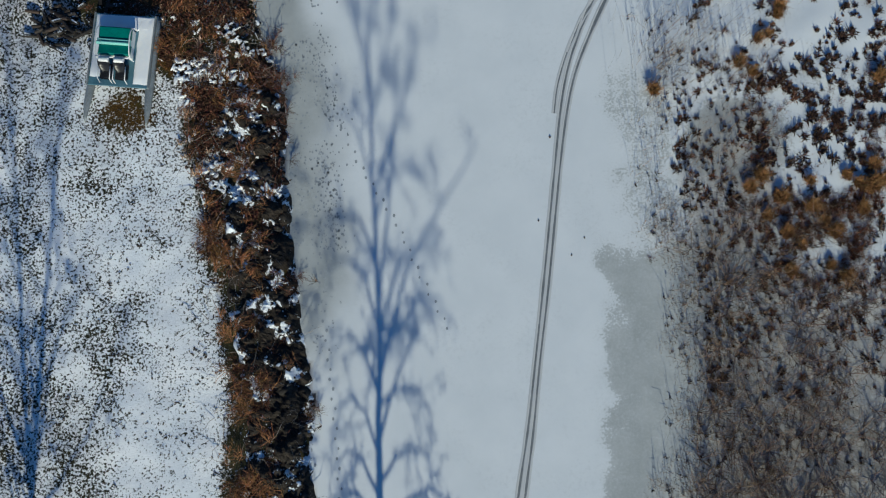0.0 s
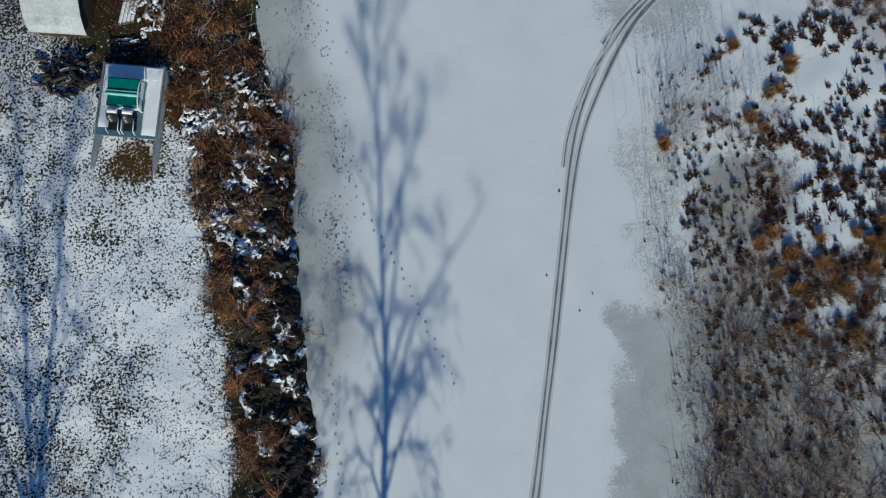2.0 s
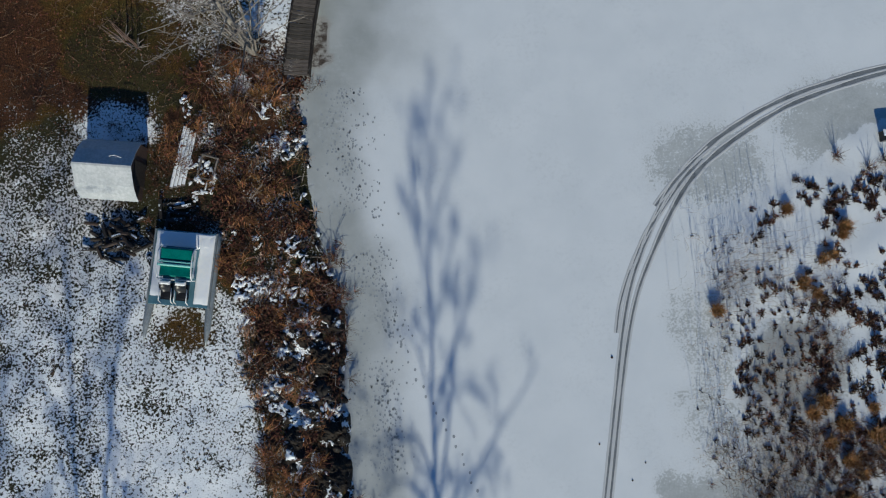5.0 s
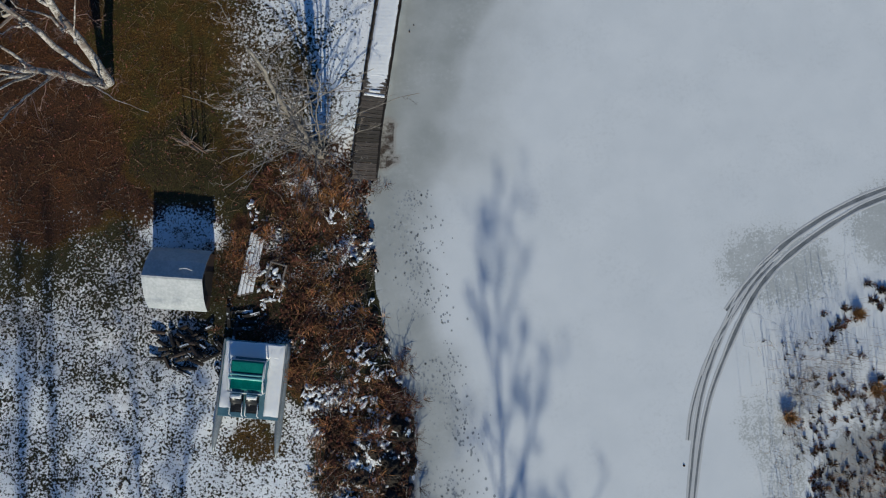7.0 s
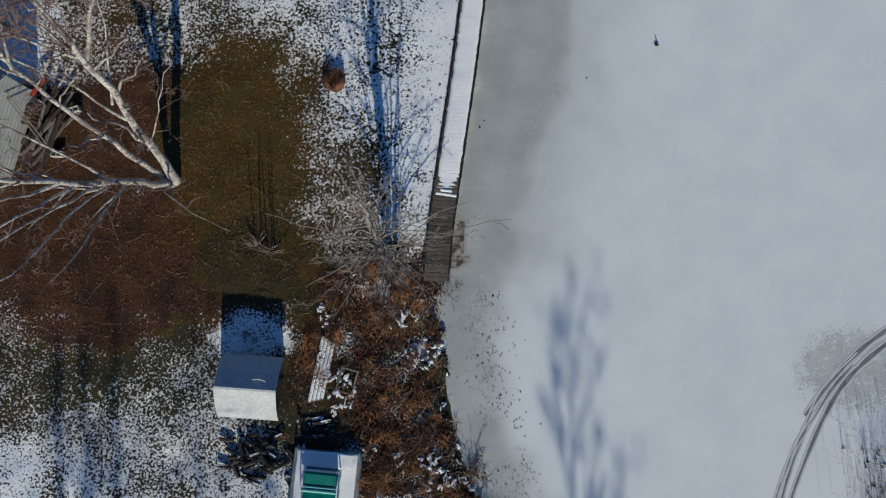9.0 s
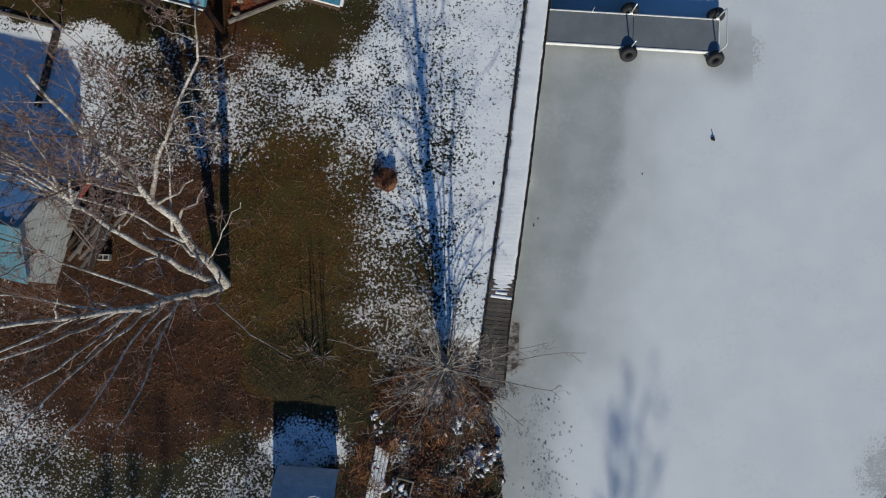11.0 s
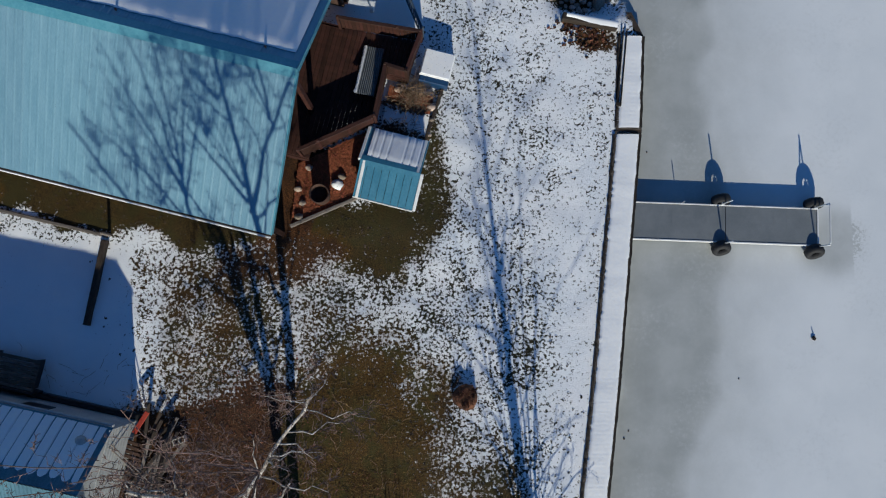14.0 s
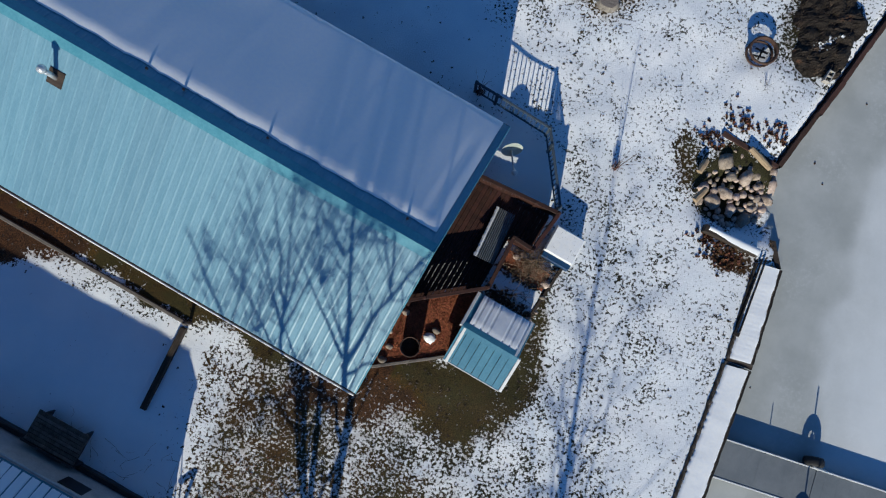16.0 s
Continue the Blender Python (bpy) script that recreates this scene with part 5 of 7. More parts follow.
def build_shed():
    t = thing("garden_shed", pose(-13.33, 11.12, 0.5, 0, 0, -3.0), "small white metal shed with a bent barrel roof", "shed")
    prof = [(-0.04, 0.50), (0.12, 0.72), (0.38, 0.98), (0.95, 1.32), (1.02, 1.335), (1.55, 1.075), (1.86, 0.80), (2.0, 0.50)]
    for k, (a, b) in enumerate(zip(prof, prof[1:])):
        rows = [[(x, y, z) for y, z in (a, b, (b[0], b[1] - 0.02), (a[0], a[1] - 0.02))] for x in (-0.98, 0.98)]
        g = Geo().strip(rows, True)
        g.add([(0.98, y, z) for y, z in (a, b, (b[0], b[1] - 0.02), (a[0], a[1] - 0.02))], [(0, 1, 2, 3)])
        part("roof_panel", g, SHED_METAL, t, "white metal roof panel" if k == 0 else "")
    wall = [(0.05, 0), (0.05, 0.55), (0.2, 0.75), (0.95, 1.27), (1.5, 1.03), (1.9, 0.6), (1.9, 0)]
    g = Geo().strip([[(x, y, z) for y, z in wall] for x in (-0.88, 0.88)], True)
    for x in (-0.88, 0.88):
        g.add([(x, y, z) for y, z in wall], [tuple(range(7)) if x > 0 else tuple(range(7))[::-1]])
    part("wall", g, HOUSE_WALL, t, "dark brown end wall")
    part("door", Geo().box(0.88, 0.91, 0.5, 1.3, 0.02, 0.9), PLANK_DARK, t)
    part("handle", Geo().tube([(0.2, 1.3, 1.29), (0.4, 1.34, 1.30), (0.55, 1.30, 1.31), (0.62, 1.28, 1.31)], [0.012] * 4, 6), WHITE, t)


build_shed()


def clutter_by_shed():
    t = thing("plank_ramp", pose(-11.08, 12.62, 0.55, 0, 3, -10), "row of weathered planks lying on the brush under thin snow", "ramp")
    for k in range(4):
        rows = [[(-0.24 + 0.125 * k + u, y, 0.06 + (0.02 if 0 < j < 3 else 0)) for j, u in enumerate((0, 0.015, 0.095, 0.11))] for y in np.linspace(-1.05 + 0.06 * k, 1.12 - 0.05 * k, 9)]
        p = part("board", Geo().box(-0.24 + 0.125 * k, -0.13 + 0.125 * k, -1.1 + 0.06 * k, 1.15 - 0.05 * k, 0, 0.05, 0.006), PLANK, t)
        part("snow_strip", Geo().strip(rows), SNOW_GRIT, p, "", True)
    t = thing("wooden_frame", pose(-10.22, 12.32, 0.62, 4, 0, -14), "bare wooden frame lying in the brush", "frame")
    for x0, x1, y0, y1 in ((-0.3, -0.24, -0.42, 0.42), (0.24, 0.30, -0.42, 0.42), (-0.24, 0.24, 0.36, 0.42), (-0.24, 0.24, -0.42, -0.36)):
        part("rail", Geo().box(x0, x1, y0, y1, 0, 0.06, 0.008), PLANK, t)
    # dark firewood and scrap between the shed and the raft
    t = thing("firewood_heap", pose(-13.1, 9.85, 0.5), "low heap of dark split logs and scrap with snow on it", "wood heap")
    r = random.Random(3)
    for k in range(46):
        x, y = r.gauss(0.1, 0.55), r.gauss(0.0, 0.38)
        a, l = r.uniform(-1.2, 0.6), r.uniform(0.3, 0.75)
        z = 0.06 + 0.28 * max(0, 1 - math.hypot(x, y * 1.4)) * r.random()
        g = Geo().tube([(-l / 2, 0, 0), (0, 0, 0.01), (l / 2, 0, 0)], [0.06, 0.065, 0.058], 7)
        part("log", g, ROCK_DARK if k % 3 else PLANK_DARK, t, m=pose(x, y, z, 0, r.uniform(-12, 12), math.degrees(a)))
    for k, (x, y, l, a) in enumerate(((-11.35, 11.05, 0.8, 5), (-11.15, 10.75, 0.7, -8), (-11.5, 10.5, 0.9, 80), (-11.0, 10.95, 0.6, 15), (-11.75, 10.85, 0.7, 95), (-11.2, 10.5, 0.65, 4))):
        single("scrap_board", Geo().box(-l / 2, l / 2, -0.06, 0.06, 0, 0.05, 0.01), ROCK_DARK, "dark scrap board behind the raft, partly snowy", "board", group="scrap boards behind the raft", m=pose(x, y, 0.55 + 0.02 * k, 3, 0, a))


clutter_by_shed()


# ---- timber edging in the yard of the second building ----
def timber(ax, ay, bx, by, w, h, label, mat=PLANK):
    n = math.hypot(bx - ax, by - ay)
    single("timber_edging", Geo().box(0, n, -w / 2, w / 2, 0, h, 0.02), mat, label, "timber", group="timber edging", m=pose(ax, ay, 0.39, 0, 0, math.degrees(math.atan2(by - ay, bx - ax))))


timber(-29.9, 29.45, -22.45, 27.68, 0.12, 0.13, "long weathered timber edging the snowy yard")
timber(-22.5, 27.55, -22.95, 24.85, 0.18, 0.24, "dark squared timber lying on shaded snow", PLANK_DARK)
single("corner_post", Geo().tube([(0, 0, -0.1), (0.01, 0, 0.5), (0, 0, 0.58)], [0.06, 0.055, 0.02], 8), PLANK, "short weathered post at the timber's corner", "post", m=pose(-22.4, 27.72, 0.5))


def build_cabin():
    """The second building, with a pale gable and a half-snowed roof."""
    m = pose(-21.95, 18.84, 0.5, 0, 0, -12.4)
    t = thing("cabin", m, "cabin with pale siding and a faded teal roof half under snow", "cabin")
    D, L, E, R = 3.15, 12.0, 1.75, 2.9
    half, rise = D / 2, R - E
    slope, ang = math.hypot(half, rise), math.degrees(math.atan2(rise, half))
    g = Geo()
    prof = [(0, -0.5), (0, E - 0.03), (half, R - 0.04), (D, E - 0.03), (D, -0.5)]
    g.strip([[(x, y, z) for y, z in prof] for x in (-L, 0)], True)
    g.add([(0, y, z) for y, z in prof], [(0, 1, 2, 3, 4)])
    part("wall", g, SIDING, t, "pale siding")
    for k in range(10):
        z = -0.05 + k * 0.19
        part("clapboard", Geo().box(0.0, 0.022, 0.01, D - 0.01, z, z + 0.17, 0.006), SIDING, t)
    sheet = roof_sheet(0.9, slope + 0.06, 0.1125, 0.016).mesh("roof_panel", TEAL_OLD)
    for k in range(14):
        part("roof_panel", sheet, None, t, m=pose(-L + 0.05 + k * 0.9 - 0.6, -0.06, E - 0.03, ang, 0, 0))
        part("roof_panel", sheet, None, t, m=pose(-L + 0.05 + (k + 1) * 0.9 - 0.6, D + 0.06, E - 0.03, -ang, 0, 0) @ pose(0, 0, 0, 0, 0, 180))
    rows = []
    c, s = math.cos(radians(ang)), math.sin(radians(ang))
    for i in range(640):
        x = -L + i * (L - 0.1) / 639
        tongue = 0.50 - 0.20 * abs(math.sin(x * math.pi / 0.32)) ** 0.7 + 0.07 * noise.noise((x * 2, 0, 0))
        row = []
        for k in range(9):
            d = tongue + (slope - tongue + 0.03) * k / 8
            th = (0.012 if k in (0, 8) else 0.05) - 0.09 * (abs(math.sin(x * math.pi / 0.32)) < 0.16)
            row.append((x, half + d * c, R - d * s + 0.02 + th))
        rows.append(row)
    part("roof_snow", Geo().strip(rows), SNOW, t, "ribbed snow sliding off the shaded slope", True)
    part("window", Geo().box(-3.0, -2.2, D - 0.01, D + 0.02, 0.7, 1.3), BLACK, t)
    part("foundation", Geo().box(-L, 0.05, D + 0.02, D + 0.20, -0.2, 0.14, 0.03), BLACK, t, "black footing along the wall")
    part("gutter", Geo().tube([(-L, D + 0.1, E - 0.08), (0.02, D + 0.1, E - 0.1)], [0.04, 0.04], 8), SIDING, t)
    lamp = thing("wall_lamp", m @ pose(-0.75, 2.7, 2.05), "round pale lamp on a bent pipe by the cabin's gable", "lamp")
    part("pipe", Geo().tube([(0.80, -0.1, -0.5), (0.55, -0.12, -0.15), (0.28, -0.10, -0.12), (0.16, 0.02, 0.0)], [0.02] * 4, 6), GALV, lamp)
    part("shade", Geo().tube([(0.16, 0.02, 0.0), (0.16, 0.02, 0.04), (0.16, 0.02, 0.1), (0.16, 0.02, 0.13)], [0.19, 0.19, 0.12, 0.03], 14), SIDING, lamp, "", True)
    bench = thing("slatted_rack", m @ pose(-3.95, D + 0.72, 0), "dark slatted rack in the shade of the cabin", "rack")
    for k in range(8):
        part("slat", Geo().box(-0.85, 0.85, -0.45 + k * 0.12, -0.345 + k * 0.12, 0.5, 0.54, 0.004), ROCK_WALL, bench)
    part("back", Geo().box(-0.9, 0.9, -0.52, -0.46, 0, 0.62, 0.01), BLACK, bench)
    for x in (-0.7, 0.66):
        part("leg", Geo().box(x, x + 0.05, -0.42, 0.48, 0, 0.5), BLACK, bench)


build_cabin()


def lumber_pile():
    t = thing("lumber_pile", pose(-20.75, 20.9, 0.5, 0, 0, -14), "leaning pile of old boards, poles and a red plank", "lumber pile")
    r = random.Random(5)
    for k in range(22):
        l = r.uniform(1.0, 2.1)
        g = Geo().box(-l / 2, l / 2, -0.05, 0.05, 0, 0.035, 0.006)
        part("board", g, (PLANK, PLANK_DARK, PLANK_DARK)[k % 3], t, m=pose(r.uniform(-0.35, 0.55), r.uniform(-0.8, 0.7), 0.04 + 0.028 * k * 0.6, 0, r.uniform(-6, 6), 90 + r.gauss(-6, 14)))
    part("red_board", Geo().box(-0.36, 0.36, -0.07, 0.07, 0, 0.05, 0.008), RED, t, "faded red board", m=pose(-0.42, 0.95, 0.52, 0, 4, 74))
    for k in range(5):
        part("rust_bar", Geo().box(-0.42, 0.42, -0.05, 0.05, 0, 0.05, 0.01), RUSTED, t, m=pose(-0.55, 0.25 - k * 0.14, 0.3, 0, 0, -4))
    t = thing("propped_pole", pose(-21.2, 20.9, 0.5), "pair of thin pale poles propped on the cabin", "poles")
    for a in (0.0, 0.14):
        part("pole", Geo().tube([(0.75 - a, -1.15, 0.1), (-0.15 - a, 0.55, 1.5)], [0.022, 0.018], 7), PLANK, t)
    for n, (x, y) in enumerate(((-20.35, 19.75), (-19.9, 21.3))):
        blk = thing("concrete_block", pose(x, y, 0.48, 0, 0, 20 * n), "hollow concrete block beside the lumber", "concrete block", "concrete blocks")
        hollow_block(blk)


def hollow_block(t):
    for x0, x1, y0, y1 in ((-0.2, 0.2, -0.1, -0.07), (-0.2, 0.2, 0.07, 0.1), (-0.2, -0.165, -0.07, 0.07), (-0.018, 0.018, -0.07, 0.07), (0.165, 0.2, -0.07, 0.07)):
        part("block_wall", Geo().box(x0, x1, y0, y1, 0, 0.19, 0.004), CONCRETE, t)


lumber_pile()


# ---- stones by the shore ----
def stone_pile():
    t = thing("stone_pile", pose(-7.2, 36.6, -0.17), "heap of pale rounded field stones at the shore", "stone pile")
    r = random.Random(11)
    shapes = [Geo().blob((0, 0, 0), 1.0, (1.12, 0.92, 0.72), 40 + 3 * k, 0.42, 7).mesh("stone", ROCK_PALE, True) for k in range(9)]
    placed, n, tries = [], 0, 0
    while n < 128 and tries < 4000:
        tries += 1
        u, v = r.uniform(-2.0, 1.6), r.uniform(-1.3, 2.3)
        far = math.hypot((u + 0.18 * v) / 1.45, (v - 0.35) / 1.55)
        s = r.choice((0.08, 0.10, 0.13, 0.16, 0.2, 0.24)) if n > 12 else r.uniform(0.22, 0.31)
        if far > 1 or any(math.hypot(u - p, v - q) < 0.79 * (s + w) for p, q, w in placed):
            continue
        placed.append((u, v, s))
        part("stone", shapes[n % 9], None, t, m=pose(u, v, 0.30 + 0.40 * max(0, 1 - far) * r.uniform(0.6, 1.0), r.uniform(-20, 20), r.uniform(-20, 20), r.uniform(0, 360)) @ Matrix.Diagonal((s, s * r.uniform(0.8, 1.1), s, 1)))
        n += 1
    for x, y, l, a in ((-8.15, 36.0, 0.55, 60), (-6.6, 37.65, 0.9, -30), (-8.3, 36.9, 0.45, 70)):
        single("split_log", Geo().tube([(-l / 2, 0, 0), (0, 0, 0.01), (l / 2, 0, 0)], [0.10, 0.11, 0.095], 9), STRAW_LOG, "short pale log by the stone pile", "log", group="logs by the stones", m=pose(x, y, 0.62, 0, 4, a))


stone_pile()


def stone_wall():
    """The dark timber edge beyond the pile, its corner at the ice."""
    r = random.Random(21)
    t = thing("retaining_wall", pose(-5.95, 37.62, 0), "low dark-brown timber retaining wall with a corner at the ice", "wall", kind="structure")
    for (ax, ay), (bx, by) in (((0, 0), (1.35, 3.28)), ((1.35, 3.28), (3.0, 7.5)), ((-1.95, 0.58), (0, 0))):
        n = math.hypot(bx - ax, by - ay)
        yaw = math.degrees(math.atan2(by - ay, bx - ax))
        for row in range(3):
            s = 0.0
            while s < n - 0.1:
                l = min(r.uniform(1.1, 2.2), n - s)
                g = Geo()
                g.strip([[(u, -0.085 + 0.03 * noise.noise((u * 3 + row, s, 1)), z0) for z0 in (0.0, 0.19)] + [(u, 0.06 + 0.03 * noise.noise((u * 4, s, 2)), z0) for z0 in (0.19, 0.0)] for u in np.linspace(0, l - 0.015, 9)], True)
                g.add([(l - 0.015, -0.085, 0), (l - 0.015, -0.085, 0.19), (l - 0.015, 0.06, 0.19), (l - 0.015, 0.06, 0)], [(0, 1, 2, 3)])
                part("beam", g, BEAM, t, m=pose(ax, ay, 0, 0, 0, yaw) @ pose(s, r.uniform(-0.015, 0.015) + 0.03 * (1 - row), -0.03 + row * 0.192, 0, 0, r.uniform(-0.5, 0.5)))
                s += l


stone_wall()


def fire_ring():
    t = thing("fire_ring", pose(-7.42, 41.0, 0.5), "rusty iron fire ring with a wire screen standing on snow", "fire ring")
    n = 40
    for z, r in ((0.02, 0.42), (0.34, 0.435)):
        part("hoop", Geo().tube([(r * math.cos(a), r * math.sin(a), z) for a in (2 * math.pi * k / n for k in range(n + 1))], [0.042] * (n + 1), 6), RUSTED, t, "", True)
    part("band", Geo().strip([[(0.405 * math.cos(a), 0.405 * math.sin(a), z) for a in (2 * math.pi * k / n for k in range(n))] for z in (0.20, 0.34)], True), RUSTED, t)
    for k in range(36):
        a, e = 2 * math.pi * (k // 2) / 18, 0.35 if k % 2 else -0.35
        part("wire", Geo().tube([(0.40 * math.cos(a), 0.40 * math.sin(a), 0.02), (0.405 * math.cos(a + e / 2), 0.405 * math.sin(a + e / 2), 0.18), (0.405 * math.cos(a + e), 0.405 * math.sin(a + e), 0.34)], [0.005] * 3, 4), RUSTED, t)
    for a, b in ((0.3, 2.5), (1.2, 4.6), (3.6, 5.8)):
        part("ember_log", Geo().tube([(0.25 * math.cos(a), 0.25 * math.sin(a), 0.05), (0.22 * math.cos(b), 0.22 * math.sin(b), 0.08)], [0.035, 0.03], 6), PLANK_DARK, t)
    blk = thing("concrete_block", pose(-5.12, 40.85, 0.5, 0, 0, 75), "hollow concrete block at the wall's edge", "concrete block", "concrete blocks")
    hollow_block(blk)


fire_ring()


def on_the_ice():
    t = thing("ice_marker", pose(0.42, 24.42, 0), "short dark stick frozen in the ice", "stick")
    part("stick", Geo().tube([(0, 0, -0.05), (0.01, 0.0, 0.08), (-0.02, 0.02, 0.16)], [0.03, 0.025, 0.012], 6), PLANK_DARK, t)
    part("collar", Geo().blob((0, -0.01, 0.03), 0.08, (1, 1, 0.6), 5, 0.4, 5), ROCK_DARK, t)
    t = thing("marsh_box", pose(13.7, 14.05, 0.03, 0, 0, 8), "dark weathered box in the marsh with snow on its lid", "box")
    part("body", Geo().box(-0.24, 0.24, -0.18, 0.18, 0, 0.3, 0.02), BLACK, t)
    part("lid_snow", Geo().box(-0.26, 0.26, -0.02, 0.22, 0.3, 0.36, 0.03), SNOW, t, "snow on the lid")
    r = random.Random(31)
    for x, y, s in ((3.86, 6.05, 0.06), (4.55, 1.9, 0.05), (3.42, 3.1, 0.05), (5.0, 2.5, 0.045), (-5.9, 21.2, 0.05), (-6.05, 22.75, 0.05), (-5.75, 21.45, 0.04), (-4.9, 30.6, 0.04), (-2.1, 23.1, 0.04), (-4.6, 38.2, 0.06), (-4.2, 37.6, 0.05), (-3.4, 40.6, 0.05)):
        single("frozen_clod", Geo().blob((0, 0, s * 0.2), s * 0.6, (1, 1.2, 0.7), r.randint(1, 99), 0.4, 4), SEED, "small dark clod frozen onto the ice", "clod", group="clods on the ice", m=pose(x, y, 0))


on_the_ice()


# ---- trees ----
def wander(p, q, n, wig, r):
    """A crooked line from p to q."""
    p, q = Vector(p), Vector(q)
    l = (q - p).length
    out = [p]
    for k in range(1, n):
        out.append(p.lerp(q, k / n) + Vector((r.gauss(0, 1), r.gauss(0, 1), r.gauss(0, 0.6))) * wig * l * math.sin(math.pi * k / n))
    return out + [q]


def at_along(pts, f):
    k = min(int(f * (len(pts) - 1)), len(pts) - 2)
    return pts[k].lerp(pts[k + 1], f * (len(pts) - 1) - k), (pts[k + 1] - pts[k]).normalized()


def ramify(pts, r0, r1, boughs, twigs, r, level, reach, many, droop=0.0, sides=5, spread=0.8, fat=0.0045, top=True):
    """Side branches off a limb, and twigs off them, gathered in two meshes."""
    for k in range(many):
        f = r.uniform(0.25, 0.98)
        p, d = at_along(pts, f)
        side = Vector((r.gauss(0, 1), r.gauss(0, 1), r.gauss(0.15, 0.5)))
        side = (side - d * side.dot(d) * 0.8).normalized()
        l = reach * r.uniform(0.5, 1.1) * (1.15 - 0.6 * f)
        way = (d * r.uniform(0.4, 0.9) + side * spread).normalized()
        q = p + way * l + Vector((0, 0, -droop * l * r.random()))
        line = wander(p, q, 5 if level else 3, 0.06, r)
        rad = (r0 + (r1 - r0) * f) * (0.42 if level else 0.4)
        if level:
            rad = max(rad, 0.006)
            (boughs if top else twigs).tube(line, [rad * (1 - 0.75 * i / (len(line) - 1)) for i in range(len(line))], sides, False)
            ramify(line, rad, rad * 0.25, boughs, twigs, r, level - 1, l * 0.5, max(4, int(many * 0.75)), droop, 3, spread, fat, False)
        else:
            rad = max(fat, min(rad, max(0.007, fat)))
            twigs.tube(line, [rad, rad * 0.9, rad * 0.7, rad * 0.45][: len(line)], 3, False)


def tree(name, base, limbs, bark, twig, label, seed, level=1, reach=1.6, many=9, droop=0.0, category="tree", sides=10, spread=0.8, group="", fat=0.0045):
    """A leafless tree. limbs: lines of points with a radius at foot and tip."""
    r = random.Random(seed)
    t = thing(name, Matrix.Translation(base), label, category, group)
    o = Vector(base)
    trunk, boughs, twigs = Geo(), Geo(), Geo()
    for pts, r0, r1, thick in limbs:
        raw = [Vector(p) - o for p in pts]
        line = [raw[0]]
        for a, b in zip(raw, raw[1:]):
            line += wander(a, b, 4, 0.02, r)[1:]
        n = len(line) - 1
        (twigs if thick == "fine" else trunk if thick else boughs).tube(line, [r0 + (r1 - r0) * (i / n) ** 0.6 for i in range(n + 1)], sides if thick is True else 6, False)
        ramify(line, r0, r1, boughs, twigs, r, level, reach * (1.0 if thick is True else 0.7), many if thick is True else max(4, many // 2), droop, 5, spread, fat, thick is True)
    part("trunk", trunk, bark, t, "", True)
    part("branchwork", boughs, bark, t, "", True, kind="stuff")
    part("crown", twigs, twig, t, "fine bare twigs", kind="stuff")
    return t


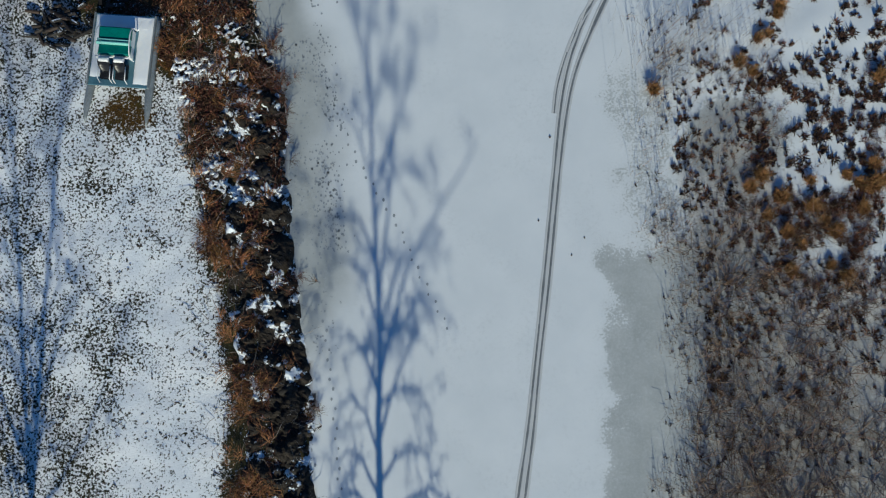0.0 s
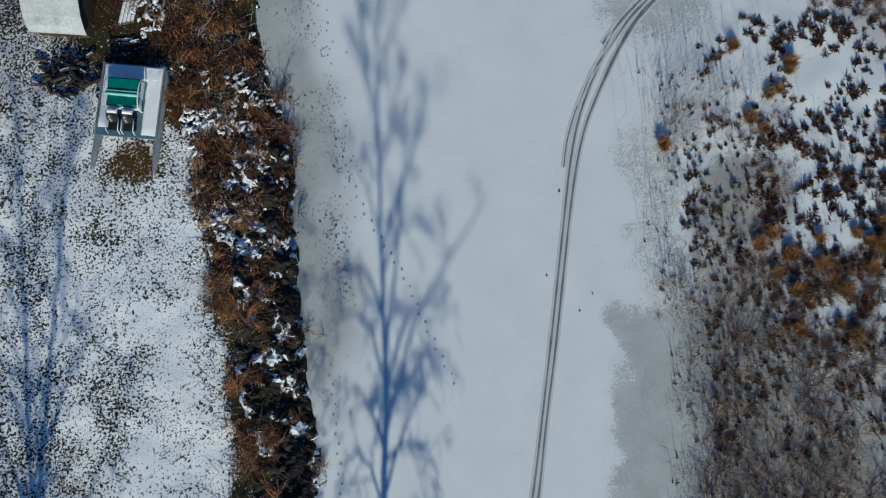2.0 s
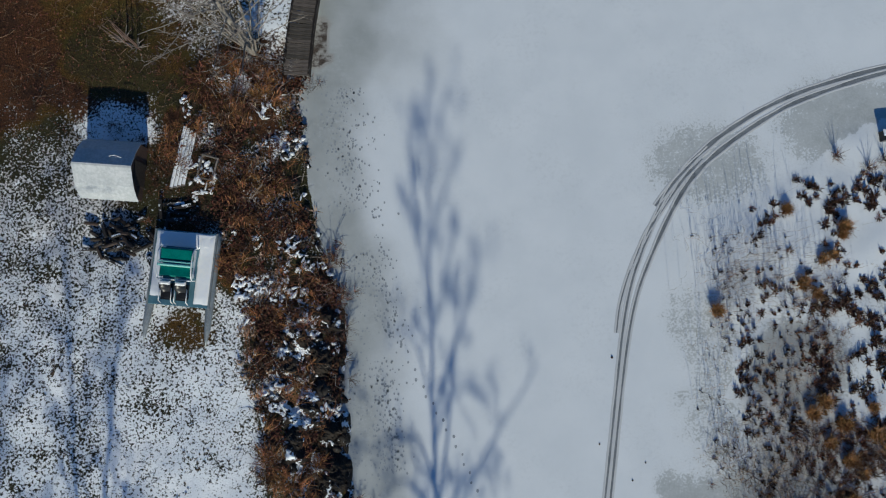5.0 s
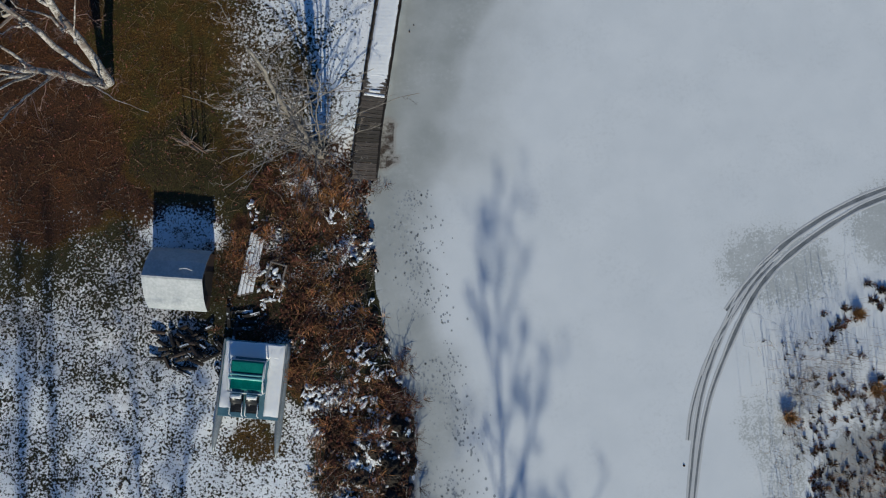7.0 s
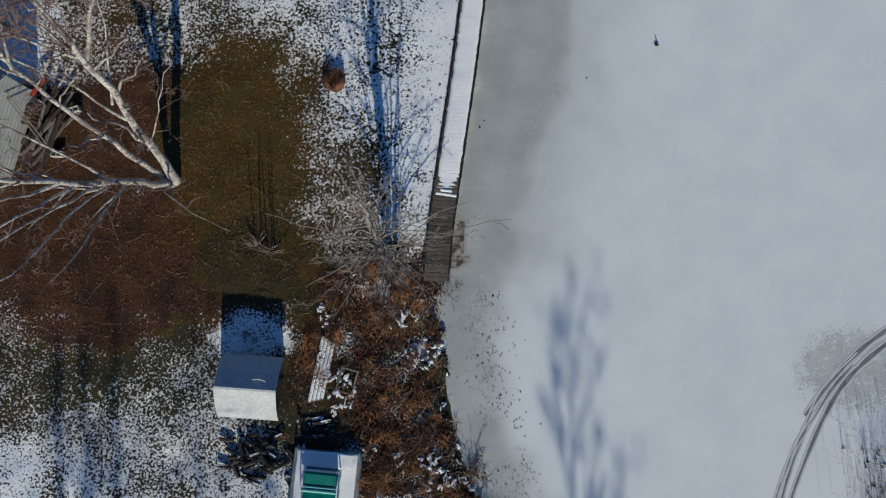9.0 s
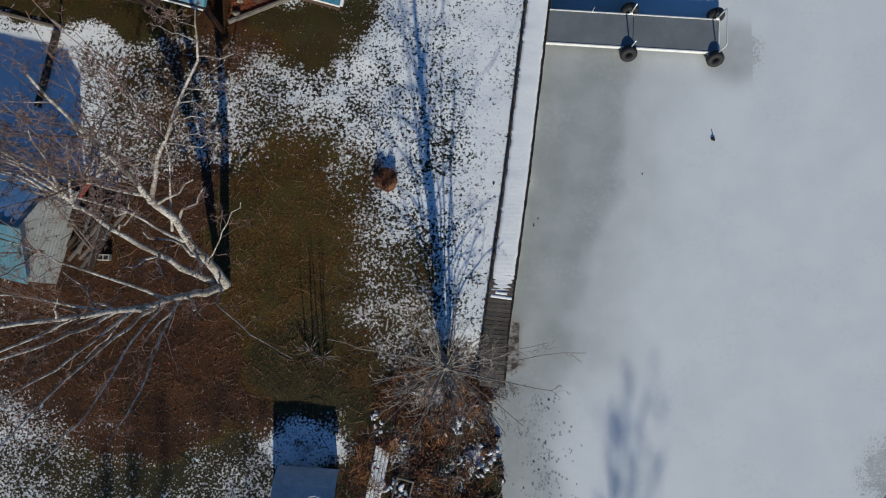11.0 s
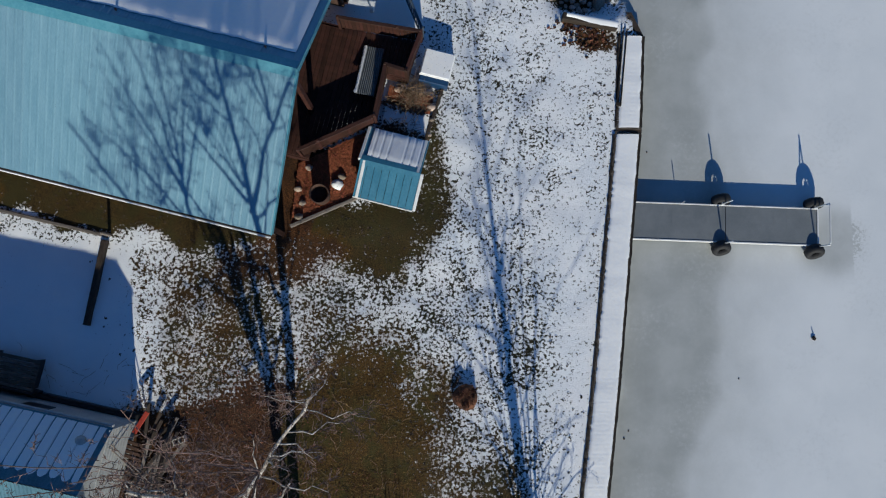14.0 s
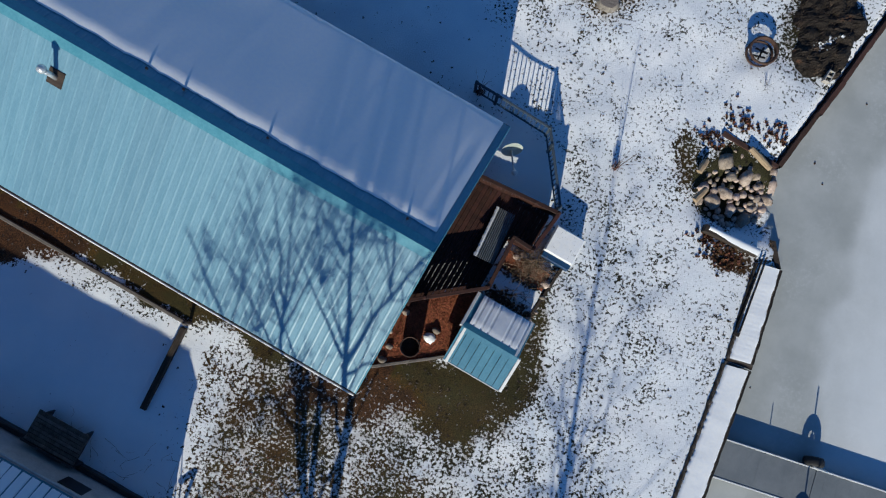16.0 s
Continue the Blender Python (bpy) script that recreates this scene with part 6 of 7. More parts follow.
def birch():
    b = (-16.45, 18.85, 0.4)
    limbs = [
        ([(-16.35, 18.95, 0.4), (-16.18, 19.6, 3.0), (-16.4, 20.7, 6.3), (-16.75, 21.6, 8.5), (-17.0, 22.4, 11.0)], 0.205, 0.025, True),
        ([(-16.5, 18.9, 0.4), (-16.95, 19.3, 2.8), (-17.7, 20.0, 4.9), (-18.3, 20.6, 6.4), (-18.3, 21.0, 7.7), (-18.45, 21.4, 9.9)], 0.135, 0.02, True),
        ([(-18.3, 20.7, 6.7), (-18.95, 21.1, 7.9), (-20.0, 21.5, 9.7)], 0.06, 0.012, False),
        ([(-18.3, 20.8, 7.0), (-18.65, 21.2, 8.4), (-19.2, 21.5, 10.0)], 0.06, 0.012, False),
        ([(-18.3, 20.8, 7.1), (-17.9, 21.2, 8.5), (-17.5, 21.6, 10.0)], 0.05, 0.012, False),
        ([(-18.33, 20.6, 6.5), (-17.8, 21.0, 7.8), (-16.95, 21.5, 9.6)], 0.055, 0.012, False),
        ([(-18.0, 20.4, 5.8), (-19.2, 20.9, 6.9), (-20.8, 21.5, 7.9)], 0.05, 0.012, False),
        ([(-16.5, 20.75, 6.4), (-15.9, 21.6, 7.6), (-14.5, 23.4, 9.2), (-14.1, 23.9, 10.6)], 0.085, 0.012, True),
        ([(-16.55, 20.9, 6.6), (-17.6, 21.0, 7.8), (-18.9, 21.3, 9.4)], 0.06, 0.01, False),
        ([(-16.4, 20.0, 4.2), (-17.4, 20.6, 5.6), (-18.8, 20.9, 7.4), (-20.0, 21.4, 9.0)], 0.06, 0.01, False),
        ([b, (-16.85, 18.5, 2.5), (-18.0, 18.0, 5.0), (-19.6, 17.55, 7.6), (-20.9, 17.3, 9.6)], 0.16, 0.03, True),
        ([(-17.2, 18.4, 3.0), (-17.8, 18.8, 5.0), (-18.8, 19.4, 7.0), (-20.0, 20.0, 9.0)], 0.07, 0.012, False),
        ([(-17.3, 18.3, 3.2), (-17.9, 17.3, 4.8), (-18.6, 15.9, 6.6), (-19.0, 14.8, 8.0)], 0.07, 0.015, False),
        ([(-17.9, 18.05, 4.6), (-18.9, 17.2, 6.0), (-20.4, 16.4, 7.8), (-21.4, 16.1, 9.0)], 0.06, 0.015, False),
        ([(-17.0, 18.4, 2.6), (-17.0, 17.3, 4.0), (-16.8, 16.0, 5.6), (-16.9, 14.9, 7.0)], 0.05, 0.014, False),
        ([(-17.6, 18.2, 4.0), (-18.5, 16.9, 5.6), (-19.8, 15.5, 7.4), (-20.6, 14.6, 8.6)], 0.06, 0.014, False),
        ([(-17.2, 18.3, 3.2), (-17.5, 17.0, 5.0), (-17.6, 15.6, 6.6), (-18.1, 14.5, 7.8)], 0.05, 0.014, False),
        ([(-18.4, 17.9, 5.5), (-19.6, 17.0, 7.0), (-21.3, 16.6, 8.8)], 0.05, 0.014, False),
        ([(-18.0, 18.0, 4.9), (-19.2, 18.3, 6.4), (-20.8, 18.4, 8.2)], 0.05, 0.014, False),
        ([b, (-16.0, 18.3, 2.4), (-14.6, 17.4, 3.6), (-13.2, 16.8, 4.4)], 0.045, 0.008, False),
        ([(-16.42, 19.5, 2.6), (-15.6, 19.6, 4.2), (-14.6, 20.3, 6.2), (-13.9, 20.6, 7.6)], 0.04, 0.008, False),
        ([(-16.45, 20.2, 5.0), (-16.0, 21.8, 6.6), (-15.6, 22.8, 8.6)], 0.045, 0.008, False),
    ]
    r = random.Random(17)
    for foot, n in (((-16.6, 21.0, 6.9), 8), ((-17.0, 21.9, 8.4), 9), ((-18.4, 17.9, 5.6), 5), ((-19.5, 17.6, 7.5), 6), ((-15.6, 22.0, 7.9), 8), ((-18.9, 19.4, 7.0), 5), ((-17.4, 20.9, 8.0), 7)):
        for _ in range(n):
            a, l, h = r.uniform(0, 6.28), r.uniform(0.6, 2.1), r.uniform(2.0, 4.4)
            c, d = math.cos(a), math.sin(a)
            f = Vector(foot)
            limbs.append(([tuple(f), tuple(f + Vector((l * 0.45 * c, l * 0.45 * d, h * 0.35))), tuple(f + Vector((l * c, l * d, h)))], r.uniform(0.016, 0.028), 0.007, "fine"))
    tree("birch_tree", b, limbs, BIRCH, TWIG_RED, "tall leafless white birch with forked trunks by the brown lawn", 4, 2, 2.0, 13, 0.2, fat=0.007)


birch()


def shore_tree():
    b = (-8.85, 16.55, 0.4)
    r = random.Random(9)
    axis = [b, (-8.9, 16.55, 2.2), (-8.98, 16.6, 4.6), (-9.05, 16.8, 6.8), (-9.1, 17.0, 9.0)]
    limbs = [(axis, 0.20, 0.03, True)]
    line = [Vector(p) for p in axis]
    for k in range(9):
        a, s, h = 0.7 * k + r.uniform(-0.2, 0.2), r.uniform(0.7, 1.7), r.uniform(4.5, 7.8)
        c, d = math.cos(a), math.sin(a)
        limbs.append(([(b[0] + 0.12 * c, b[1] + 0.12 * d, 0.4), (b[0] + 0.35 * s * c, b[1] + 0.35 * s * d, h * 0.45), (b[0] + 0.75 * s * c, b[1] + 0.75 * s * d, h * 0.8), (b[0] + s * c, b[1] + s * d, h)], r.uniform(0.035, 0.055), 0.012, False))
    for k in range(30):
        f = 0.08 + 0.84 * k / 30
        p, _ = at_along(line, f)
        a = 2.4 * k + r.uniform(-0.4, 0.4)
        s = r.uniform(2.0, 4.0) * (1.15 - 0.8 * f)
        h = s * r.uniform(0.25, 0.8)
        c, d = math.cos(a), math.sin(a)
        limbs.append(([tuple(p), (p.x + 0.4 * s * c, p.y + 0.4 * s * d, p.z + h * 0.55), (p.x + s * c, p.y + s * d, p.z + h)], r.uniform(0.022, 0.042) * (1.2 - 0.6 * f), 0.008, False))
    for k in range(9):
        a = 0.7 * k + r.uniform(-0.3, 0.3)
        s, h = r.uniform(1.2, 2.8), r.uniform(1.2, 4.2)
        c, d = math.cos(a), math.sin(a)
        limbs.append(([(b[0] + 0.15 * c, b[1] + 0.15 * d, 0.4), (b[0] + 0.4 * s * c, b[1] + 0.4 * s * d, h * 0.6), (b[0] + s * c, b[1] + s * d, h)], r.uniform(0.018, 0.03), 0.008, False))
    tree("shore_tree", b, limbs, BARK_GREY, TWIG, "leafless grey many-stemmed tree at the end of the boardwalk", 5, 1, 1.3, 13, 0.0, spread=0.5, fat=0.006)
    for n, (x, y, h) in enumerate(((-12.95, 16.6, 2.3), (-13.4, 16.8, 1.8))):
        g, low = Geo(), Geo()
        for q in range(3):
            dx, dy = r.uniform(-0.15, 0.15), r.uniform(-0.1, 0.1)
            g.tube([(dx, dy, 0), (dx * 1.2, dy * 1.2, h * 0.5), (dx * 1.7, dy * 1.5, h * r.uniform(0.8, 1.0))], [0.022, 0.016, 0.006], 5, False)
        for q in range(14):
            a, l = r.uniform(0, 6.28), r.uniform(0.25, 0.6)
            low.tube([(0, 0, 0), (0.5 * l * math.cos(a), 0.5 * l * math.sin(a), 0.22), (l * math.cos(a), l * math.sin(a), r.uniform(0.15, 0.5))], [0.014, 0.011, 0.005], 5, False)
        t = thing("sapling", pose(x, y, 0.4), "thin bare sapling clump on the brown lawn", "sapling", "saplings")
        part("stems", g, TWIG_RED, t, "dark upright stems")
        part("low_shoots", low, TWIG, t, "pale bent shoots at the foot")


shore_tree()


def far_tree(base, top, r0, seed, wide, label, first=0.2, many=22, dense=False, tip_r=0.02):
    """A tall leafless tree of one trunk, its limbs rising all round."""
    r = random.Random(seed)
    b, q = Vector(base), Vector(top)
    axis = wander(b, q, 8, 0.006, r)
    limbs = [([tuple(p) for p in axis], r0, tip_r, True)]
    for k in range(many):
        f = first + (0.97 - first) * (k + r.random()) / many
        p, d = at_along(axis, f)
        a = k * 2.4 + r.uniform(-1.2, 1.2)
        l = wide * r.choice((0.35, 0.5, 0.8, 1.1, 1.3)) * r.uniform(0.8, 1.1) * (1.2 - 0.85 * f)
        side = Vector((math.cos(a), math.sin(a) * 0.8, 0))
        arc = r.uniform(-0.1, 0.35)
        mid = p + side * l * (0.5 - arc * 0.6) + Vector((0, 0, l * (0.4 + arc)))
        tip = p + side * l + Vector((0, 0, l * r.uniform(0.35, 1.2)))
        limbs.append(([tuple(p), tuple(mid), tuple(tip)], r0 * (0.42 - 0.25 * f), 0.012, False))
    tree("maple_tree", base, limbs, BARK_GREY, TWIG, label, seed, 2 if dense else 1, wide * 0.45, 9 if dense else 16, 0.3, spread=0.8, group="trees on the south bank", fat=0.017)


def lakeside_tree():
    """The tall tree at the lake whose limbs arch out and droop; each limb is laid out by where its shade falls on the ice."""
    base, r = (-1.75, -16.4, 0.3), random.Random(51)

    def up(sx, sy, back):
        h = (sy - base[1] - back) / (SY * SHADE)
        return (sx - SX * SHADE * h, base[1] + back, h)
    limbs = [([base, up(-2.0, -6.2, 0), up(-2.05, -1.3, 0), up(-2.2, 2.5, 0), up(-2.44, 6.9, 0), up(-2.6, 11.0, 0), up(-2.75, 15.5, 0)], 0.17, 0.02, True)]
    shade = [
        [(-2.0, -5.8), (-1.5, -4.95), (-0.9, -4.5), (-0.3, -5.0)], [(-2.05, -4.4), (-1.5, -2.4), (-1.0, -1.2), (-0.5, -0.2)], [(-2.05, -2.3), (-1.6, -0.5), (-1.1, 0.45), (0.1, 0.4)],
        [(-2.05, -2.1), (-1.3, 0.8), (-0.6, 2.6), (1.3, 5.9)], [(-2.1, 0.3), (-1.75, 4.0), (-1.6, 6.2), (-1.5, 9.2)], [(-2.3, 3.8), (-1.6, 6.4), (-1.0, 8.2), (-0.8, 10.0)],
        [(-2.05, -2.8), (-2.6, -1.4), (-3.1, -0.7), (-3.5, -1.3)], [(-2.1, -0.6), (-2.6, 1.2), (-3.2, 1.8), (-3.9, 1.4)], [(-2.2, 1.8), (-2.8, 3.2), (-3.6, 3.4), (-4.6, 2.7)],
        [(-2.35, 4.4), (-2.8, 6.0), (-3.2, 6.9), (-3.6, 7.0)], [(-2.45, 6.4), (-2.1, 8.3), (-1.8, 9.6), (-1.5, 10.8)], [(-2.5, 7.6), (-2.9, 9.6), (-3.2, 10.9), (-3.5, 11.6)],
        [(-2.0, -6.3), (-2.6, -4.9), (-3.1, -4.7), (-3.6, -5.3)], [(-2.6, 9.6), (-2.1, 11.6), (-1.8, 12.8), (-1.4, 13.6)], [(-2.6, 8.8), (-3.1, 11.4), (-3.3, 13.0), (-3.4, 14.4)],
        [(-2.1, -1.0), (-1.5, 1.4), (-0.9, 2.2), (-0.1, 2.0)], [(-2.0, -7.5), (-1.2, -6.4), (-0.4, -5.9), (0.5, -6.4)], [(-2.0, -7.0), (-2.8, -6.0), (-3.5, -6.2), (-4.0, -7.2)],
        [(-2.65, 11.5), (-2.4, 13.5), (-2.2, 14.8), (-2.0, 15.6)], [(-2.3, 3.0), (-1.7, 4.6), (-1.1, 5.0), (-0.5, 4.6)], [(-2.05, -3.2), (-1.4, -2.6), (-0.7, -2.7), (-0.2, -3.6)],
        [(-2.0, -5.0), (-2.5, -3.4), (-3.0, -2.9), (-3.6, -3.4)],
    ]
    for line in shade:
        out = r.uniform(-1.3, 1.3)
        limbs.append(([up(x, y, out * k / 3) for k, (x, y) in enumerate(line)], 0.06 if line[0][1] < 4 else 0.04, 0.016, False))
    tree("maple_tree", base, limbs, BARK_GREY, TWIG, "tall bare tree whose shadow crosses the ice", 51, 2, 2.0, 17, 0.45, spread=0.8, group="trees on the south bank", fat=0.0085)


lakeside_tree()
far_tree((-13.55, -14.2, 0.4), (-10.5, -14.0, 11.8), 0.16, 52, 3.6, "leaning bare tree south of the snowy yard", 0.2, 26, True)
far_tree((-12.45, -14.4, 0.4), (-12.7, -14.2, 13.6), 0.14, 53, 3.4, "slender bare tree south of the snowy yard", 0.2, 26, True)
far_tree((-15.5, -24.0, 0.4), (-15.5, -24.0, 17.5), 0.26, 54, 3.2, "bare tree beside the yard's edge", 0.25, 26, True, 0.08)
far_tree((-14.5, -24.6, 0.4), (-14.4, -24.6, 18.5), 0.26, 58, 3.2, "straight bare tree beside the yard's edge", 0.25, 26, True, 0.08)
far_tree((-16.9, -22.0, 0.4), (-16.5, -22.0, 16.5), 0.24, 55, 3.2, "bare tree at the back of the yard", 0.25, 26, True, 0.08)
far_tree((-21.8, -23.0, 0.4), (-21.6, -23.0, 17.0), 0.26, 57, 5.0, "broad bare tree west of the yard", 0.25, 30, True)
far_tree((-3.5, -15.0, 0.3), (-3.5, -15.0, 10.5), 0.10, 56, 1.3, "thin bare tree on the bank")


# ---- brush, tussocks and stalks ----
def tuft(g, x, y, z, n, tall, wide, w, r, flat=0.0):
    for _ in range(n):
        a = r.uniform(0, 6.283)
        l = tall * r.uniform(0.55, 1.1)
        s = wide * r.uniform(0.3, 1.0)
        b, e = r.uniform(0, 6.283), 0.5 * wide * r.random()
        p = (x + e * math.cos(b), y + e * math.sin(b), z - 0.02)
        q = (p[0] + s * math.cos(a), p[1] + s * math.sin(a), z + l * (1 - flat * r.random()))
        g.blade(p, q, w * r.uniform(0.7, 1.3), (0, 0, 0.25 * l))


def bank_brush():
    r = random.Random(61)
    rust, gold, dark = Geo(), Geo(), Geo()
    for _ in range(420):
        y = r.uniform(-9, 16.4)
        d = r.uniform(0.5, float(bank_width(y)) + 0.9 * noise.noise((y * 0.7, 0, 4)))
        x = float(shore(y)) - d
        if (y < 7 and d < 1.3 and r.random() < 0.75) or (-11.9 < x < -9.7 and 7.4 < y < 10.2) or noise.noise((x * 1.1, y * 1.1, 15)) < (0.12 if y < 11.5 else 0.02):
            continue
        # a mat of long stems combed one way
        a0, z, l0 = r.uniform(0, 6.28), at(x, y), r.uniform(0.35, 0.75)
        for _ in range(26):
            a, l = a0 + r.gauss(0, 0.55), l0 * r.uniform(0.6, 1.1)
            p = Vector((x + r.gauss(0, 0.14), y + r.gauss(0, 0.14), z + r.uniform(0.05, 0.22)))
            q = p + Vector((l * math.cos(a), l * math.sin(a), r.uniform(-0.12, 0.1)))
            (rust if r.random() < 0.8 else gold).blade(p, q, r.uniform(0.010, 0.020), (r.gauss(0, 0.05), r.gauss(0, 0.05), r.uniform(0.05, 0.16)))
    bright = Geo()
    for _ in range(330):
        y = r.uniform(-8, 16.0)
        d = r.uniform(0.4, float(bank_width(y)) + 0.3)
        x = float(shore(y)) - d
        if (y < 7 and d < 1.3 and r.random() < 0.6) or (-11.9 < x < -9.7 and 7.4 < y < 10.2) or noise.noise((x * 0.9, y * 0.9, 22)) < 0.05:
            continue
        a0, z, l0 = r.uniform(0, 6.28), at(x, y), r.uniform(0.3, 0.6)
        for _ in range(17):
            a, l = a0 + r.gauss(0, 0.5), l0 * r.uniform(0.5, 1.1)
            p = Vector((x + r.gauss(0, 0.10), y + r.gauss(0, 0.10), z + r.uniform(0.12, 0.26)))
            bright.blade(p, p + Vector((l * math.cos(a), l * math.sin(a), r.uniform(-0.1, 0.1))), r.uniform(0.010, 0.018), (r.gauss(0, 0.06), r.gauss(0, 0.06), r.uniform(0.05, 0.14)))
    single("orange_grass", bright, ORANGE, "orange-brown dead grass combed over the bank", "grass", "stuff")
    for _ in range(1500):
        y = r.uniform(-9, 16.6)
        wdt = float(bank_width(y))
        d = r.uniform(0.1, wdt + 0.1 + 0.9 * noise.noise((y * 0.7, 0, 4)))
        x = float(shore(y)) - d
        rocky = y < 6.3 and d < 1.25
        if rocky and r.random() < 0.72:
            continue
        if -11.9 < x < -9.7 and 7.4 < y < 10.2:
            continue
        if noise.noise((x * 1.3, y * 1.3, 5)) < (0.16 if y < 11.5 else 0.06):
            continue
        z = at(x, y)
        k = r.random()
        golden = math.hypot(x + 8.9, (y - 14.2) * 0.8) < 0.9 or (math.hypot(x + 8.0, (y - 12.4) * 0.7) < 1.7 and r.random() < 0.45)
        if golden:
            tuft(gold, x, y, z, 34, 0.26, 0.36, 0.010, r, 0.85)
        elif k < 0.75:
            tuft(rust, x, y, z, 26, r.uniform(0.12, 0.34), r.uniform(0.2, 0.42), 0.010, r, 0.8)
        else:
            tuft(dark, x, y, z, 12, 0.2, 0.25, 0.03, r, 0.8)
        if k < 0.06:
            tuft(gold, x, y, z + 0.03, 12, 0.4, 0.35, 0.014, r, 0.5)
    for _ in range(170):
        x, y = r.gauss(-10.9, 1.0), r.gauss(12.6, 1.3)
        tuft(rust if r.random() < 0.6 else dark, x, y, at(x, y), 24, 0.22, 0.35, 0.010, r, 0.85)
    # low arching brush at the foot of the bank, over the ice
    for cx, cy, n in ((-5.75, 7.75, 26), (-5.55, 6.3, 12), (-4.75, 0.9, 8), (-4.25, -3.4, 8), (-5.9, 9.2, 14)):
        for _ in range(n):
            x, y, a0 = r.gauss(cx, 0.22), r.gauss(cy, 0.28), r.uniform(0, 6.28)
            for _ in range(12):
                a, l = a0 + r.gauss(0, 0.6), r.uniform(0.2, 0.5)
                p = Vector((x, y, at(x, y) + 0.02))
                rust.blade(p, p + Vector((l * math.cos(a), l * math.sin(a), r.uniform(0.02, 0.15))), 0.010, (0, 0, r.uniform(0.08, 0.2)))
    pale, grey = Geo(), Geo()
    for _ in range(430):
        y = r.uniform(4.5, 16.4)
        x = float(shore(y)) - r.uniform(0.0, 3.4)
        if noise.noise((x * 1.1, y * 1.1, 11)) > -0.05:
            tuft(pale, x, y, at(x, y) + 0.03, 7, 0.16, 0.26, 0.03, r, 0.9)
    for _ in range(300):
        y = r.uniform(-8, 16.4)
        x = float(shore(y)) - r.uniform(-0.1, 3.2)
        a, l, z = r.uniform(0, 6.28), r.uniform(0.4, 1.1), at(x, y)
        grey.tube(wander((x, y, z), (x + l * math.cos(a), y + l * math.sin(a), z + l * r.uniform(0.1, 0.7)), 4, 0.08, r), [0.010, 0.008, 0.007, 0.005, 0.003], 3, False)
    crumbs, leaves = Geo(), Geo()
    for _ in range(3600):
        y = r.uniform(3.0, 16.0)
        x = float(shore(y)) - r.uniform(0.1, float(bank_width(y)) + 0.2)
        if -11.9 < x < -9.75 and 7.4 < y < 10.2:
            continue
        k = noise.noise((x * 0.8, y * 0.8, 31)) + 0.5 * noise.noise((x * 2.3, y * 2.3, 7))
        if k > 0.12 + (0.20 if y > 11 else 0):
            # a ragged flat flake
            a0, w, l, z = r.gauss(0.9, 0.9), r.uniform(0.02, 0.07), r.uniform(0.03, 0.15), at(x, y) + r.uniform(0.03, 0.12)
            ring = [(x + q * (l * math.cos(b) * math.cos(a0) - w * math.sin(b) * math.sin(a0)), y + q * (l * math.cos(b) * math.sin(a0) + w * math.sin(b) * math.cos(a0))) for b, q in ((2 * math.pi * m / 9, r.uniform(0.55, 1.25)) for m in range(9))]
            crumbs.strip([[(u, v, z - 0.05) for u, v in ring], [(u, v, z) for u, v in ring], [(x + 0.6 * (u - x), y + 0.6 * (v - y), z + 0.02) for u, v in ring]], True)
            crumbs.add([(x + 0.6 * (u - x), y + 0.6 * (v - y), z + 0.02) for u, v in ring], [tuple(range(9))])
        elif k < -0.22:
            for _ in range(8):
                a, l = r.uniform(0, 6.28), r.uniform(0.05, 0.15)
                p = Vector((x + r.gauss(0, 0.12), y + r.gauss(0, 0.12), at(x, y) + r.uniform(0.02, 0.16)))
                leaves.blade(p, p + Vector((l * math.cos(a), l * math.sin(a), r.uniform(-0.04, 0.05))), l * 0.45, (0, 0, 0.03))
    single("bank_snow", crumbs, SNOW, "ragged flakes of old snow caught in the bank's brush", "snow", "stuff")
    single("bank_leaves", leaves, BANK_LEAF, "broad rust-brown dead leaves over the bank", "leaves", "stuff")
    single("pale_leaves", pale, PALE_LEAF, "pale tan dead leaves lying over the bank", "leaves", "stuff")
    single("bank_twigs", grey, TWIG, "grey fallen twigs tangled over the bank", "twigs", "stuff")
    for _ in range(90):
        x, y = r.gauss(-9.0, 1.0), r.gauss(15.6, 0.6)
        tuft(rust, x, y, at(x, y), 22, 0.26, 0.35, 0.010, r, 0.8)
    single("bank_brush", rust, RUST, "rust-brown matted brush along the bank", "brush", "stuff")
    single("straw_brush", gold, STRAW, "golden dead grass laid over the bank", "brush", "stuff")
    single("bank_litter", dark, LEAF, "dark wet leaves and stems on the bank", "leaf litter", "stuff")


bank_brush()


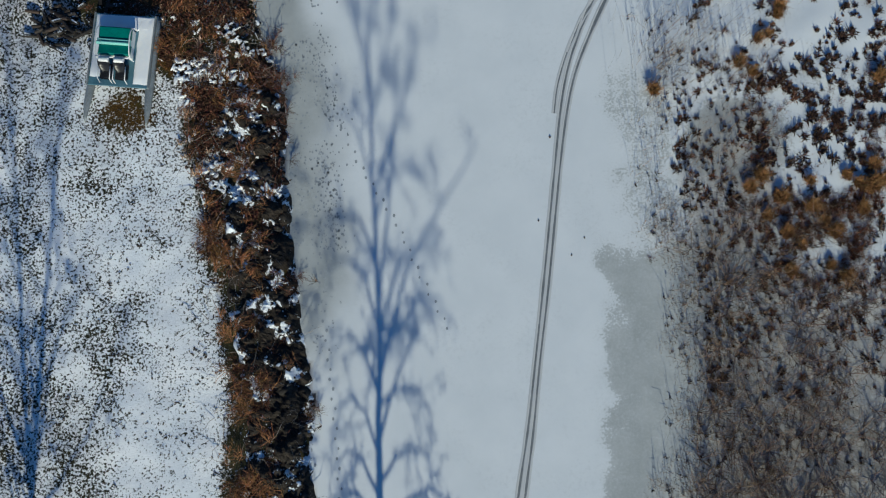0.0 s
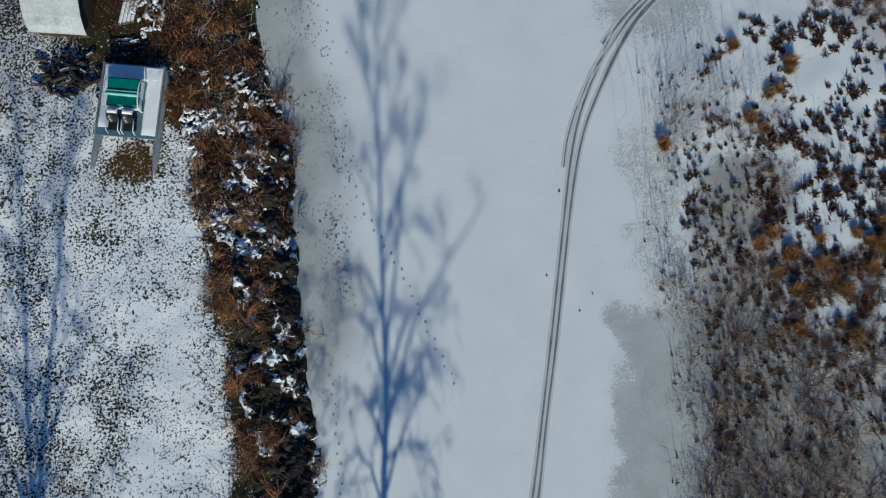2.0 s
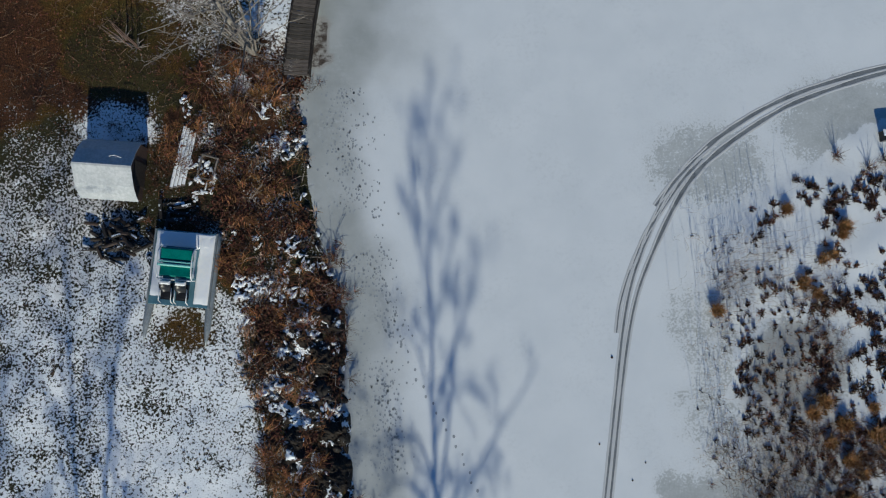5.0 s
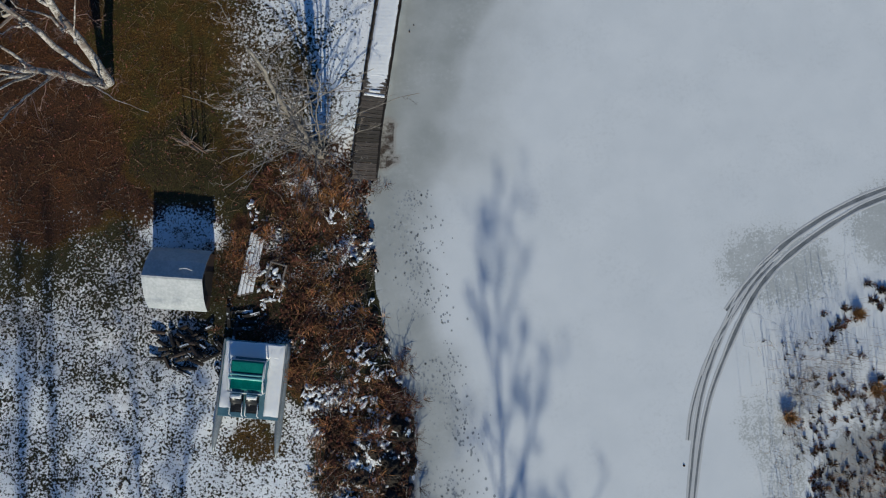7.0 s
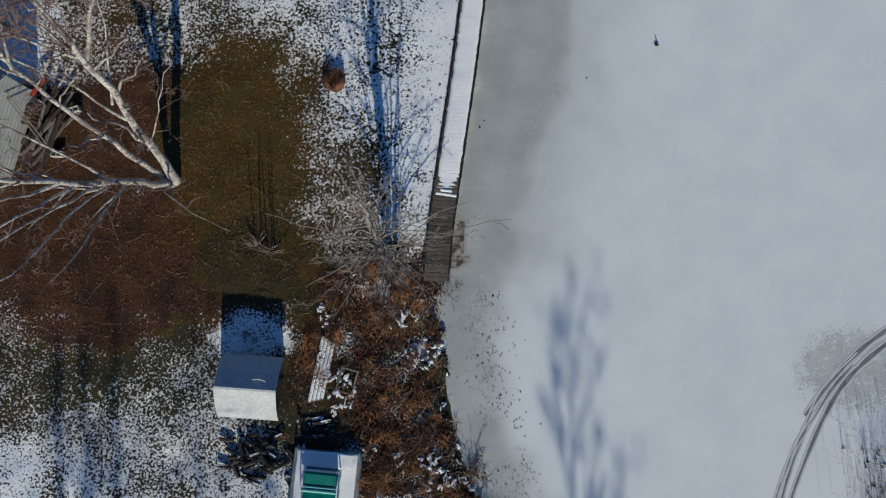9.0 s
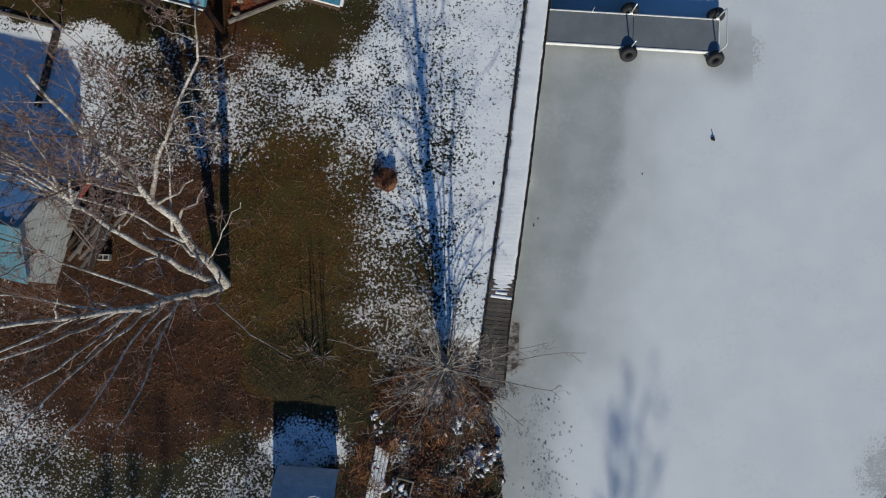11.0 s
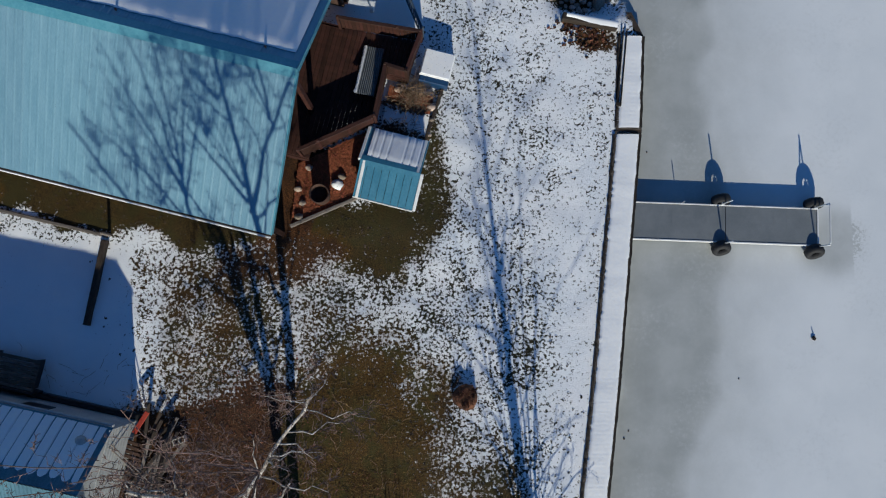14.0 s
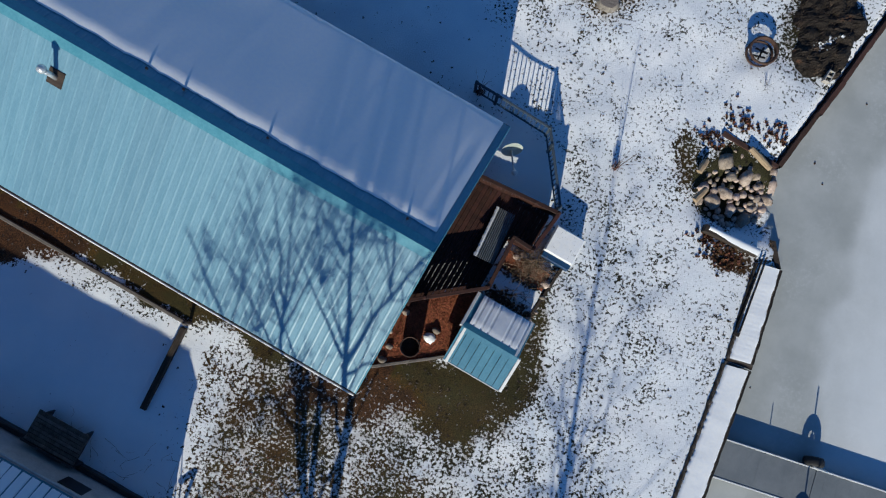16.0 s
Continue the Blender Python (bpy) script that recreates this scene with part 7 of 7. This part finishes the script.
def bank_rocks():
    """Dark boulders along the foot of the bank, snow on their tops."""
    t = thing("riprap", pose(-5.5, 0, 0), "line of dark boulders along the bank, patched with snow", "boulders", kind="structure")
    r = random.Random(71)
    shapes = [Geo().blob((0, 0, 0), 1.0, (1.1, 0.9, 0.65), 80 + k, 0.85, 7).mesh("boulder", ROCK_DARK, True) for k in range(6)]
    for n in range(130):
        y = r.uniform(-9, 7.5) if n < 105 else r.uniform(9.5, 16)
        x = float(shore(y)) - abs(r.gauss(0.5, 0.4)) - 0.02
        s = r.choice((0.08, 0.1, 0.14, 0.2, 0.26)) * r.uniform(0.8, 1.1) if y < 6 else r.uniform(0.10, 0.22)
        part("boulder", shapes[n % 6], None, t, m=pose(x + 5.5, y, at(x, y) + s * 0.12, r.uniform(-15, 15), r.uniform(-15, 15), r.uniform(0, 360)) @ Matrix.Diagonal((s, s * r.uniform(0.7, 1.2), s * r.uniform(0.7, 1.1), 1)))
    # broken soil and rock between them, hummock by hummock
    rows = []
    for y in np.arange(-9.5, 7.6, 0.055):
        row, s0 = [], float(shore(y))
        for k in range(46):
            d = -0.28 + k * 0.058
            x = s0 - d + 0.18 * noise.noise((y * 0.9, k * 0.05, 3)) + 0.09 * noise.noise((y * 3.1, k * 0.1, 5))
            swell = float(smooth01((d + 0.28) / 0.35) * smooth01((2.35 - d) / 0.6))
            lump = 0.5 + noise.fractal(Vector((x * 1.5, y * 1.3, 2.0)), 0.8, 2.1, 5)
            row.append((x, y, at(x, y) - 0.10 + swell * (0.06 + 0.34 * max(0.0, lump))))
        rows.append(row)
    single("bank_crust", Geo().strip(rows), CRUST, "broken black soil and rock at the bank's foot with ragged snow", "bank", "structure")


bank_rocks()


def leaf_scatter():
    """Dark leaves and turf heads that poke through the yard's snow."""
    r = random.Random(81)
    g = Geo()
    n = 0
    pts = np.array([(r.uniform(-33, -5), r.uniform(-8.5, 47)) for _ in range(70000)])
    c = cover(pts[:, 0], pts[:, 1])
    for (x, y), (lake, bare, kind, _) in zip(pts, c):
        if lake > 0.3 or bare > 0.97 or bare < 0.08:
            continue
        patch = noise.noise((x * 0.7, y * 0.7, 2)) + 0.6 * noise.noise((x * 2.3, y * 2.3, 5))
        if r.random() > bare * (0.30 + 0.5 * patch) * (1 if y < 19 else 0.75):
            continue
        z = at(x, y)
        s = r.uniform(0.025, 0.06) * (1 + 0.6 * max(0, patch))
        for _ in range(3):
            a = r.uniform(0, 6.28)
            p = Vector((x + r.uniform(-s, s) * 0.6, y + r.uniform(-s, s) * 0.6, z + 0.004))
            g.blade(p, p + Vector((s * math.cos(a), s * math.sin(a), r.uniform(0.0, 0.03))), s * r.uniform(0.5, 0.9), (0, 0, 0.012))
        n += 1
    litter = Geo()
    for _ in range(15000):
        x, y = r.uniform(-26, -11), r.uniform(12.5, 24.5)
        lie = max(float(ell(x, y, -18.6, 16.9, 6.6, 3.6, 0.45)), float(ell(x, y, -17.4, 20.6, 2.4, 2.6, 0.4)), 0.6 * float(ell(x, y, -18.2, 24.0, 2.2, 3.6, 0.5)))
        if r.random() > lie:
            continue
        a, l, z = r.uniform(0, 6.28), r.uniform(0.03, 0.075), at(x, y)
        litter.blade((x, y, z + 0.01), (x + l * math.cos(a), y + l * math.sin(a), z + r.uniform(0.01, 0.05)), l * 0.55, (0, 0, 0.012))
    single("leaf_litter", litter, RUST, "red-brown fallen leaves under the birch", "leaf litter", "stuff")
    sticks = Geo()
    for _ in range(900):
        x, y = r.uniform(-25, -11.5), r.uniform(13.0, 24)
        a, l, z = r.uniform(0, 6.28), r.uniform(0.2, 0.8), at(x, y)
        sticks.tube(wander((x, y, z + 0.01), (x + l * math.cos(a), y + l * math.sin(a), z + 0.03), 3, 0.08, r), [0.006, 0.005, 0.004, 0.003], 3, False)
    single("fallen_twigs", sticks, STALK, "tan fallen twigs on the leaf litter", "twigs", "stuff")
    single("leaf_scatter", g, LEAF, "dark dead leaves poking through thin snow", "leaves", "stuff")
    grass = Geo()
    for _ in range(9000):
        x, y = r.uniform(-17, -11), r.uniform(15, 25)
        if float(ell(x, y, -14.1, 19.9, 2.4, 4.2, 0.4)) > r.uniform(0.3, 1):
            a = r.uniform(0, 6.28)
            z = at(x, y)
            l = r.uniform(0.04, 0.10)
            grass.blade((x, y, z), (x + l * math.cos(a), y + l * math.sin(a), z + 0.03), 0.012, (0, 0, 0.015))
    single("lawn_grass", grass, LAWN_BLADE, "short dead yellow-brown lawn grass", "grass", "stuff")


leaf_scatter()


def mound():
    g, h = Geo(), Geo()
    r = random.Random(91)
    for _ in range(26):
        x, y = r.gauss(0, 0.2), r.gauss(0, 0.17)
        tuft(g, x, y, 0.06, 14, 0.34, 0.24, 0.02, r, 0.6)
    t = thing("grass_mound", pose(-11.02, 22.62, 0.5), "rounded brown mound of dead grass in the snow", "grass mound")
    part("mound", Geo().blob((0, 0, 0.02), 0.42, (1, 0.9, 0.5), 3, 0.3, 7), RUST, t, "", True)
    part("grass", g, RUST, t, kind="stuff")
    for n, (x, y) in enumerate(((-10.93, 36.12), (-15.76, 37.25))):
        g = Geo()
        tuft(g, 0, 0, 0, 40, 0.5, 0.25, 0.02, r, 0.5)
        for _ in range(6):
            a = r.uniform(0, 6.28)
            g.tube([(0, 0, 0), (0.1 * math.cos(a), 0.1 * math.sin(a), 0.8), (0.3 * math.cos(a), 0.3 * math.sin(a), 1.5)], [0.008, 0.006, 0.003], 3, False)
        single("dead_weed", g, RUST, "dead brown weed clump standing in the snow", "weed", group="weeds in the yard", m=pose(x, y, 0.48))
    rod = thing("garden_stake", pose(-10.9, 36.12, 0.45), "thin dark stake standing in a weed clump", "stake")
    part("rod", Geo().tube([(0, 0, 0), (0.02, 0, 1.0), (0.05, 0.02, 2.05)], [0.016, 0.014, 0.010], 6), RUSTED, rod)
    for x, y, n in ((-7.35, 34.75, 70), (-6.85, 34.35, 50), (-8.2, 37.9, 40), (-7.3, 38.7, 40), (-6.3, 38.6, 30)):
        g = Geo()
        for _ in range(n):
            u, v = r.gauss(0, 0.30), r.gauss(0, 0.24)
            tuft(g, u, v, at(x + u, y + v) - at(x, y), 6, 0.07, 0.09, 0.07, r, 0.9)
        single("leaf_heap", g, RUST, "heap of rust-brown dead leaves on the snow", "leaves", "stuff", m=pose(x, y, at(x, y) + 0.02))
    st = thing("tree_stump", pose(-12.55, 41.3, 0.45), "weathered grey-brown stump in bare soil", "stump")
    ring = [(0.32 * (1 + 0.14 * noise.noise((2 * math.cos(a), 2 * math.sin(a), 3))), a) for a in (2 * math.pi * k / 18 for k in range(18))]
    part("bark", Geo().strip([[(q * w * math.cos(a), 0.8 * q * w * math.sin(a), z) for q, a in ring] for w, z in ((1.25, 0), (1.05, 0.08), (0.97, 0.19), (0.9, 0.21))], True), BARK_GREY, st, "", True)
    part("cut_top", Geo().add([(0.92 * q * math.cos(a), 0.74 * q * math.sin(a), 0.21) for q, a in ring], [tuple(range(18))]), PLANK, st, "pale cut face")
    # bush and broken rock past the wall's corner
    rows = []
    for j in range(96):
        row = []
        for i in range(52):
            x, y = -7.7 + i * 0.07 + 0.39 * max(0, j * 0.07 - 1.0), 39.9 + j * 0.07
            x = min(x, float(shore(y)) - 0.2)
            rim = float(ell(x, y, -5.45, 43.2, 1.0, 2.7, 0.45)) + 0.55 * noise.fractal(Vector((x * 0.9, y * 0.9, 6.0)), 0.9, 2.1, 4)
            row.append((x, y, at(x, y) - 0.12 + 0.30 * float(smooth01(rim)) + 0.16 * max(0, rim) * noise.fractal(Vector((x * 2.2, y * 2.2, 1.0)), 0.8, 2.1, 3)))
        rows.append(row)
    single("rock_bank", Geo().strip(rows), CRUST_BARE, "black broken rock and soil under a bush with snow patches", "bank", "structure")
    g = Geo()
    for _ in range(70):
        y = r.gauss(43.0, 1.2)
        x = min(r.gauss(-5.55, 0.6), float(shore(y)) - 0.45)
        tuft(g, x, y, at(x, y) + 0.05, 14, 0.3, 0.3, 0.014, r, 0.7)
    single("shore_bush", g, LEAF, "dark tangled bush on the bank with snow under it", "bush", "stuff")


mound()

GOLDEN = [(12, 10.49), (11.26, 9.6), (11.61, 9.76), (11.02, 8.38), (10.57, 8.73), (7.51, 7.73), (11.17, 4.66), (10.76, 4.26), (11.83, 3.91), (12.88, 4.51), (11.31, 3.27), (12.9, 3.61), (13.31, 3.12), (14.13, 4.71), (14.55, 4.41), (11.98, 2.69), (13.64, 2.73), (12.44, 2.24), (13.95, 1.18), (12.02, 1.36), (13.48, 1.56), (14.99, 4.32), (14.66, 3.52), (15.14, 5.11), (10.03, 11.35), (12.05, 10.75), (15.5, 8.2), (16.3, 6.5), (15.2, 4.5)]


def marsh():
    r = random.Random(101)
    forms = []
    for k in range(4):
        g = Geo()
        tuft(g, 0, 0, 0.06, 420, 0.22, 0.27, 0.009, r, 0.9)
        heart = Geo()
        tuft(heart, 0, 0, 0.0, 90, 0.16, 0.22, 0.02, r, 0.9)
        t = thing("grass_tussock", pose(*GOLDEN[k], 0.03), "golden-brown tussock of dead marsh grass", "tussock", "golden tussocks in the marsh")
        part("foliage", g, STRAW, t, kind="stuff")
        part("heart", heart, RUST, t, kind="stuff")
        forms.append(t)
    for n, (x, y) in enumerate(GOLDEN[4:]):
        s = r.uniform(0.85, 1.45)
        c = copy_thing(forms[n % 4], pose(x, y, 0.03, 0, 0, r.uniform(0, 360)))
        c.scale = (s, s, s * r.uniform(0.8, 1.1))
    # small round dark tufts, one by one over the marsh's near side
    tufts = Geo()
    for i in range(17):
        for j in range(30):
            x, y = 8.0 + 0.47 * i + r.uniform(-0.19, 0.19), -5.2 + 0.44 * j + r.uniform(-0.18, 0.18)
            if x < float(marsh_edge(y)) + 0.75 or noise.noise((x * 0.55, y * 0.55, 14)) < -0.12 + 0.05 * (x - 10) + 0.06 * max(0, y - 5) or r.random() < 0.2:
                continue
            k = r.uniform(0.7, 1.25)
            tuft(tufts, x, y, at(x, y) + 0.01, 26, 0.16 * k, 0.12 * k, 0.016, r, 0.45)
    single("sedge_tufts", tufts, SEED, "small round dark sedge tufts in the marsh", "sedge", "stuff")
    # brown leafy clumps
    dark, brown = Geo(), Geo()
    for _ in range(1600):
        x, y = r.uniform(8.2, 19), r.uniform(-3, 13.2)
        if x < float(marsh_edge(y)) + 0.9 or noise.noise((x * 0.9, y * 0.9, 1)) < (-0.18 if y < 8 else 0.02):
            continue
        tuft(dark if r.random() < 0.55 else brown, x, y, at(x, y), 30, r.uniform(0.05, 0.13), r.uniform(0.05, 0.24), r.uniform(0.02, 0.045), r, 0.9)
    for _ in range(520):
        x, y = r.uniform(10.8, 18.5), r.uniform(3.5, 12.6)
        if noise.noise((x * 0.8, y * 0.8, 4)) < -0.05 - 0.02 * (x - 11):
            continue
        tuft(dark, x, y, at(x, y), 34, r.uniform(0.08, 0.18), r.uniform(0.10, 0.30), r.uniform(0.03, 0.06), r, 0.9)
    single("marsh_clumps", dark, CLUMP, "dark brown leafy clumps in the marsh", "marsh plants", "stuff")
    single("marsh_leaves", brown, RUST, "rust-brown leafy clumps in the marsh", "marsh plants", "stuff")
    rusty = Geo()
    for k in range(1700):
        x, y = (r.uniform(9.6, 18.5), r.uniform(0.5, 9.0)) if k < 600 else ((r.gauss(13.6, 1.6), r.gauss(2.6, 1.6)) if k < 1450 else (r.gauss(16.2, 1.0), r.gauss(12.9, 0.8)))
        if noise.noise((x * 0.5, y * 0.5, 8)) < -0.08:
            continue
        tuft(rusty, x, y, at(x, y), 26, 0.16, 0.24, 0.010, r, 0.85)
    single("marsh_sedge", rusty, RUST, "rust-brown sedge matted between the tussocks", "sedge", "stuff")
    # tall stalks with dark seed heads
    stalks, heads = Geo(), Geo()
    for _ in range(1500):
        y = r.uniform(-8, 10.5)
        x = float(marsh_edge(y)) + abs(r.gauss(0.9, 2.2)) + 1.5 * noise.noise((0, y * 0.6, 7)) + r.uniform(-0.7, 0.6)
        if noise.noise((x * 0.8, y * 0.8, 3)) < -0.22:
            continue
        z = at(x, y)
        h = r.uniform(0.3, 0.8)
        dx, dy = r.gauss(0, 0.22), r.gauss(0.04, 0.22)
        stalks.tube([(x, y, z), (x + dx * 0.2, y + dy * 0.2, z + h * 0.7), (x + dx, y + dy, z + h)], [0.0045, 0.004, 0.003], 3, False)
        if r.random() < 0.08:
            heads.blob((x + dx, y + dy, z + h), r.uniform(0.012, 0.024), (1, 1, 1.4), r.randint(1, 999), 0.5, 3)
        if r.random() < 0.3:
            tuft(heads, x, y, z, 7, 0.08, 0.10, 0.03, r, 0.7)
    single("dead_stalks", stalks, STALK, "thin dry upright stalks in the marsh", "stalks", "stuff")
    single("seed_heads", heads, SEED, "small dark seed heads on marsh stalks", "seed heads", "stuff")
    haze = Geo()
    for _ in range(24000):
        y = r.uniform(-8.5, 9.5)
        x = float(marsh_edge(y)) + abs(r.gauss(1.4, 3.2)) + 1.5 * noise.noise((0, y * 0.6, 7)) - r.uniform(-0.4, 0.6)
        k = noise.noise((x * 0.5, y * 0.5, 21)) + (0.25 if y < 4 else -0.35) + 0.3 * float(ell(x, y, 10.6, -0.5, 2.8, 4.0, 0.6))
        if x > 19 or r.random() > 0.45 + 0.9 * k:
            continue
        a, l, z = r.uniform(0, 6.28), r.uniform(0.08, 0.28), at(x, y)
        haze.blade((x, y, z), (x + l * math.cos(a) * 0.8, y + l * math.sin(a) * 0.8, z + l * 0.6), 0.009, (0, 0, 0.02))
    single("marsh_grass", haze, STALK, "fine dead grey-brown grass over the marsh ice", "grass", "stuff")
    reeds = Geo()
    for _ in range(300):
        x, y = r.gauss(8.9, 1.2), r.gauss(9.2, 1.1)
        z, h, a = at(x, y), r.uniform(0.6, 1.3), r.uniform(0, 6.28)
        b = r.uniform(0.05, 0.4)
        reeds.tube([(x, y, z), (x + 0.2 * b * math.cos(a), y + 0.2 * b * math.sin(a), z + h * 0.6), (x + 0.6 * b * math.cos(a), y + 0.6 * b * math.sin(a), z + h * 0.95), (x + 1.3 * b * math.cos(a), y + 1.3 * b * math.sin(a), z + h * 0.9)], [0.0035, 0.003, 0.003, 0.002], 3, False)
    single("reeds", reeds, TWIG, "thin bent reeds at the marsh's edge", "reeds", "stuff")
    # thicket of bare brown shrubs
    wood, fine = Geo(), Geo()
    for _ in range(330):
        y = r.uniform(-10, 3.5)
        x = float(marsh_edge(y)) + r.uniform(0.6, 9.5)
        keep = ell(x, y, 11.6, -4.5, 4.5, 4.2, 0.5) + 0.5 * ell(x, y, 11.0, 0.5, 2.0, 2.6, 0.5) + 0.2
        if r.random() > keep:
            continue
        z = at(x, y)
        for _ in range(7):
            a, l = r.uniform(0, 6.28), r.uniform(0.4, 1.0)
            s = l * r.uniform(0.5, 1.3)
            line = wander((x, y, z), (x + s * math.cos(a), y + s * math.sin(a), z + l * 0.6), 3, 0.09, r)
            wood.tube(line, [0.011, 0.009, 0.007, 0.004], 3, False)
            for _ in range(5):
                p, d = at_along(line, r.uniform(0.3, 0.95))
                q = p + (d + Vector((r.gauss(0, 0.8), r.gauss(0, 0.8), 0.2))) * r.uniform(0.12, 0.32)
                fine.tube([p, p.lerp(q, 0.5) + Vector((0, 0, 0.02)), q], [0.004, 0.0035, 0.002], 3, False)
    single("thicket_stems", wood, TWIG_RED, "bare brown shrub stems in a marsh thicket", "thicket", "stuff")
    single("thicket_twigs", fine, STALK, "fine bare twigs of the marsh thicket", "thicket", "stuff")
    for n, (x, y) in enumerate(((13.6, 13.2), (14.6, 12.6), (13.0, 12.9), (15.2, 13.6), (11.9, 13.3))):
        g = Geo()
        tuft(g, 0, 0, 0, 60, 0.2, 0.4, 0.010, r, 0.8)
        for _ in range(16):
            a = r.uniform(0, 6.28)
            l = r.uniform(0.25, 0.5)
            g.tube([(0, 0, 0), (0.3 * l * math.cos(a), 0.3 * l * math.sin(a), l * 0.6), (0.7 * l * math.cos(a), 0.7 * l * math.sin(a), l)], [0.007, 0.006, 0.003], 3, False)
        single("marsh_shrub", g, RUST, "low rust-brown shrub on grey ice", "shrub", group="shrubs in the marsh", m=pose(x, y, 0.02))
    # small grey shrubs on the ice edge
    for n, (x, y, s) in enumerate(((-5.75, 8.1, 1.0), (-5.9, 9.3, 0.8), (-5.35, 6.9, 0.7), (-4.15, -3.35, 0.45), (-4.75, 1.1, 0.4), (-5.2, 5.2, 0.5))):
        limbs = []
        for _ in range(12):
            a, l = r.uniform(0, 6.28), s * r.uniform(0.5, 1.0)
            limbs.append(([(x, y, 0.0), (x + 0.3 * l * math.cos(a), y + 0.3 * l * math.sin(a), l * 0.5), (x + 0.9 * l * math.cos(a), y + 0.9 * l * math.sin(a), l * 0.75)], 0.012 * s, 0.004, False))
        tree("ice_shrub", (x, y, 0.0), limbs, TWIG_RED, TWIG_RED, "low bare shrub frozen in at the ice's edge", 200 + n, 0, 0.4 * s, 8, 0, "shrub", 5, group="shrubs at the ice edge")


marsh()
